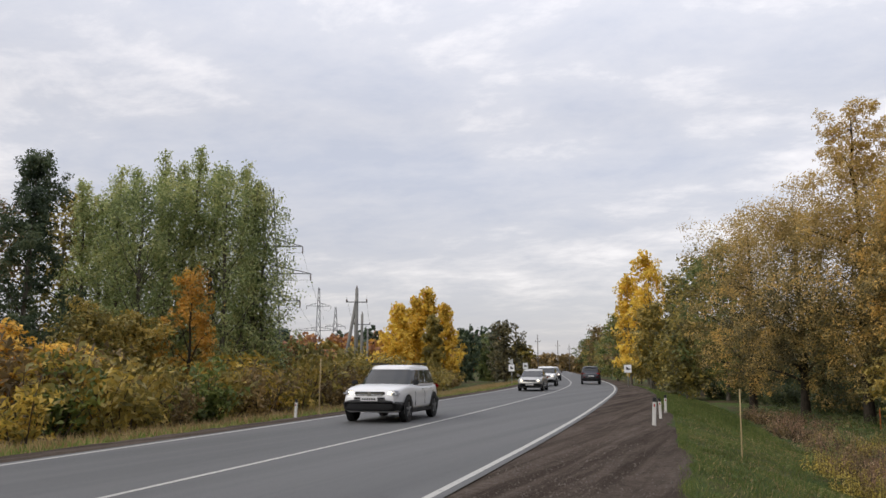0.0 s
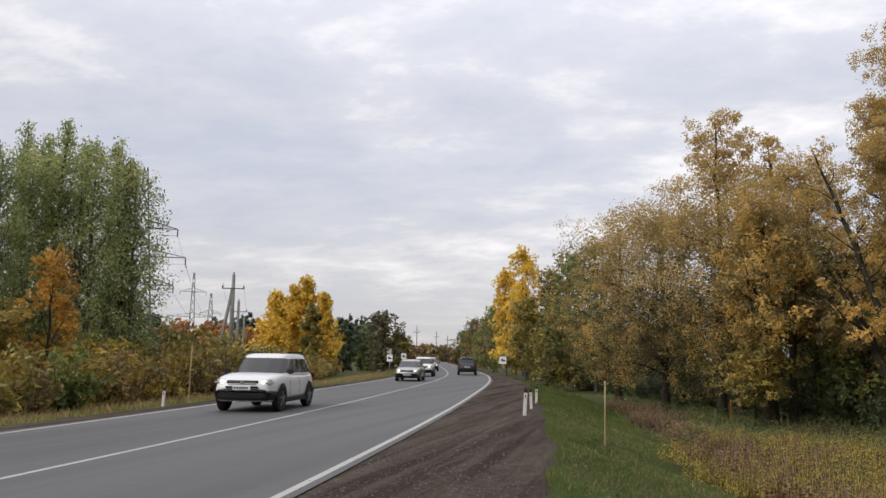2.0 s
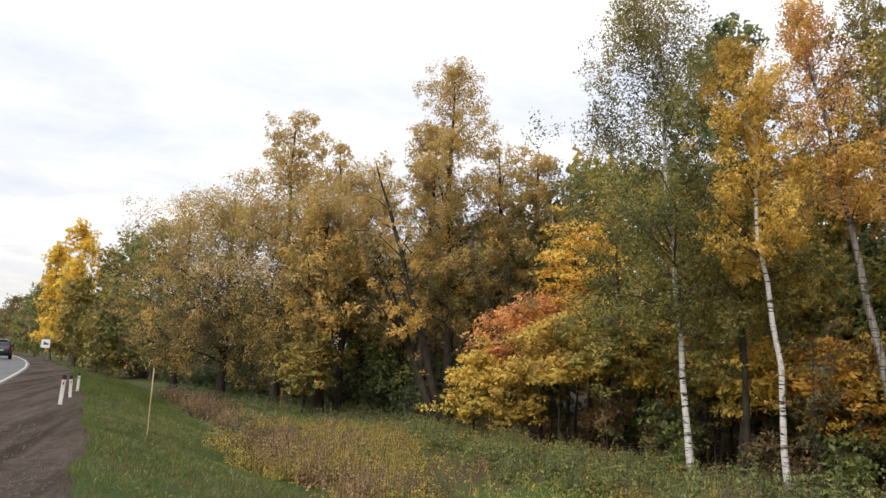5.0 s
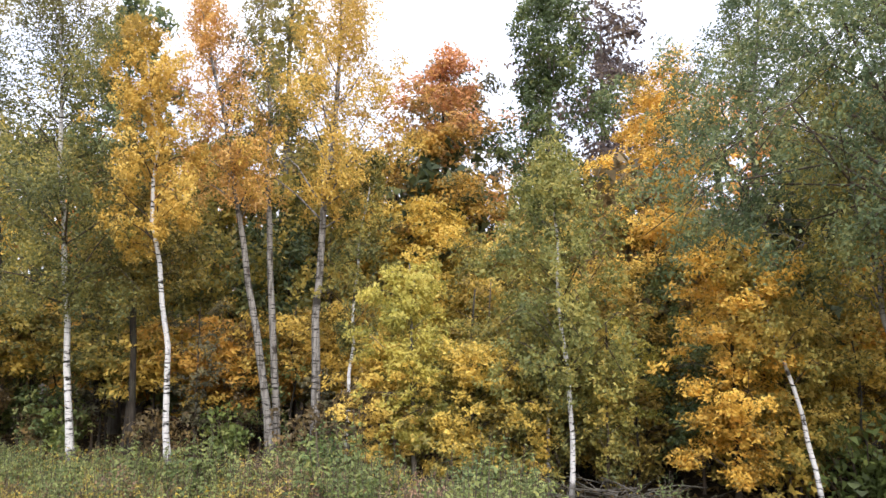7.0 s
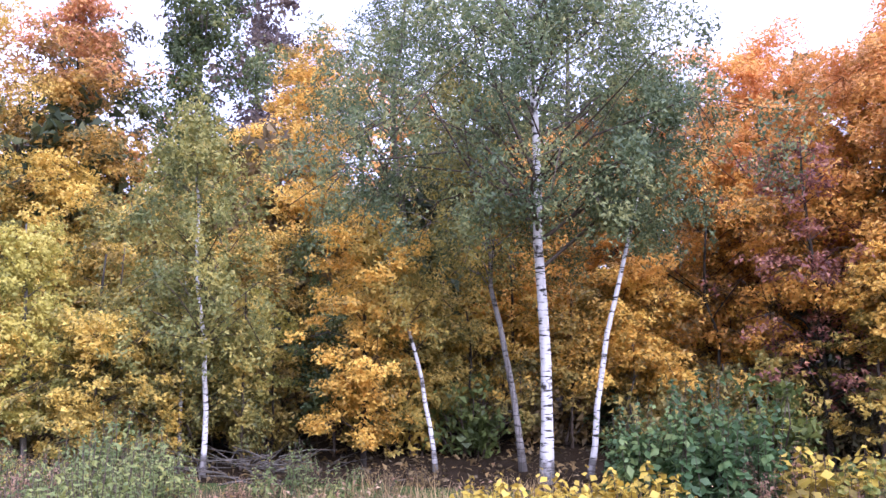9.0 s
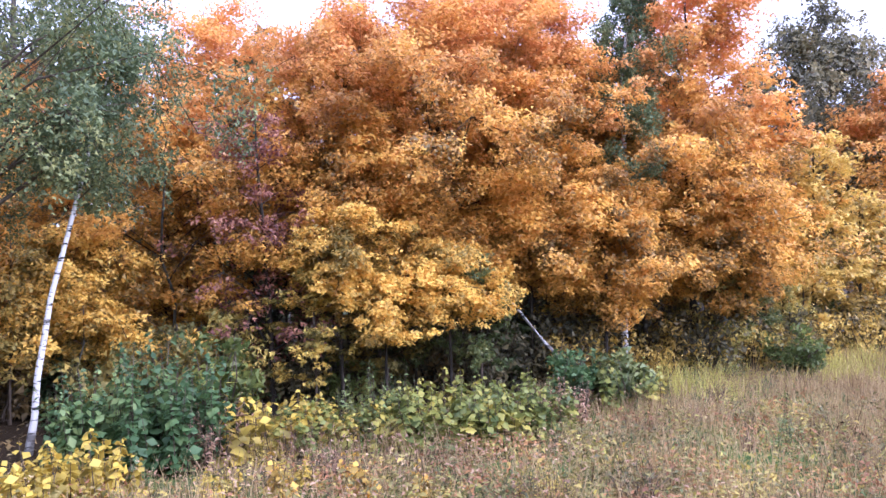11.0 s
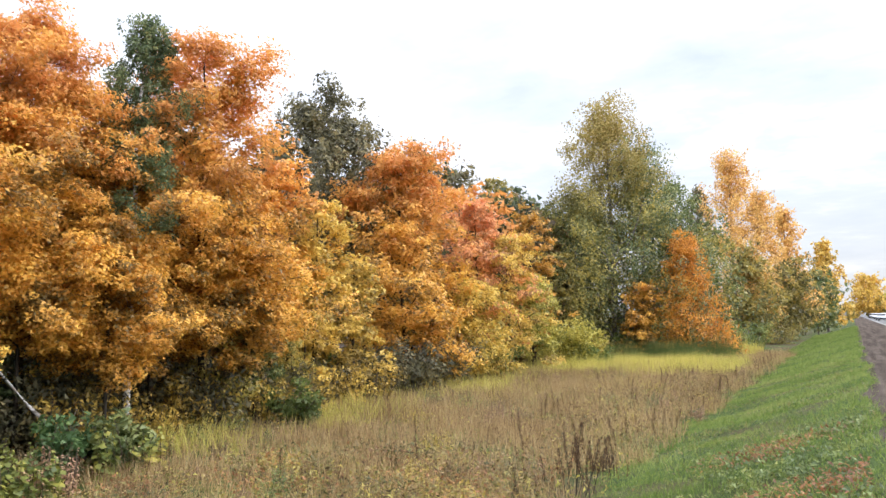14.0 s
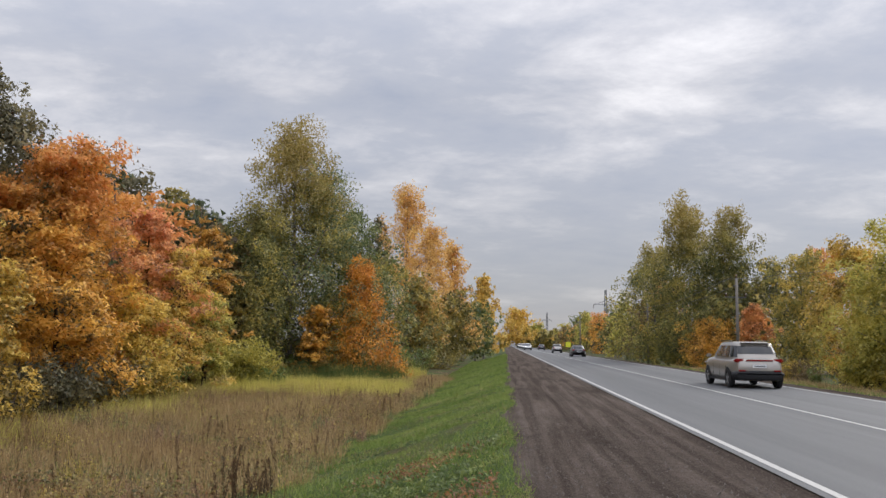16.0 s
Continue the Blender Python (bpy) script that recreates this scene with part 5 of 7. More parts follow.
PR = random.Random(33)
for i in range(170):  # mixed low weeds along the wood's edge
    az = 19 + 45 * PR.random()
    edge = float(np.interp(az, [18, 28, 40, 55, 66, 84], [30, 24, 18.6, 15.6, 14.4, 14.2]))
    spread(WEEDS[PR.choice((0, 0, 0, 1, 6, 6, 2, 5))], az, edge - PR.random() ** 1.2 * 0.30 * edge, PR.uniform(0.45, 0.8) + (PR.uniform(0.0, 0.45) if az > 34 else 0.0), PR.uniform(0, 6.28))
for i in range(16):  # few faded weeds under the birches
    az = PR.uniform(64, 86)
    spread(WEEDS[PR.choice((2, 5, 6))], az, 14.2 - PR.random() * 1.6, PR.uniform(0.3, 0.6), PR.uniform(0, 6.28))
for i in range(34):  # weeds before the dark maples
    az = PR.uniform(98, 150)
    edge = float(np.interp(az, [84, 112, 125, 140, 150], [14.4, 15.0, 16.2, 22, 31]))
    spread(WEEDS[PR.choice((0, 6, 6, 1, 5, 2))], az, edge - PR.random() ** 1.5 * 2.0, PR.uniform(0.4, 0.8), PR.uniform(0, 6.28))
for i in range(165):  # goldenrod in the field ahead
    az = 1.5 + 13 * PR.random() ** 0.7
    spread(WEEDS[PR.choice((1, 1, 1, 6, 5))], az, float(np.interp(az, [1, 5, 12, 16], [28, 26, 22, 20])) + PR.uniform(-7, 5), PR.uniform(0.5, 1.05), PR.uniform(0, 6.28))
for i in range(60):  # green nettles before the willows and maples
    az = 14 + 20 * PR.random()
    spread(WEEDS[PR.choice((0, 0, 0, 6, 1))], az, float(np.interp(az, [14, 20, 28, 34], [31, 28, 23, 20.5])) - PR.random() * 5.5, PR.uniform(0.5, 1.0), PR.uniform(0, 6.28))
for i in range(56):  # dead weeds along the ditch
    yy = 12 + 36 * PR.random()
    x = float(edge_x(yy)) + PR.uniform(7.2, 9.6)
    copy_thing(WEEDS[2 if i % 4 else 5], Matrix.Translation((x, yy, float(ground_z(x, yy)) - 0.03)) @ Matrix.Rotation(PR.uniform(0, 6.28), 4, "Z") @ Matrix.Scale(PR.uniform(0.55, 1.05), 4))
for i in range(150):  # small dead weeds over the field
    yy = PR.uniform(-48, -4)
    x = float(edge_x(yy)) + PR.uniform(7.3, 18)
    copy_thing(WEEDS[PR.choice((2, 2, 1, 5, 6))], Matrix.Translation((x, yy, float(ground_z(x, yy)) - 0.03)) @ Matrix.Rotation(PR.uniform(0, 6.28), 4, "Z") @ Matrix.Scale(PR.uniform(0.35, 0.75), 4))
for az, d, k, s in ((113.2, 10.4, 8, 1.0), (117.4, 10.3, 8, 0.85), (112.4, 11.0, 8, 0.8), (59.6, 14.6, 9, 0.75), (60.4, 14.4, 9, 0.6), (58.6, 14.8, 9, 0.55), (50.2, 17.0, 9, 0.8), (48.6, 17.3, 9, 0.6), (46.5, 17.0, 9, 0.5)):
    spread(WEEDS[k], az, d, s, az)
for az, d, k, s in ((85.5, 11.6, 3, 0.8), (87.4, 11.2, 3, 0.9), (89.8, 11.0, 3, 0.85), (92.4, 11.2, 3, 0.75), (94.6, 11.6, 3, 1.05), (96.6, 11.7, 3, 0.9), (106.5, 13.4, 3, 1.2), (108.6, 13.7, 3, 1.15), (111.8, 14.0, 3, 0.9),
                    (113.2, 14.0, 7, 0.7), (116.5, 13.8, 7, 0.95), (118.6, 13.6, 7, 1.05), (123.2, 14.2, 7, 0.95), (125.4, 15.0, 7, 0.9), (127.0, 15.4, 5, 1.1), (109.6, 13.5, 7, 0.8), (131.2, 16.9, 7, 1.0), (104.0, 11.2, 3, 0.5), (109.0, 11.4, 3, 0.5),
                    (97.0, 13.4, 4, 0.95), (100.8, 13.4, 4, 1.05), (102.4, 14.3, 4, 0.8), (95.2, 13.6, 4, 0.75), (104.6, 13.4, 5, 1.1), (114.6, 14.6, 0, 1.1), (72.0, 13.6, 6, 1.1), (74.0, 13.2, 6, 0.9), (60.6, 14.6, 0, 1.3), (47.5, 17.4, 0, 1.2), (51.5, 16.0, 0, 1.5), (63.5, 13.2, 5, 0.8)):
    spread(WEEDS[k], az, d, s, az)
shrub("bush", "dark green bush with large leaves at the wood's edge", *at_polar(131.2, 17.0), 1.35, 0.75, L_WEED, 1500, 0.15, 814, 0.7, 14, 0.6)
shrub("bush", "bright green bush at the wood's edge", *at_polar(128.0, 16.6), 1.5, 0.55, L_NETTLE, 1300, 0.13, 815, 0.8, 14, 0.5)
shrub("bush", "dark green bush with a few golden leaves in the grass", *at_polar(142.2, 22.2), 1.45, 0.85, L_SHRUBGREEN, 1800, 0.14, 816, 0.8, 16, 0.5)
shrub("bush", "leafy yellow-green bush beside the nettles", *at_polar(103.6, 14.8), 2.0, 0.7, L_BUSH, 1300, 0.15, 817, 0.7, 14, 0.6)
shrub("bush", "rounded bush with yellow-green leaves before the trees", *at_polar(161.2, 46), 3.3, 2.3, L_LIME, 7000, 0.15, 810)
shrub("bush", "dark green bush before the trees", *at_polar(163.4, 46.5), 1.6, 1.1, L_SHRUBGREEN, 2500, 0.17, 811)
shrub("bush", "dark green bush before the trees", *at_polar(156.8, 38), 1.7, 1.3, L_SHRUBGREEN, 2500, 0.15, 812)
for i, (az, d, h) in enumerate(((164.0, 52, 1.7), (166.0, 56, 2.0), (168.0, 58, 2.0), (170.5, 60, 2.2), (172.0, 66, 2.2), (173.5, 75, 2.4), (175.0, 86, 2.6))):
    shrub("bush", "green bush under the trees", *at_polar(az, d), h, h * 1.1, L_SHRUBGREEN if i % 2 else L_OLIVE, 2200, 0.18, 820 + i)


# ---- grass ----
def patches(u, y, scale, lo, hi):
    return np.clip((rough_noise(np.asarray(u), np.asarray(y), scale, 1.0) - lo) / (hi - lo), 0, 1)


def wood_side(y):
    """How far the field reaches from the edge line before the bare floor of the wood."""
    return np.interp(y, [-60, -22, -14, -9, -4, 0, 5, 9, 14, 20, 30, 45], [22, 22, 19.5, 17.6, 17.0, 16.6, 16.4, 17.0, 17.8, 18.2, 18.0, 17.0]) + 0.5 * np.sin(y * 0.9) + 0.3 * np.sin(y * 2.3 + 1)


def blades(name, label, us, ys, count, h, w, mat, seed, lean=0.35, density=None):
    """Single blades scattered over a stretch of the verge or field."""
    rng = np.random.default_rng(seed)
    u, y = rng.uniform(*us, count), rng.uniform(*ys, count)
    if density:
        keep = rng.random(count) < density(u, y)
        u, y = u[keep], y[keep]
    ok = (u < wood_side(y)) & (u > shoulder_edges(y) + 0.04 - 0.30 * rng.random(count if not density else len(u)) ** 3) | (u < -9.2)
    u, y = u[ok], y[ok]
    n = len(u)
    x = edge_x(y) + u
    p = np.stack([x, y, np.where((u > 0) & (u < shoulder_edges(y) + 0.1), shoulder_height(u, y), ground_height(u, y)) - 0.015], 1)
    a = rng.uniform(0, 6.28, n)
    tuft = 0.75 + 0.5 * patches(u, y, 2.1, -0.8, 0.8)
    hh = h * rng.uniform(0.4, 1.3, n) * tuft
    side = np.stack([np.cos(a), np.sin(a), 0 * a], 1) * (w * rng.uniform(0.7, 1.3, n))[:, None]
    tip = np.stack([rng.normal(0, lean, n) * hh, rng.normal(0, lean, n) * hh, hh], 1)
    v = np.stack([p - side, p + side, p + tip], 1)
    return tagged(new(name, tris(name, v, mat)), label, "grass", kind="stuff")


def forbs(name, label, us, ys, count, h, size, mat, seed, density=None):
    """Small single leaves close over the ground."""
    rng = np.random.default_rng(seed)
    u, y = rng.uniform(*us, count), rng.uniform(*ys, count)
    if density:
        keep = rng.random(count) < density(u, y)
        u, y = u[keep], y[keep]
    ok = (u > shoulder_edges(y)) & ((u < wood_side(y)) | (mat is L_BROWN))
    u, y = u[ok], y[ok]
    n = len(u)
    p = np.stack([edge_x(y) + u, y, ground_height(u, y) + h * rng.random(n) ** 1.5], 1)
    nrm = rng.normal(size=(n, 3)) * 0.5 + np.array([0, 0, 0.9])
    v = leaf_quads(p, nrm, 1.3 * size * rng.uniform(0.6, 1.4, n), rng, 0.36)[:, :3]
    return tagged(new(name, tris(name, v, mat)), label, "weeds", kind="stuff")


BEARING = lambda u, y: np.degrees(np.arctan2(edge_x(y) + u, y))
AHEAD = lambda u, y: np.where((np.degrees(np.arctan2(edge_x(y) + u, y)) > 28) & (np.degrees(np.arctan2(edge_x(y) + u, y)) < 64) & (y > -1), 0.15, 1.0)
GAP = lambda u, y: 0.35 + 0.65 * (1 - patches(u, y, 1.3, 0.1, 0.8))
blades("verge_grass", "short green grass on the sloping verge", (3.3, 7.9), (-34, 2), 95000, 0.09, 0.006, B_GREEN, 41, 0.5, GAP)
blades("verge_grass", "short dull green grass on the sloping verge", (3.0, 7.9), (2, 30), 70000, 0.09, 0.006, B_DULL, 62, 0.5, GAP)
blades("verge_grass_far", "short green grass on the sloping verge", (3.4, 8.5), (-120, -34), 50000, 0.14, 0.014, B_GREEN, 42)
blades("verge_grass_ahead", "short green grass on the sloping verge", (2.6, 7.0), (30, 85), 40000, 0.14, 0.014, B_DULL, 43)
blades("verge_straw", "dry blades among the green grass", (3.3, 7.6), (-34, 34), 26000, 0.10, 0.005, B_STRAW, 50, 0.6, lambda u, y: np.clip(patches(u, y, 0.8, -0.1, 0.8) + 0.35 * (y > 4), 0, 1))
forbs("verge_herbs", "low clover and plantain leaves in the grass", (3.4, 7.2), (-26, 26), 18000, 0.07, 0.05, L_WEED, 51, lambda u, y: patches(u, y, 1.7, 0.0, 0.7))
forbs("verge_clover", "pale low leaves in the grass", (3.5, 7.2), (-24, 0), 14000, 0.10, 0.05, L_WEED, 69, lambda u, y: patches(u, y, 0.8, 0.3, 0.9))
forbs("verge_leaves", "brown and yellow fallen leaves in the grass", (3.2, 7.4), (-26, 26), 700, 0.04, 0.05, L_BROWN, 52)
blades("dry_grass", "tall straw-coloured dry grass in the field", (7.3, 19.8), (-62, -1), 210000, 0.46, 0.007, B_STRAW, 44, 0.3, lambda u, y: (0.30 + 0.70 * patches(u, y, 0.9, -0.5, 0.5)) * (u > 7.7 + 0.5 * np.sin(y * 0.8) + 0.3 * np.sin(y * 2.1)) * np.clip(0.45 - (y + 6) / 12, 0.4, 1))
blades("field_green", "green blades among the dry grass", (7.3, 19.8), (-62, 34), 46000, 0.30, 0.008, B_GREEN, 53, 0.4, lambda u, y: patches(u, y, 1.1, 0.0, 0.9) * AHEAD(u, y))
forbs("field_herbs", "yellowing small leaves among the dry grass", (7.6, 19.0), (-60, 0), 44000, 0.42, 0.06, L_LIME, 54, lambda u, y: patches(u, y, 1.4, 0.2, 1.0))
blades("seed_stalks", "dark brown dead stalks in the field", (7.4, 18.5), (-60, 3), 13000, 0.55, 0.009, B_RUST, 55, 0.18, lambda u, y: patches(u, y, 0.9, 0.0, 0.9) * AHEAD(u, y))
blades("dry_grass_ahead", "straw-coloured dry grass in the field", (7.4, 17), (-1, 44), 60000, 0.40, 0.008, B_STRAW, 45, 0.3, lambda u, y: np.where(BEARING(u, y) > 27, np.where(BEARING(u, y) > 64, 0.7, 0.06), (0.15 + 0.85 * patches(u, y, 0.7, -0.2, 0.6)) * np.clip((26 - y) / 12, 0.12, 1) * np.clip((15 - BEARING(u, y)) / 2, 0.06, 1)))
forbs("shade_weeds", "low dark green weeds under the willows", (8.2, 20), (22, 60), 42000, 0.45, 0.09, L_WEED, 74, lambda u, y: np.clip((24 - BEARING(u, y)) / 4, 0, 1) * np.clip((np.hypot(edge_x(y) + u, y) - 20) / 6 + np.clip((BEARING(u, y) - 12) / 4, 0, 1), 0, 1) * (0.4 + 0.6 * patches(u, y, 0.8, -0.3, 0.5)))
forbs("ditch_weeds", "rusty dead leaves and stalks along the ditch", (7.2, 9.4), (8, 50), 12000, 0.42, 0.06, L_HERBPINK, 75, lambda u, y: 0.3 + 0.7 * patches(u, y, 0.9, -0.2, 0.6))
blades("yellow_grass", "yellow-green grass before the trees", (14.0, 20.5), (-60, -13), 60000, 0.62, 0.010, B_YELLOW, 46, 0.3, lambda u, y: np.clip((u - 15.4) / 1.8, 0, 1) * (0.12 + 0.88 * patches(u, y, 0.45, -0.2, 0.6)))
blades("yellow_grass_ahead", "yellow-green grass in the field", (8.4, 17.5), (2, 32), 46000, 0.36, 0.007, B_AMBER, 47, 0.4, lambda u, y: (0.2 + 0.8 * patches(u, y, 0.8, -0.3, 0.7)) * np.clip((15.5 - BEARING(u, y)) / 3, 0.08, 1))
blades("bright_grass", "pale yellow grass before the trees", (8.8, 18.0), (-47, -39), 20000, 0.70, 0.012, B_YELLOW, 56, 0.2, lambda u, y: 0.25 + 0.75 * patches(u, y, 0.5, -0.4, 0.2))
blades("bright_grass", "pale yellow grass before the trees", (10.0, 20.0), (-66, -57), 12000, 0.80, 0.014, B_YELLOW, 66, 0.2)
blades("rushes", "stand of tall green rushes in the wet of the field", (10.5, 17.5), (-57, -50), 12000, 1.25, 0.014, B_DULL, 76, 0.12, lambda u, y: patches(u, y, 0.6, -0.5, 0.3))
blades("far_verge_grass", "dry grass along the far shoulder", (-14, -9.3), (-70, 90), 50000, 0.28, 0.014, B_STRAW, 48, 0.4, lambda u, y: np.clip((-9.2 - u) / 1.6, 0.15, 1))
blades("far_verge_green", "green grass along the far shoulder", (-13, -9.3), (-70, 90), 34000, 0.18, 0.014, B_GREEN, 49, 0.4)
forbs("seed_heads", "pale and brown seed heads over the dry grass", (7.4, 18.5), (-50, 0), 30000, 0.62, 0.045, B_STRAW, 58, lambda u, y: 0.2 + 0.8 * patches(u, y, 1.2, -0.3, 0.7))
forbs("brown_seed_heads", "brown seed heads over the dry grass", (7.4, 18.5), (-50, 1), 11000, 0.60, 0.05, B_RUST, 59, lambda u, y: patches(u, y, 1.6, 0.0, 0.9))
EDGEWEED = lambda u, y: np.clip((np.degrees(np.arctan2(edge_x(y) + u, y)) - 20) / 10, 0, 1) * (0.25 + 0.75 * patches(u, y, 1.2, -0.3, 0.6)) * np.clip((66 - np.degrees(np.arctan2(edge_x(y) + u, y))) / 8, 0.12, 1)
forbs("weed_carpet", "low green weeds along the wood's edge", (8.3, 19.5), (1, 30), 30000, 0.36, 0.075, L_HERB, 67, EDGEWEED)
forbs("yellow_weed_carpet", "low yellow weeds along the wood's edge", (8.6, 19.5), (1, 34), 44000, 0.45, 0.065, L_HERBGOLD, 68, lambda u, y: np.clip((np.degrees(np.arctan2(edge_x(y) + u, y)) - 8) / 16, 0, 1) * np.clip((62 - np.degrees(np.arctan2(edge_x(y) + u, y))) / 8, 0.1, 1) * patches(u, y, 0.9, -0.2, 0.7))
forbs("faded_weeds", "faded brown weeds under the birches", (9.0, 18.5), (-8, 9), 20000, 0.40, 0.06, L_HERBPINK, 70, lambda u, y: 0.3 + 0.7 * patches(u, y, 1.1, -0.2, 0.7))
forbs("verge_weeds", "low green weeds at the foot of the verge", (3.7, 6.4), (-15.0, -3.2), 15000, 0.18, 0.06, L_HERB, 71, lambda u, y: patches(u, y, 1.6, 0.1, 0.6) * np.clip((6.4 - u) / 1.4, 0, 1))
forbs("verge_dead_weeds", "brown dead weeds on the verge", (3.7, 6.2), (-14.0, -3.2), 14000, 0.17, 0.05, L_REDBROWN, 72, lambda u, y: patches(u, y, 1.4, 0.2, 0.7) * np.clip((6.2 - u) / 1.2, 0, 1))
forbs("belt_weeds", "dark brown dead weeds where the field meets the verge", (7.7, 11.5), (-52, -9), 34000, 0.62, 0.055, B_RUST, 77, lambda u, y: np.clip((11.8 - u) / 3.2, 0, 1) * patches(u, y, 1.5, 0.05, 0.6))
forbs("belt_herbs", "green and yellow weeds where the field meets the verge", (7.4, 10.5), (-48, -8), 22000, 0.45, 0.06, L_OLIVE, 78, lambda u, y: patches(u, y, 1.8, 0.1, 0.7))
forbs("field_brush", "dark brown weed patches in the dry field", (9.0, 18.0), (-50, -4), 18000, 0.5, 0.05, L_BROWN, 79, lambda u, y: patches(u, y, 0.8, 0.25, 0.7))
blades("verge_tufts", "taller tufts of green grass on the verge", (3.5, 7.6), (-40, 0), 30000, 0.19, 0.007, B_GREEN, 80, 0.5, lambda u, y: patches(u, y, 1.9, 0.35, 0.8))
forbs("low_weeds", "olive and brown leafy weeds in the field before the birches", (8.4, 14.5), (-15, 3), 46000, 0.40, 0.07, L_OLIVE, 81, lambda u, y: 0.2 + 0.8 * patches(u, y, 1.3, -0.2, 0.5))
forbs("low_dead_weeds", "dark dead leaves in the field before the birches", (8.4, 15.0), (-15, 3), 34000, 0.34, 0.065, L_REDBROWN, 82, lambda u, y: patches(u, y, 1.7, -0.1, 0.6))
forbs("field_weeds_green", "small green weeds among the dry grass", (7.6, 18.0), (-50, -6), 22000, 0.40, 0.055, L_HERB, 73, lambda u, y: patches(u, y, 1.7, 0.2, 0.8))
forbs("litter_leaves", "fallen leaves under the trees", (17.5, 30), (-40, 30), 22000, 0.06, 0.13, L_BROWN, 57)


def stones(count, seed):
    """Loose gravel on the earth strip: small uneven four-sided pebbles."""
    rng = np.random.default_rng(seed)
    y = np.clip(rng.normal(0, 8.0, count), -26, 26)
    u = 0.28 + rng.random(count) * (shoulder_edges(y) - 0.33)
    s = 0.008 + 0.022 * rng.random(count) ** 3
    c = np.stack([edge_x(y) + u, y, shoulder_height(u, y)], 1)
    a = rng.uniform(0, 6.28, count)
    base = [c + np.stack([np.cos(a + k * 2.09) * s, np.sin(a + k * 2.09) * s, -0.2 * s], 1) * rng.uniform(0.7, 1.3, count)[:, None] ** 0 for k in range(3)]
    tip = c + np.stack([rng.normal(0, 0.3, count) * s, rng.normal(0, 0.3, count) * s, s * rng.uniform(0.6, 1.2, count)], 1)
    v = np.concatenate([np.stack([base[0], base[1], tip], 1), np.stack([base[1], base[2], tip], 1), np.stack([base[2], base[0], tip], 1)])
    return tagged(new("gravel", tris("gravel", v, plain("pebble", (0.15, 0.128, 0.11), 0.95, vary=0.7, scale=3.0))), "loose gravel on the earth shoulder", "gravel", kind="stuff")


stones(12000, 65)


def dock(x, y, h, seed):
    """A dead dock: one brown stalk with a ragged seed head."""
    rng = np.random.default_rng(seed)
    top = new("dead_dock")
    top.location = (x, y, float(ground_z(x, y)) - 0.03)
    V, F = [], []
    bend = rng.normal(0, 0.10, 2)
    pts = [np.array([bend[0] * t * t * h, bend[1] * t * t * h, t * h]) for t in np.linspace(0, 1, 6)]
    tube(V, F, pts, np.linspace(0.012, 0.005, 6), 5)
    part("stalk", mesh_of("stalk", V, F, BARK_DARK, True), top)
    n = 260
    t = rng.uniform(0.42, 1.0, n)
    r = 0.036 * np.sin(np.pi * np.clip((t - 0.36) / 0.66, 0, 1)) + 0.012
    a = rng.uniform(0, 6.28, n)
    p = np.stack([bend[0] * t * t * h + r * np.cos(a), bend[1] * t * t * h + r * np.sin(a), t * h], 1)
    part("seed_head", tris("seed_head", leaf_quads(p, rng.normal(size=(n, 3)), 0.035 * rng.uniform(0.6, 1.4, n), rng, 0.4)[:, :3], B_RUST), top)
    return tagged(top, "dead brown dock with a ragged seed head", "dock plant", "docks")


DOCK = dock(4.3, -12.9, 1.15, 60)
for i in range(34):
    az = PR.choice((PR.uniform(157, 165), PR.uniform(156, 168), PR.uniform(140, 172)))
    d = PR.uniform(12, 16) if i % 3 == 0 else PR.uniform(16, 44)
    x, y = polar(az, d)
    if x - float(edge_x(y)) < 7.5:
        x = float(edge_x(y)) + 7.5 + PR.random()
    copy_thing(DOCK, Matrix.Translation((x, y, float(ground_z(x, y)) - 0.03)) @ Matrix.Rotation(PR.uniform(0, 6.28), 4, "Z") @ Matrix.Scale(PR.uniform(0.35, 0.7), 4))


for i in range(9):  # a dark clump
    x, y = polar(161.7 + PR.uniform(-1.0, 1.0), 13.4 + PR.uniform(-0.5, 1.2))
    copy_thing(DOCK, Matrix.Translation((x, y, float(ground_z(x, y)) - 0.03)) @ Matrix.Rotation(PR.uniform(0, 6.28), 4, "Z") @ Matrix.Rotation(PR.gauss(0, 0.2), 4, "X") @ Matrix.Scale(PR.uniform(0.45, 0.9), 4))
for i in range(90):  # a ragged belt where the field meets the verge
    yy = -12 - 42 * PR.random()
    x = float(edge_x(yy)) + 7.8 + PR.random() ** 2 * 4.0
    copy_thing(DOCK, Matrix.Translation((x, yy, float(ground_z(x, yy)) - 0.03)) @ Matrix.Rotation(PR.uniform(0, 6.28), 4, "Z") @ Matrix.Rotation(PR.gauss(0, 0.14), 4, "X") @ Matrix.Scale(PR.uniform(0.3, 0.72), 4))


# ---- fallen wood and thin stems at the wood's edge ----
def fallen_log(a, b, r, mat, name, label):
    V, F = [], []
    a, b = np.array(a), np.array(b)
    pts = [a + (b - a) * t + np.array([0, 0, -0.12 * math.sin(math.pi * t)]) for t in np.linspace(0, 1, 6)]
    tube(V, F, pts, np.linspace(r * 0.6, r, 6), 8)
    return tagged(new(name, mesh_of(name, V, F, mat, True)), label, "fallen trunk")


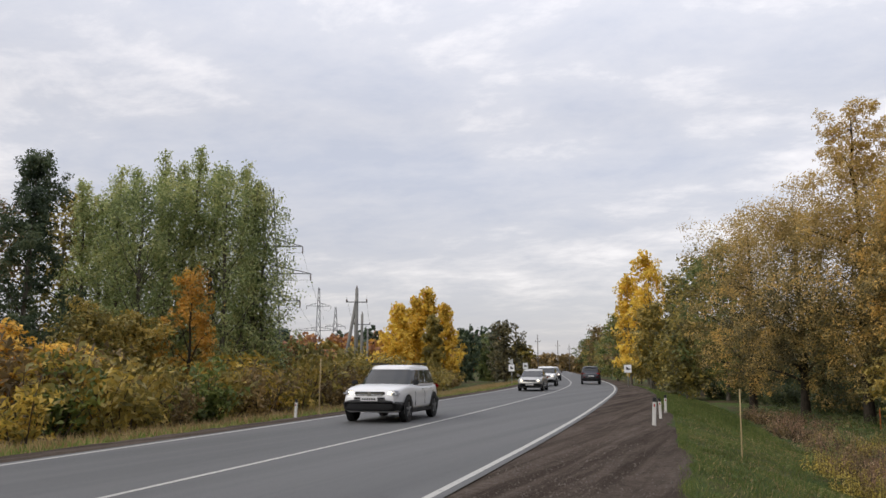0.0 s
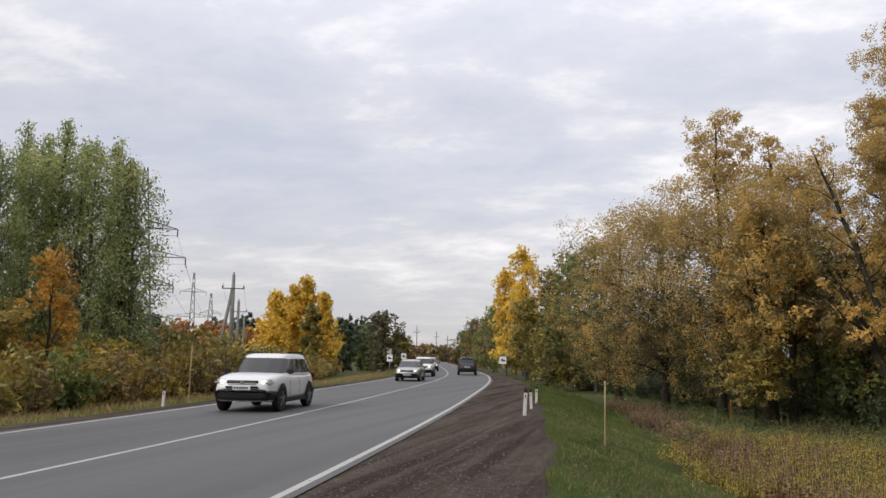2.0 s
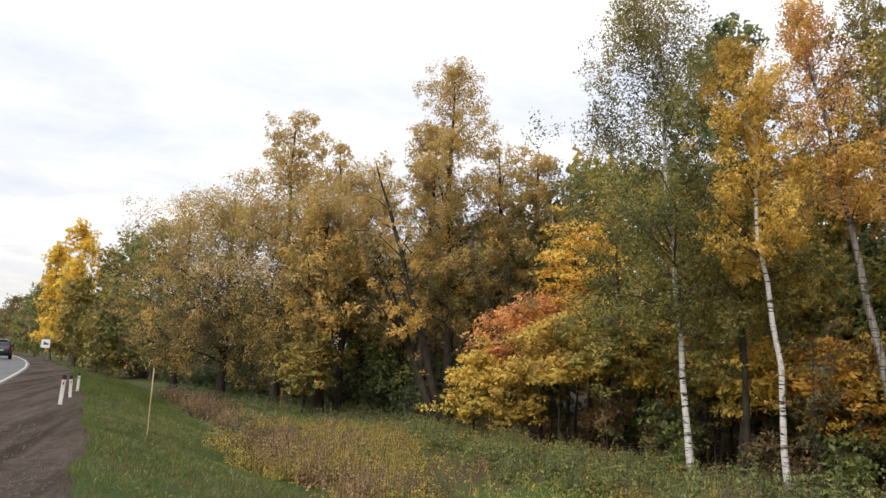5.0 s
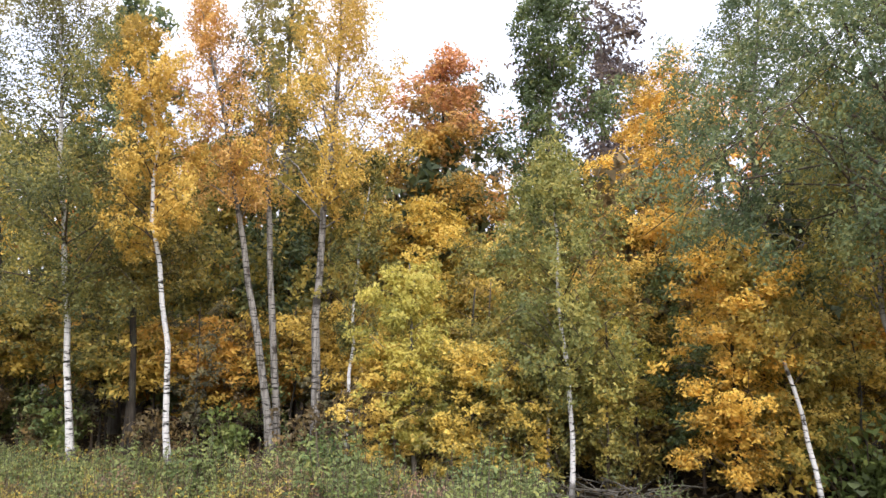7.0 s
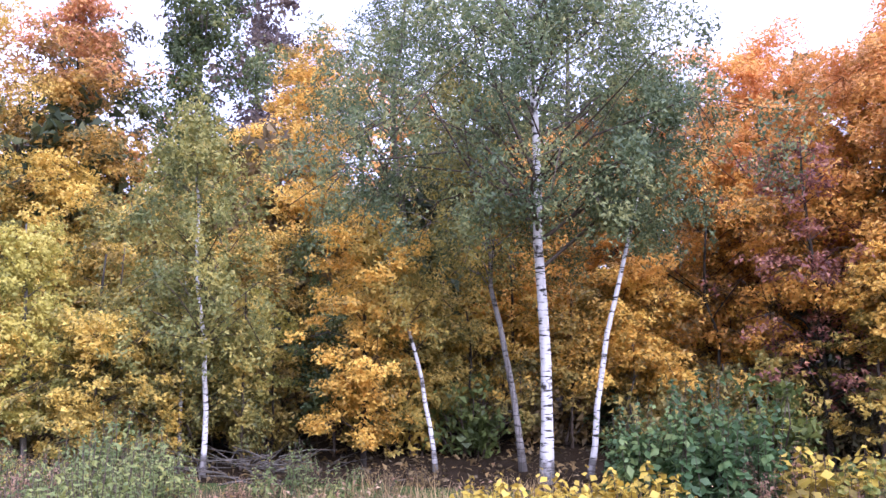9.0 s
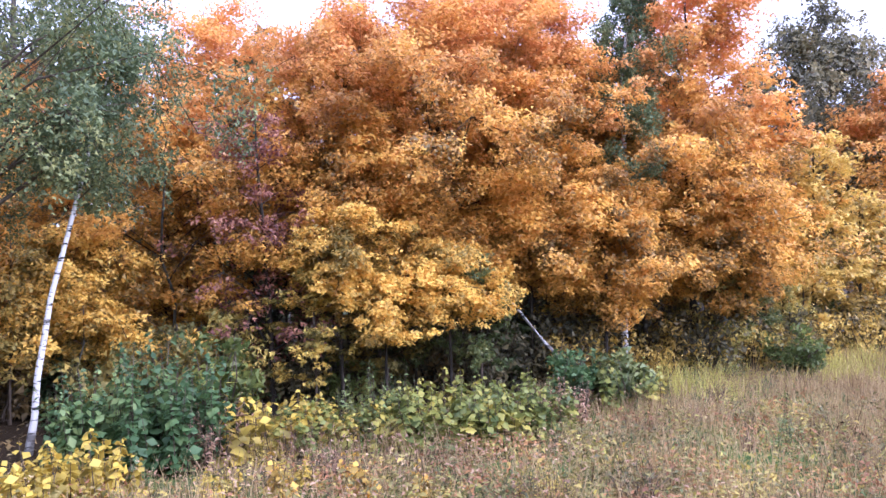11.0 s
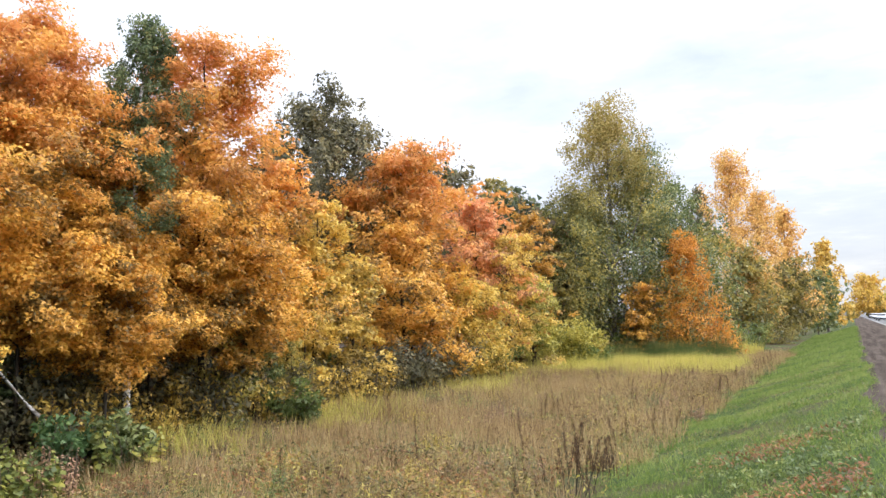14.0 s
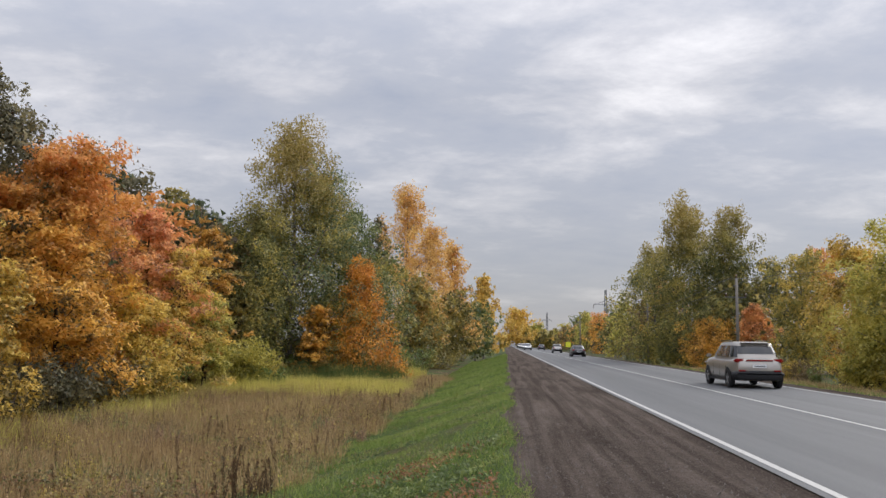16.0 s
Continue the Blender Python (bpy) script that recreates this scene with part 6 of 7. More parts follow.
fallen_log((*polar(124.0, 18.0), 1.0), (*polar(129.8, 16.8), -0.85), 0.048, BARK_BIRCH, "fallen_birch", "fallen white birch stem leaning at the wood's edge")
fallen_log((*polar(107.0, 13.9), -0.85), (*polar(109.2, 14.2), -0.72), 0.03, BARK_BIRCH_GREY, "fallen_branch", "pale fallen branch among the weeds")
BRUSH = random.Random(77)
brush = new("brush_pile")
brush.location = (*polar(69.5, 15.6), -1.2)
for i in range(90):
    cx, cy = BRUSH.gauss(0, 0.9), BRUSH.gauss(0, 0.7)
    a, l = BRUSH.uniform(0, 6.28), BRUSH.uniform(0.5, 1.5)
    z0 = BRUSH.uniform(0.02, 0.45) * max(0.1, 1 - (cx * cx + cy * cy) / 3)
    V, F = [], []
    tube(V, F, [(cx, cy, z0), (cx + math.cos(a) * l * 0.5, cy + math.sin(a) * l * 0.5, z0 + BRUSH.uniform(0, 0.15)), (cx + math.cos(a) * l, cy + math.sin(a) * l, z0 + BRUSH.uniform(-0.05, 0.25))], [0.014, 0.010, 0.004], 4)
    part("branch", mesh_of("branch", V, F, BARK_GREY, True), brush)
tagged(brush, "low pile of dead grey branches at the wood's edge", "brush pile")


def pole_stem(x, y, h, r, seed, mat):
    rng = np.random.default_rng(seed)
    V, F = [], []
    w = np.cumsum(rng.normal(0, 0.09, (7, 2)), 0)
    tube(V, F, [(w[i, 0], w[i, 1], h * i / 6 - 0.1) for i in range(7)], np.linspace(r, r * 0.4, 7), 6)
    for k in range(7):
        t = rng.uniform(0.25, 0.95)
        i = int(t * 6)
        a, l = rng.uniform(0, 6.28), rng.uniform(0.3, 0.9)
        p = np.array([w[i, 0], w[i, 1], h * i / 6 - 0.1])
        tube(V, F, [p, p + np.array([math.cos(a) * l, math.sin(a) * l, 0.5 * l])], [r * 0.3, 0.004], 4)
    ob = new("understorey_stem", mesh_of("understorey_stem", V, F, mat, True))
    ob.location = (x, y, float(ground_z(x, y)) - 0.03)
    return tagged(ob, "thin dark leafless stem in the shade of the wood", "tree", "thin stems")


STEMS = [pole_stem(*polar(36.5, 24.0), 7.5, 0.09, 1, BARK_DARK), pole_stem(*polar(60.0, 19.0), 4.5, 0.035, 2, BARK_TWIG), pole_stem(*polar(100.0, 18.0), 5.0, 0.05, 3, BARK_DARK)]
for i in range(120):
    az = PR.uniform(12, 150)
    d = float(np.interp(az, [12, 20, 33, 50, 66, 90, 110, 125, 140, 150], [42, 36, 25, 22, 17.5, 17, 17.5, 18.5, 22, 33])) + PR.uniform(0, 6)
    x, y = polar(az, d)
    copy_thing(STEMS[i % 3], Matrix.Translation((x, y, float(ground_z(x, y)) - 0.03)) @ Matrix.Rotation(PR.uniform(0, 6.28), 4, "Z") @ Matrix.Rotation(PR.gauss(0, 0.07), 4, "X") @ Matrix.Scale(PR.uniform(0.6, 1.1) if az < 48 else PR.uniform(0.35, 0.62), 4))

# ---- far woods on the rise beyond the power line ----


def far_woods(name, label, az0, az1, d0, d1, el0, el1, count, mats_mat, size, seed):
    rng = np.random.default_rng(seed)
    out = []
    for i in range(count):
        az, d = rng.uniform(az0, az1), rng.uniform(d0, d1)
        x, y = polar(az, d)
        zt = 1.6 + d * math.tan(radians(rng.uniform(el0, el1)))
        n = 90
        o = rng.normal(size=(n, 3))
        o /= np.linalg.norm(o, axis=1, keepdims=True)
        p = np.array([x, y, zt - 4.5]) + o * np.array([3.2, 3.2, 4.5]) * (rng.random(n) ** 0.4)[:, None]
        out.append(leaf_quads(p, o + rng.normal(size=(n, 3)) * 0.5, 1.3 * size * rng.uniform(0.6, 1.3, n), rng, 0.42))
    return tagged(new(name, quads(name, np.concatenate(out), mats_mat)), label, "far woods", kind="stuff")


for i, (m, e0, e1) in enumerate(((L_OLIVE, 1.0, 2.2), (L_REDBROWN, 1.4, 2.6), (L_AMBER, 1.0, 2.2), (L_CONIFER, 2.2, 3.0), (L_REDBROWN, 0.8, 1.6))):
    far_woods("far_woods", "distant autumn wood on a low rise", -40, -18.5, 240, 330, e0, e1, (70, 90, 80, 20, 60)[i], m, 1.5, 900 + i)
far_woods("far_woods", "distant trees at the end of the road", -17, -11.5, 330, 420, 0.3, 1.0, 40, L_BROWN, 1.7, 910)
far_woods("far_woods", "distant trees at the end of the road", 177.5, 192, 330, 430, 0.5, 1.2, 60, L_OLIVE, 1.7, 911)

# ---- road furniture ----
WHITE = plain("white_post_paint", (0.72, 0.71, 0.68), 0.55, vary=0.35)
BLACK = plain("black_paint", (0.02, 0.02, 0.022), 0.5)
STEEL = plain("galvanised_steel", (0.42, 0.43, 0.44), 0.5, 0.7)
DARKSTEEL = plain("weathered_steel", (0.16, 0.16, 0.165), 0.6, 0.5)
CONCRETE = plain("pole_concrete", (0.24, 0.235, 0.22), 0.9, vary=0.4, scale=2.0)
WOODPOLE = plain("grey_timber", (0.20, 0.18, 0.155), 0.9, vary=0.5, scale=3.0)
PORCELAIN = plain("insulator_porcelain", (0.10, 0.06, 0.045), 0.25)
SIGNWHITE = plain("sign_white", (0.75, 0.76, 0.78), 0.4, vary=0.08)
SIGNYELLOW = plain("sign_yellow", (0.72, 0.72, 0.05), 0.4, vary=0.05)
REFLECT = plain("red_reflector", (0.35, 0.02, 0.015), 0.25)
STAKE = plain("bare_wood_stake", (0.45, 0.34, 0.18), 0.85, vary=0.3)
ORANGE = plain("orange_paint", (0.6, 0.14, 0.03), 0.6, vary=0.2)


def box(bm, sx, sy, sz, m=Matrix(), bevel=0.0):
    r = bmesh.ops.create_cube(bm, size=1.0, matrix=m @ Matrix.Diagonal((sx, sy, sz, 1)))
    if bevel:
        es = list({e for v in r["verts"] for e in v.link_edges})
        bmesh.ops.bevel(bm, geom=es, offset=bevel, segments=2, affect="EDGES")


def bm_part(name, bm, mat, parent=None, label="", smooth=False):
    me = bpy.data.meshes.new(name)
    bm.to_mesh(me)
    bm.free()
    me.materials.append(mat)
    if smooth:
        me.polygons.foreach_set("use_smooth", [True] * len(me.polygons))
    ob = new(name, me)
    if parent:
        ob.parent = parent
    if label:
        ob["label"] = label
    return ob


def box_part(name, sx, sy, sz, loc, mat, parent, label="", bevel=0.0, rot=(0, 0, 0)):
    bm = bmesh.new()
    box(bm, sx, sy, sz, pose(*loc, *rot), bevel)
    return bm_part(name, bm, mat, parent, label)


def cyl_part(name, r1, r2, h, loc, mat, parent, label="", rot=(0, 0, 0), seg=14):
    bm = bmesh.new()
    bmesh.ops.create_cone(bm, cap_ends=True, segments=seg, radius1=r1, radius2=r2, depth=h, matrix=pose(*loc, *rot))
    return bm_part(name, bm, mat, parent, label, seg > 8)


def delineator():
    top = new("delineator_post")
    box_part("post", 0.13, 0.09, 0.86, (0, 0, 0.40), WHITE, top, bevel=0.012)
    box_part("cap", 0.134, 0.094, 0.16, (0, 0, 0.83 + 0.065), BLACK, top, "black slanted top band", bevel=0.012)
    box_part("reflector", 0.05, 0.012, 0.09, (0, -0.052, 0.70), REFLECT, top, "red reflector")
    return tagged(top, "white roadside post with a black top band", "roadside post", "roadside posts")


POST = delineator()
post_places = [(-3.52, 24.4, 0.06), (-3.76, 27.7, -0.03), (-4.0, 30.9, 0.02), (-14.75, 23.0, 0.03), (-15.45, 27.8, -0.02), (-15.95, 32.1, 0.0), (-17.4, 39.5, 0.02)]
for i, (x, y, tilt) in enumerate(post_places):
    z = float(ground_z(x, y)) if i > 2 else -0.05
    m = Matrix.Translation((x, y, z - 0.02)) @ Matrix.Rotation(tilt, 4, "Y") @ Matrix.Scale(0.82, 4)
    if i == 0:
        POST.matrix_basis = m
    else:
        copy_thing(POST, m)


def stake(x, y, h, mat, label, z=None):
    V, F = [], []
    tube(V, F, [(0, 0, -0.1), (0.01, 0, h * 0.5), (0.02, 0.01, h)], [0.02, 0.018, 0.016], 6)
    ob = new("stake", mesh_of("stake", V, F, mat, True))
    ob.location = (x, y, float(ground_z(x, y)) if z is None else z)
    return tagged(ob, label, "stake")


stake(-1.0, 20.4, 1.45, STAKE, "thin bare wooden stake on the verge", -0.35)
stake(*polar(5.5, 41.0), 1.0, ORANGE, "short orange marker stake at the wood's edge")
stake(-15.2, 25.2, 2.0, STAKE, "thin bare stake beside the far posts")


def road_sign(x, y, yaw, size, height, symbol, tri=False, plate=SIGNWHITE, label=""):
    top = new("road_sign")
    top.matrix_basis = Matrix.Translation((x, y, float(ground_z(x, y)) - 0.02)) @ Matrix.Rotation(radians(yaw), 4, "Z")
    cyl_part("pole", 0.032, 0.032, height, (0, 0.04, height / 2), STEEL, top)
    box_part("panel", size, 0.012, size, (0, 0, height - size / 2), plate, top, bevel=0.004)
    box_part("frame", size + 0.02, 0.008, size + 0.02, (0, 0.012, height - size / 2), DARKSTEEL, top)
    if symbol:
        box_part("symbol", size * 0.55, 0.006, size * 0.18, (0.03, -0.010, height - size * 0.55), BLACK, top, "black pictogram bar")
        box_part("symbol", size * 0.25, 0.006, size * 0.16, (-0.06, -0.010, height - size * 0.38), BLACK, top, "black pictogram bar", rot=(0, 25, 0))
    if tri:
        bm = bmesh.new()
        bmesh.ops.create_cone(bm, cap_ends=True, segments=3, radius1=0.4, radius2=0.4, depth=0.012, matrix=pose(0, 0, height + 0.24, 90, 0, 0) @ pose(0, 0, 0, 0, 0, 90))
        bm_part("triangle_panel", bm, STEEL, top, "grey back of a triangular plate")
    return tagged(top, label, "road sign")


road_sign(-12.1, 71.0, -8, 0.66, 1.95, True, label="square white sign with a black pictogram on a steel pole")
road_sign(-23.6, 74.0, -16, 0.66, 2.0, True, True, label="square white sign under a triangular plate")
road_sign(-31.2, 104.0, -16, 0.8, 2.3, True, label="white sign with a dark pictogram far along the road")
road_sign(-13.6, -178.0, 178, 1.1, 2.3, False, plate=SIGNYELLOW, label="large yellow-green warning board far along the road")
road_sign(2.0, -150.0, 182, 1.4, 2.6, False, plate=STEEL, label="grey back of a road sign far along the road")


def utility_pole(x, y, h, yaw, strut=False, arm=2.1, mat=CONCRETE, label="concrete power pole with a steel cross-arm and insulators"):
    top = new("utility_pole")
    top.matrix_basis = Matrix.Translation((x, y, float(ground_z(x, y)) - 0.05)) @ Matrix.Rotation(radians(yaw), 4, "Z")
    cyl_part("mast", 0.25 if mat is CONCRETE else 0.12, 0.16 if mat is CONCRETE else 0.09, h, (0, 0, h / 2), mat, top)
    box_part("cross_arm", arm, 0.09, 0.09, (0, -0.14, h - 1.35), DARKSTEEL, top)
    for sx in (-arm / 2 + 0.06, arm / 2 - 0.06):
        cyl_part("insulator", 0.075, 0.05, 0.26, (sx, -0.14, h - 1.18), PORCELAIN, top)
    cyl_part("insulator", 0.075, 0.05, 0.28, (0, 0, h + 0.14), PORCELAIN, top)
    box_part("bracket", 0.34, 0.12, 0.10, (0, -0.05, h - 0.55), DARKSTEEL, top)
    if strut:
        cyl_part("strut", 0.21, 0.14, h * 0.94, (-0.75, 0, h * 0.42), mat, top, rot=(0, 9, 0))
    return tagged(top, label, "power pole", "power poles")


utility_pole(*polar(-28.7, 80), 9.6, 28, True)
utility_pole(*polar(-28.3, 104), 8.6, 28)
utility_pole(*polar(-27.9, 150), 8.6, 28)
utility_pole(*polar(195.6, 60), 6.9, 15, mat=WOODPOLE, arm=1.6, label="grey power pole with a short cross-arm")
utility_pole(*polar(189.8, 90), 7.0, 15, mat=WOODPOLE, arm=1.6, label="grey power pole with a short cross-arm")
utility_pole(*polar(185.2, 170), 8.0, 15, mat=WOODPOLE, arm=1.6, label="grey power pole with a short cross-arm")
for az, d in ((-15.8, 190), (-14.4, 230), (-13.6, 270)):
    utility_pole(*polar(az, d), 9.0, 15, mat=WOODPOLE, arm=1.2, label="grey power pole far along the road")


def pylon(x, y, h, yaw, arms, width=2.6):
    """A lattice tower: four legs with cross bracing, and arms at the heights given."""
    top = new("lattice_pylon")
    top.matrix_basis = Matrix.Translation((x, y, float(ground_z(x, y)) - 0.1)) @ Matrix.Rotation(radians(yaw), 4, "Z")
    half = lambda z: width * (1 - z / h) * 0.85 + 0.25
    for sx, sy in ((1, 1), (1, -1), (-1, 1), (-1, -1)):
        V, F = [], []
        tube(V, F, [(sx * half(z), sy * half(z), z) for z in np.linspace(0, h, 8)], [0.09] * 8, 5)
        part("leg", mesh_of("leg", V, F, DARKSTEEL), top)
    zs = np.linspace(0, h, 11)
    for sx, sy, tx, ty in ((1, 1, -1, 1), (1, -1, -1, -1), (1, 1, 1, -1), (-1, 1, -1, -1)):
        V, F = [], []
        for a, b in zip(zs[:-1], zs[1:]):
            tube(V, F, [(sx * half(a), sy * half(a), a), (tx * half(b), ty * half(b), b)], [0.05, 0.05], 4)
            tube(V, F, [(tx * half(a), ty * half(a), a), (sx * half(b), sy * half(b), b)], [0.05, 0.05], 4)
        part("bracing", mesh_of("bracing", V, F, DARKSTEEL), top)["kind"] = "stuff"
    for z, l in arms:
        for s in (1, -1):
            V, F = [], []
            for o in (-0.35, 0.35):
                tube(V, F, [(s * 0.4, o, z), (s * l, 0, z + 0.05)], [0.08, 0.06], 4)
                tube(V, F, [(s * 0.4, o, z + 1.3), (s * l, 0, z + 0.1)], [0.07, 0.05], 4)
            for f in (0.3, 0.55, 0.8):
                tube(V, F, [(s * l * f, 0.3 * (1 - f), z), (s * l * f, 0.3 * (1 - f), z + 1.3 * (1 - f))], [0.05, 0.05], 4)
            part("cross_arm", mesh_of("cross_arm", V, F, DARKSTEEL), top)
            V, F = [], []
            tube(V, F, [(s * l, 0, z), (s * l, 0, z - 1.1)], [0.10, 0.10], 6)
            part("insulator", mesh_of("insulator", V, F, PORCELAIN), top)
    return tagged(top, "tall grey lattice pylon of a power line", "pylon", "pylons")


P1 = polar(-34.9, 130)
pylon(*P1, 30.5, 35, ((21.0, 5.2), (16.6, 6.6), (12.2, 5.0)))
P2 = polar(-31.4, 300)
pylon(*P2, 31.0, 35, ((24.0, 4.5), (15.0, 8.0)), 1.2)
pylon(*polar(-30.2, 330), 26.0, 35, ((18.0, 4.0),), 1.8)
pylon(*polar(187.0, 300), 22.0, 10, ((16.5, 4.6),), 0.7)
pylon(*polar(182.9, 520), 22.0, 10, ((17.0, 3.0),), 0.7)


def wire(a, b, sag, r, label="thin power line wire"):
    V, F = [], []
    a, b = np.array(a, float), np.array(b, float)
    tube(V, F, [a + (b - a) * t - np.array([0, 0, 4 * sag * t * (1 - t)]) for t in np.linspace(0, 1, 17)], [r] * 17, 4)
    return tagged(new("wire", mesh_of("wire", V, F, DARKSTEEL)), label, "wire", "wires")


ax = np.array([math.cos(radians(35)), math.sin(radians(35))])
for (z1, l1), (z2, l2) in (((19.9, 5.2), (22.9, 4.5)), ((15.5, 6.6), (13.9, 8.0)), ((11.1, 5.0), (13.9, 8.0))):
    for s in (1, -1):
        wire((P1[0] + s * ax[0] * l1, P1[1] + s * ax[1] * l1, z1), (P2[0] + s * ax[0] * l2, P2[1] + s * ax[1] * l2, z2), 4.0, 0.022)
        wire((P1[0] + s * ax[0] * l1, P1[1] + s * ax[1] * l1, z1), (P1[0] + s * ax[0] * l1 - 90, P1[1] + s * ax[1] * l1 - 125, z1 + 3), 4.0, 0.022)
q1, q2 = polar(-28.7, 80), polar(-28.3, 104)
for sx in (-1.0, 1.0):
    wire((q1[0] + sx * 0.88, q1[1] + sx * 0.47, 8.6), (q2[0] + sx * 0.88, q2[1] + sx * 0.47, 7.4), 0.6, 0.012)
q3, q4 = polar(195.6, 60), polar(189.8, 90)
for sx in (-0.75, 0.75):
    wire((q3[0] + sx, q3[1], 6.3), (q4[0] + sx, q4[1], 5.7), 0.5, 0.011)
    wire((q3[0] + sx, q3[1], 6.3), (q3[0] + sx - 6, q3[1] + 45, 6.3), 0.7, 0.011)

# ---- cars ----
GLASS = plain("tinted_glass", (0.012, 0.014, 0.015), 0.06, spec=0.6, vary=0.0)
TYRE = plain("tyre_rubber", (0.018, 0.018, 0.018), 0.85)
RIM = plain("alloy_rim", (0.35, 0.35, 0.36), 0.35, 0.8)
CLAD = plain("black_plastic", (0.016, 0.016, 0.017), 0.6)
PLATE = plain("plate_white", (0.7, 0.7, 0.7), 0.5)
CHROME = plain("chrome", (0.6, 0.6, 0.6), 0.2, 0.9)
LENS = plain("lamp_lens", (0.55, 0.56, 0.58), 0.12)
TAIL = plain("tail_lamp_red", (0.25, 0.01, 0.012), 0.15)
glow = Nodes("headlamp_glow")
glow.bsdf.inputs["Emission Color"].default_value = (1.0, 0.85, 0.62, 1)
glow.bsdf.inputs["Emission Strength"].default_value = 3.0
LAMP = glow.done((0.8, 0.8, 0.75), 0.2)


def paint(name, color, metal=0.0):
    k = Nodes(name)
    c = k.mix(k.span(k.noise(1.5, 4.0), 0.4, 0.7, 0.0, 0.15), color, tuple(v * 0.7 for v in color))
    k.bsdf.inputs["Coat Weight"].default_value = 0.6
    return k.done(c, 0.35, metal, 0.5)


def loft(stations):
    """A closed hull from half sections: each a list of (y, z) from the bottom's middle to the top's middle, at x."""
    bm = bmesh.new()
    rings = []
    for x, half in stations:
        ring = [bm.verts.new((x, y, z)) for y, z in half] + [bm.verts.new((x, -y, z)) for y, z in reversed(half[1:-1])]
        rings.append(ring)
    n = len(rings[0])
    for a, b in zip(rings[:-1], rings[1:]):
        for i in range(n):
            j = (i + 1) % n
            bm.faces.new((a[i], a[j], b[j], b[i]))
    bm.faces.new(list(reversed(rings[0])))
    bm.faces.new(rings[-1])
    bmesh.ops.recalc_face_normals(bm, faces=bm.faces)
    return bm


def pane(name, corners, mat, parent, off=0.008, label=""):
    """A thin slab through four corners, set proud along its normal."""
    c = [Vector(v) for v in corners]
    n = (c[1] - c[0]).cross(c[3] - c[0]).normalized()
    bm = bmesh.new()
    a = [bm.verts.new(v + n * off) for v in c]
    b = [bm.verts.new(v - n * 0.01) for v in c]
    bm.faces.new(a)
    bm.faces.new(list(reversed(b)))
    for i in range(4):
        j = (i + 1) % 4
        bm.faces.new((a[j], a[i], b[i], b[j]))
    bmesh.ops.recalc_face_normals(bm, faces=bm.faces)
    return bm_part(name, bm, mat, parent, label)


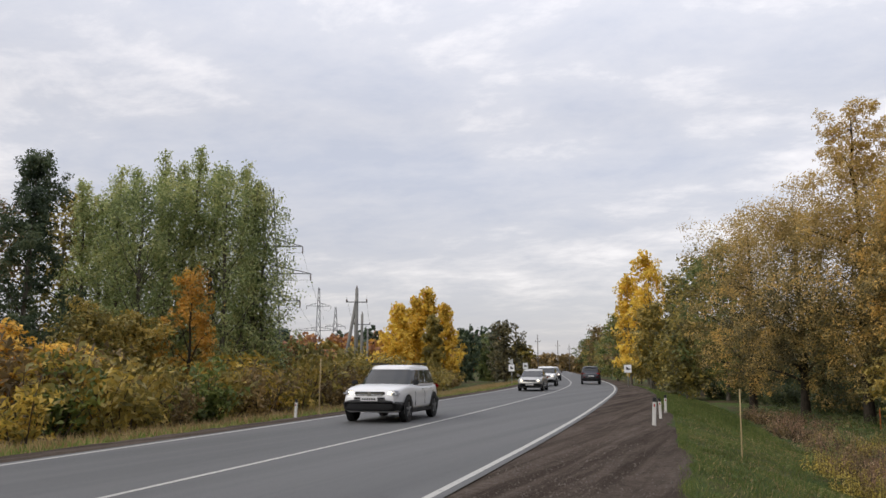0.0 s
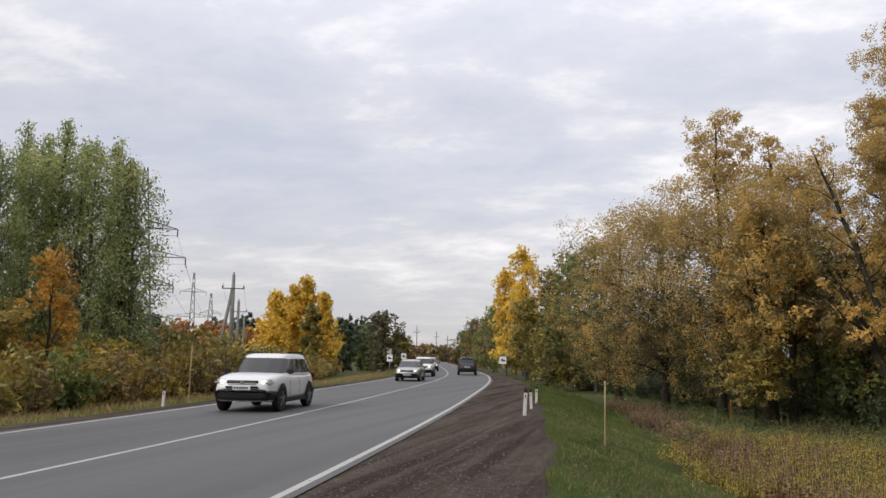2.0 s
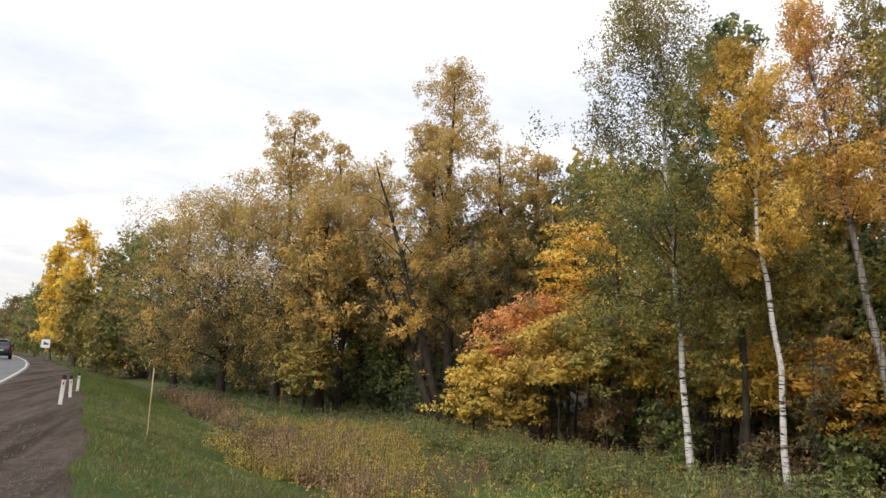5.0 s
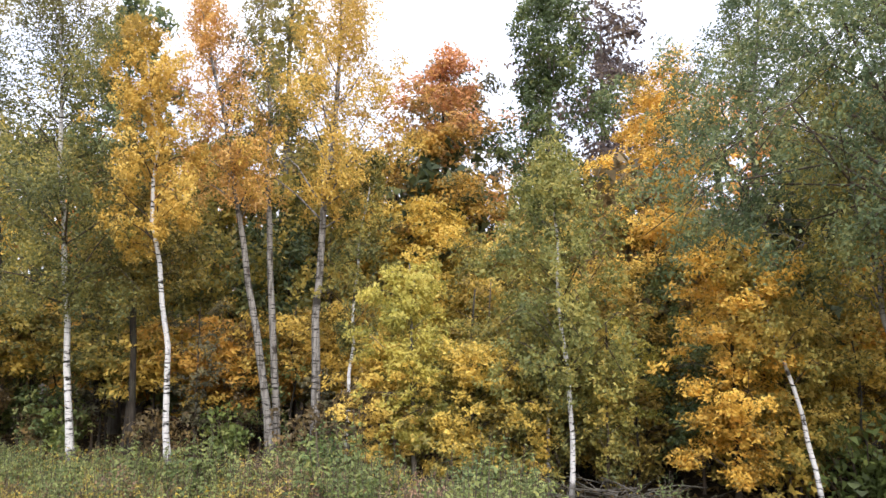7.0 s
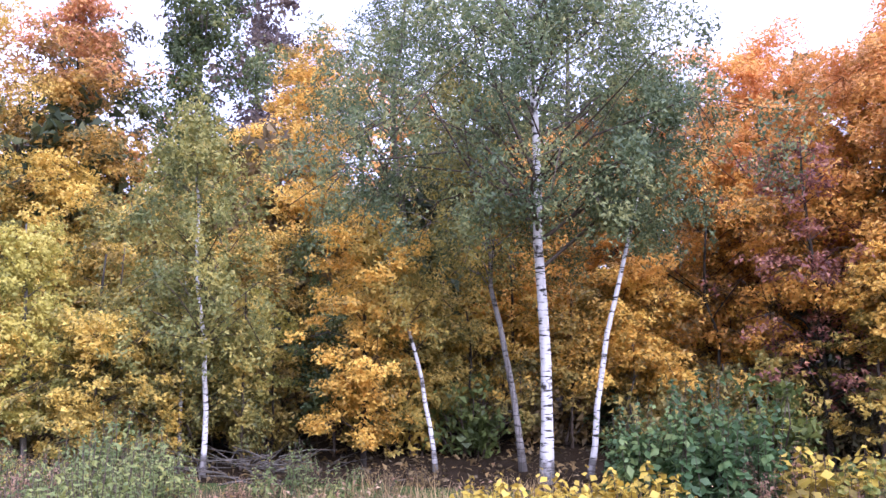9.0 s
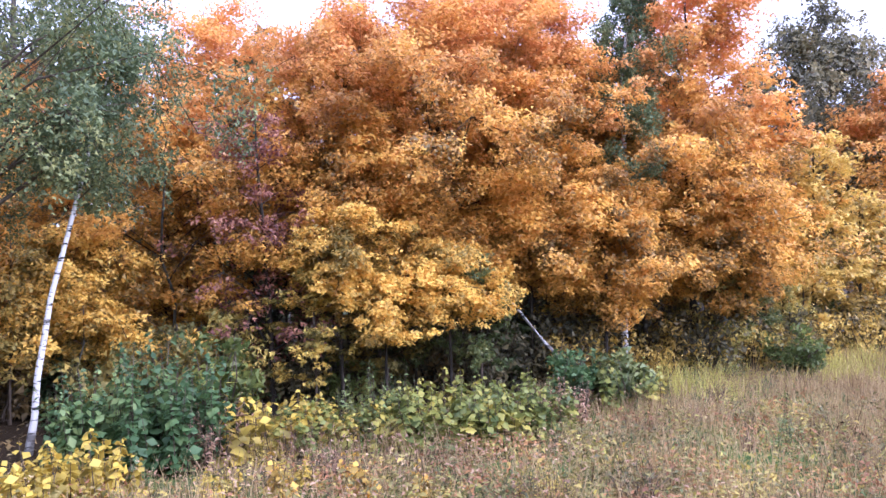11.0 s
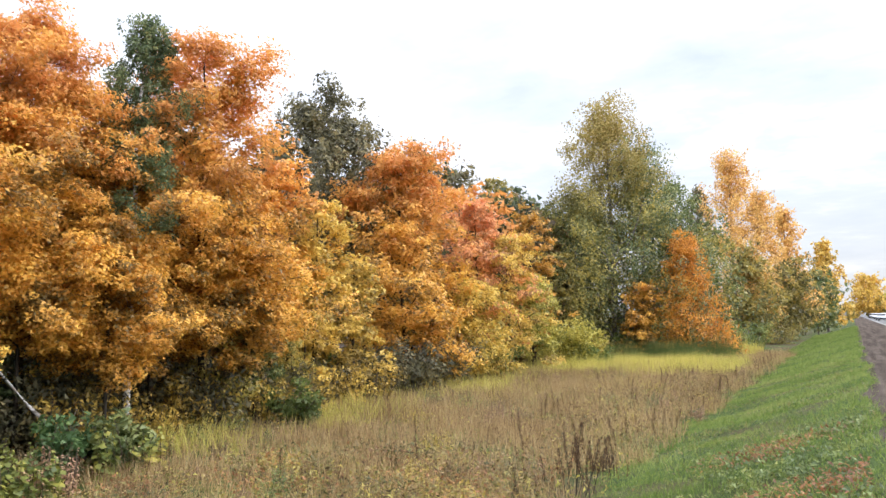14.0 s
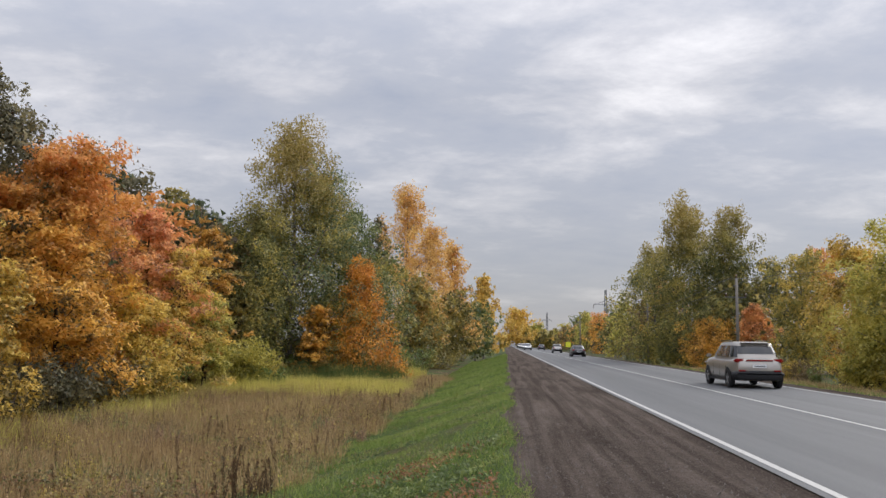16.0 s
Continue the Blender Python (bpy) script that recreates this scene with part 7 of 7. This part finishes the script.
def car(x, y, heading, body_mat, label, suv=True, rails=False, clad=False, lights=False, size=(4.35, 1.82, 1.66)):
    """heading: degrees of its nose, anticlockwise from +x."""
    L, W, H = size
    w = W / 2
    top = new("car")
    top.matrix_basis = Matrix.Translation((x, y, 0.004)) @ Matrix.Rotation(radians(heading), 4, "Z")
    zb, belt, hood = (0.32 if suv else 0.24), H * (0.64 if suv else 0.65), H * (0.635 if suv else 0.62)
    nose, tail = L / 2, -L / 2

    def half(wd, z0, z1):
        return [(0, z0), (wd * 0.80, z0), (wd * 0.95, z0 + 0.05), (wd, z0 + 0.20), (wd * 1.0, z0 + (z1 - z0) * 0.66), (wd * 0.975, z1 - 0.07), (wd * 0.90, z1 - 0.012), (wd * 0.6, z1 + 0.012), (0, z1 + 0.02)]
    # lower body: a smooth hull of sections along its length
    deck = H * 0.67
    keys = ([(-1.0, belt - 0.16), (-0.985, belt - 0.06), (-0.93, belt), (0.0, belt - 0.01), (0.44, hood + 0.03), (0.62, hood + 0.01), (0.80, hood - 0.04), (0.91, hood - 0.10), (0.965, hood - 0.18), (1.0, hood - 0.30)] if suv else
            [(-1.0, deck - 0.20), (-0.98, deck - 0.07), (-0.92, deck), (-0.66, deck + 0.01), (-0.5, belt), (0.0, belt - 0.02), (0.42, hood + 0.03), (0.62, hood), (0.80, hood - 0.06), (0.91, hood - 0.13), (0.965, hood - 0.20), (1.0, hood - 0.30)])
    kx, kz = zip(*keys)
    fine_s = np.linspace(-1, 1, 401)
    smooth_z = np.convolve(np.pad(np.interp(fine_s, kx, kz), 8, "edge"), np.ones(17) / 17, "valid")
    st = []
    for sx in (-1.0, -0.995, -0.98, -0.95, -0.9, -0.8, -0.7, -0.55, -0.4, -0.2, 0.0, 0.2, 0.35, 0.45, 0.55, 0.65, 0.75, 0.84, 0.9, 0.94, 0.97, 0.99, 1.0):
        wd = w * (1 - 0.035 * sx * sx - 0.15 * abs(sx) ** 9)
        end = max(0.0, (abs(sx) - 0.9) / 0.1)
        z0, z1 = zb + 0.14 * end ** 2 - 0.03 * (1 - end), float(np.interp(sx, fine_s, smooth_z))
        h = z1 - z0
        st.append((sx * L / 2, [(0, z0), (wd * 0.82, z0), (wd * 0.94, z0 + 0.07 * h), (wd * 0.985, z0 + 0.22 * h), (wd, z0 + 0.45 * h), (wd * 0.995, z0 + 0.66 * h), (wd * 0.972, z0 + 0.84 * h), (wd * 0.93, z0 + 0.94 * h), (wd * 0.82, z0 + 0.99 * h), (wd * 0.5, z1 + 0.012), (0, z1 + 0.018)]))
    bm_part("body", loft(st), body_mat, top, smooth=True)
    # cabin: rounded rings that taper to the roof
    xa, xb = nose - (1.02 if suv else 1.0), nose - (1.80 if suv else 1.95)
    xd, xc = (tail + 0.07, tail + 0.52) if suv else (tail + 0.52, tail + 1.35)
    wbt, wr, zr, ex = w * 0.94, w * (0.79 if suv else 0.75), H - 0.085, 4.6

    def shell_at(th, f, off=0.0, s=1.0, rise=0.0):
        xf, xr = xa + (xb - xa) * f, xd + (xc - xd) * f ** 1.15
        cx, ax, wd = (xf + xr) / 2, (xf - xr) / 2, wbt + (wr - wbt) * f ** 1.2
        c, q = math.cos(th), math.sin(th)
        return (cx + (ax * s + off) * math.copysign(abs(c) ** (2 / ex), c), (wd * s + off) * math.copysign(abs(q) ** (2 / ex), q), belt - 0.04 + (zr - belt + 0.04) * f + rise)
    bm = bmesh.new()
    rings = []
    for f, s in ((0.0, 1.0), (0.25, 1.0), (0.5, 1.0), (0.75, 1.0), (0.92, 1.0), (1.0, 0.985), (1.0, 0.95), (1.0, 0.88), (1.0, 0.74), (1.0, 0.5), (1.0, 0.2)):
        rise = 0.0 if f < 1 else 0.085 * (1 - s ** 5) ** 0.55
        rings.append([bm.verts.new(shell_at(2 * math.pi * (k + 0.5) / 56, f, 0.0, s, rise)) for k in range(56)])
    for a, b in zip(rings[:-1], rings[1:]):
        for i in range(56):
            j = (i + 1) % 56
            bm.faces.new((a[i], a[j], b[j], b[i]))
    bm.faces.new(rings[-1])
    bmesh.ops.recalc_face_normals(bm, faces=bm.faces)
    bm_part("cabin", bm, body_mat, top, smooth=True)

    def glazing(name, th0, th1, f0, f1, mat, slope=0.0):
        """A pane that follows the cabin's curve, a little proud of it."""
        bm = bmesh.new()
        nu, nv = 9, 4
        layer = [[[bm.verts.new(shell_at(th0 + (th1 - th0) * i / nu, f0 + (f1 - f0) * k / nv, off)) for i in range(nu + 1)] for k in range(nv + 1)] for off in (0.012, -0.012)]
        for lay in layer:
            for k in range(nv):
                for i in range(nu):
                    bm.faces.new((lay[k][i], lay[k][i + 1], lay[k + 1][i + 1], lay[k + 1][i]))
        o, q = layer
        rim = [(0, i) for i in range(nu)] + [(k, nu) for k in range(nv)] + [(nv, i) for i in range(nu, 0, -1)] + [(k, 0) for k in range(nv, 0, -1)]
        for a, b in zip(rim, rim[1:] + rim[:1]):
            bm.faces.new((o[a[0]][a[1]], o[b[0]][b[1]], q[b[0]][b[1]], q[a[0]][a[1]]))
        bmesh.ops.recalc_face_normals(bm, faces=bm.faces)
        return bm_part(name, bm, mat, top, smooth=False)

    def theta(k):
        """Angle on the ring at a share k of its half length, from -1 (rear) to 1 (front)."""
        return math.acos(math.copysign(abs(k) ** (ex / 2), k))
    for s in (1, -1):
        for k0, k1 in (((-0.90, -0.62), (-0.57, -0.03), (0.02, 0.86)) if suv else ((-0.74, -0.03), (0.02, 0.84))):
            glazing("side_window", s * theta(k0), s * theta(k1), 0.13, 0.86, GLASS)
    tw = math.asin(0.86 ** (ex / 2))
    glazing("windscreen", -tw, tw, 0.06, 0.90, GLASS)
    tw = math.asin(0.80 ** (ex / 2))
    glazing("rear_window", math.pi - tw, math.pi + tw, 0.34 if suv else 0.16, 0.84, GLASS)
    if suv:
        box_part("spoiler", 0.20, wr * 1.45, 0.03, (xc - 0.03, 0, H - 0.062), body_mat, top, bevel=0.014)
    # wheels
    r = 0.36 if suv else 0.315
    for wx in (nose - 0.84, tail + 0.80):
        for s in (1, -1):
            hub = new("wheel")
            hub.parent = top
            hub.location = (wx, s * (w - 0.095), r)
            bm = bmesh.new()
            prof = [(0.62 * r, -0.10), (0.90 * r, -0.11), (r, -0.07), (r, 0.07), (0.90 * r, 0.11), (0.62 * r, 0.10)]
            seg = 24
            vs = [[bm.verts.new((q * math.cos(2 * math.pi * k / seg), o, q * math.sin(2 * math.pi * k / seg))) for q, o in prof] for k in range(seg)]
            for k in range(seg):
                for i in range(len(prof)):
                    j = (i + 1) % len(prof)
                    bm.faces.new((vs[k][i], vs[k][j], vs[(k + 1) % seg][j], vs[(k + 1) % seg][i]))
            bmesh.ops.recalc_face_normals(bm, faces=bm.faces)
            bm_part("tyre", bm, TYRE, hub, smooth=True)
            bm = bmesh.new()
            bmesh.ops.create_cone(bm, cap_ends=True, segments=20, radius1=0.17 * r, radius2=0.17 * r, depth=0.05, matrix=pose(0, s * 0.105, 0, 90))
            for k in range(5):
                box(bm, 0.13 * r, 0.03, 0.56 * r, pose(0, s * 0.10, 0, 0, 72 * k, 0) @ pose(0, 0, 0.34 * r))
            bm_part("rim", bm, RIM, hub)
            bm = bmesh.new()
            bmesh.ops.create_cone(bm, cap_ends=True, segments=24, radius1=0.62 * r, radius2=0.62 * r, depth=0.08, matrix=pose(0, s * 0.055, 0, 90))
            bm_part("brake_disc", bm, CLAD, hub)
            bm = bmesh.new()
            arc = [(math.cos(a), math.sin(a)) for a in np.linspace(-0.25, math.pi + 0.25, 15)]
            inner = [[bm.verts.new((wx + (r + 0.015) * c, s * (w - 0.008 + o), r + (r + 0.015) * q)) for o in (-0.12, 0.016)] for c, q in arc]
            outer = [bm.verts.new((wx + (r + 0.085) * c, s * (w + 0.002), max(0.24, r + (r + 0.085) * q))) for c, q in arc]
            for k in range(len(arc) - 1):
                bm.faces.new((inner[k][0], inner[k + 1][0], inner[k + 1][1], inner[k][1]))
                bm.faces.new((inner[k][1], inner[k + 1][1], outer[k + 1], outer[k]))
            bm_part("wheel_arch", bm, CLAD if suv else body_mat, top)
            # a dark disc stands in for the shaded hollow of the wheel arch
            bm = bmesh.new()
            bmesh.ops.create_cone(bm, cap_ends=True, segments=24, radius1=r + 0.02, radius2=r + 0.02, depth=0.10, matrix=pose(wx, s * (w - 0.045), r + 0.01, 90))
            bm_part("arch_shadow_disc", bm, CLAD, top)
    # front
    zf = hood - 0.34
    box_part("grille", 0.06, W * 0.50, 0.15, (nose - 0.035, 0, zf + 0.10), CLAD, top, bevel=0.015)
    for k in range(2):
        box_part("grille_bar", 0.03, W * 0.46, 0.018, (nose + 0.002, 0, zf + 0.07 + 0.06 * k), CHROME, top)
    zt1 = zb + (0.33 if clad else 0.15)
    bm_part("front_bumper", loft([(nose - 0.46, half(w * 0.99, zb - 0.02, zt1)), (nose - 0.20, half(w * 0.965, zb, zt1)), (nose - 0.06, half(w * 0.915, zb + 0.02, zt1)), (nose + 0.012, half(w * 0.845, zb + 0.05, zt1 - 0.01)), (nose + 0.03, half(w * 0.74, zb + 0.08, zt1 - 0.03))]), CLAD, top, smooth=True)
    if clad:
        box_part("bumper_middle", 0.14, W * 0.56, 0.14, (nose - 0.035, 0, zb + 0.38), CLAD, top, bevel=0.04)
    box_part("emblem", 0.02, 0.12, 0.11, (nose + 0.006, 0, zf + 0.11), CHROME, top, bevel=0.008)
    for s in (1, -1):
        box_part("headlight", 0.30, 0.38, 0.18, (nose - 0.17, s * W * 0.37, zf + 0.12), LENS, top, bevel=0.07, rot=(0, 0, -s * 26))
        if lights:
            cyl_part("bulb", 0.07, 0.06, 0.04, (nose - 0.05, s * W * 0.335, zf + 0.12), LAMP, top, "lit warm headlamp", rot=(0, 90, 0))
        box_part("mirror", 0.12, 0.20, 0.14, (xa - 0.30, s * (w + 0.07), belt + 0.07), body_mat if not clad else CLAD, top, bevel=0.035)
        box_part("sill", L * 0.46, 0.06, 0.12, (-0.02, s * (w - 0.015), zb - 0.01), CLAD, top, bevel=0.02)
        for hx in (-0.15, -1.05):
            box_part("door_handle", 0.18, 0.03, 0.035, (hx, s * (w + 0.004), belt - 0.13), body_mat, top, bevel=0.01)
        for hx in (0.62, -0.35, -1.28):
            box_part("door_seam", 0.010, 0.010, 0.40, (hx, s * (w - 0.006), zb + 0.34), CLAD, top)
        box_part("tail_light", 0.24, 0.40, 0.14 if suv else 0.17, (tail + 0.115, s * W * 0.365, belt - 0.09), TAIL, top, bevel=0.045, rot=(0, 0, s * 22))
        if suv:
            box_part("rear_reflector", 0.05, 0.26, 0.05, (tail - 0.015, s * W * 0.33, zb + 0.36), TAIL, top, bevel=0.01)
        if rails:
            box_part("roof_rail", L * 0.36, 0.045, 0.05, (-0.55, s * wr * 0.92, H + 0.03), CLAD if clad else CHROME, top, bevel=0.015)
    for nx, sg in ((nose + 0.04, 1), (tail - 0.015, -1)):
        zz = (zb + 0.36 if clad else zb + 0.20) if sg > 0 else belt - 0.30
        box_part("number_plate", 0.015, 0.52, 0.115, (nx, 0, zz), PLATE, top, "white plate with plain dark bars", bevel=0.004)
        for k in range(6):
            box_part("plate_mark", 0.006, 0.045, 0.055, (nx + sg * 0.009, -0.19 + 0.072 * k, zz), CLAD, top)
    zt2 = zb + (0.34 if suv else 0.20)
    bm_part("rear_bumper", loft([(tail - 0.03, half(w * 0.82, zb + 0.06, zt2 - 0.04)), (tail - 0.005, half(w * 0.90, zb + 0.02, zt2)), (tail + 0.10, half(w * 0.965, zb, zt2)), (tail + 0.36, half(w * 0.995, zb - 0.02, zt2))]), CLAD if suv else body_mat, top, smooth=True)
    if suv and not clad:
        box_part("tail_strip", 0.03, W * 0.50, 0.05, (tail - 0.005, 0, belt - 0.08), TAIL, top, "red strip between the tail lamps")
    return tagged(top, label, "car", "cars on the road")


PWHITE, PSILVER, PDARK, PGREY, PBLACK = paint("car_paint_white", (0.72, 0.72, 0.72)), paint("car_paint_silver", (0.42, 0.41, 0.39), 0.6), paint("car_paint_dark", (0.02, 0.022, 0.03)), paint("car_paint_warm_grey", (0.33, 0.305, 0.27), 0.5), paint("car_paint_black", (0.015, 0.012, 0.014))


def lane(y, k):
    """x of the middle of the near (0) or far (1) lane."""
    return float(edge_x(y)) - LANE * (0.5 + k)


def along(y):
    """Heading of the road towards -y at y, in degrees."""
    s = float(np.interp(y, BEND_Y, BEND_S))
    return math.degrees(math.atan2(-1.0, s))


car(lane(23.2, 1) + 0.25, 23.2, along(23.2), PWHITE, "white off-road car with black bumpers and lit headlamps", rails=True, clad=True, lights=True)
car(lane(54.5, 1) + 0.2, 54.5, along(54.5), PSILVER, "silver sedan with lit headlamps", suv=False, lights=True, size=(4.4, 1.7, 1.46))
car(lane(68, 1), 68, along(68), PWHITE, "white crossover with lit headlamps", lights=True, size=(4.5, 1.82, 1.65))
car(lane(96, 1), 96, along(96), PDARK, "dark car far along the road", suv=False, lights=True, size=(4.4, 1.7, 1.48))
car(lane(120, 1), 120, along(120), PWHITE, "white car far along the road", lights=True)
car(lane(77, 0), 77, along(77) + 180, PDARK, "dark off-road car driving away round the bend", clad=True, rails=True)
car(lane(-35, 1) - 0.3, -34.4, -90, PGREY, "silver-grey crossover with red tail lamps and roof rails", rails=True, size=(4.7, 1.98, 1.80))
car(lane(-107, 1), -107, -90, PBLACK, "black sedan with red tail lamps", suv=False, size=(4.8, 1.82, 1.48))
car(lane(-150, 1), -150, -90, PSILVER, "silver hatchback far along the road", size=(4.2, 1.75, 1.58))
car(lane(-215, 1), -215, -90, PDARK, "dark car far along the road", suv=False, size=(4.4, 1.75, 1.5))
for yy in (-205, -225, -250, -280, -320):
    car(lane(yy, 0), yy, 90, PWHITE, "white oncoming car far along the road", lights=True)
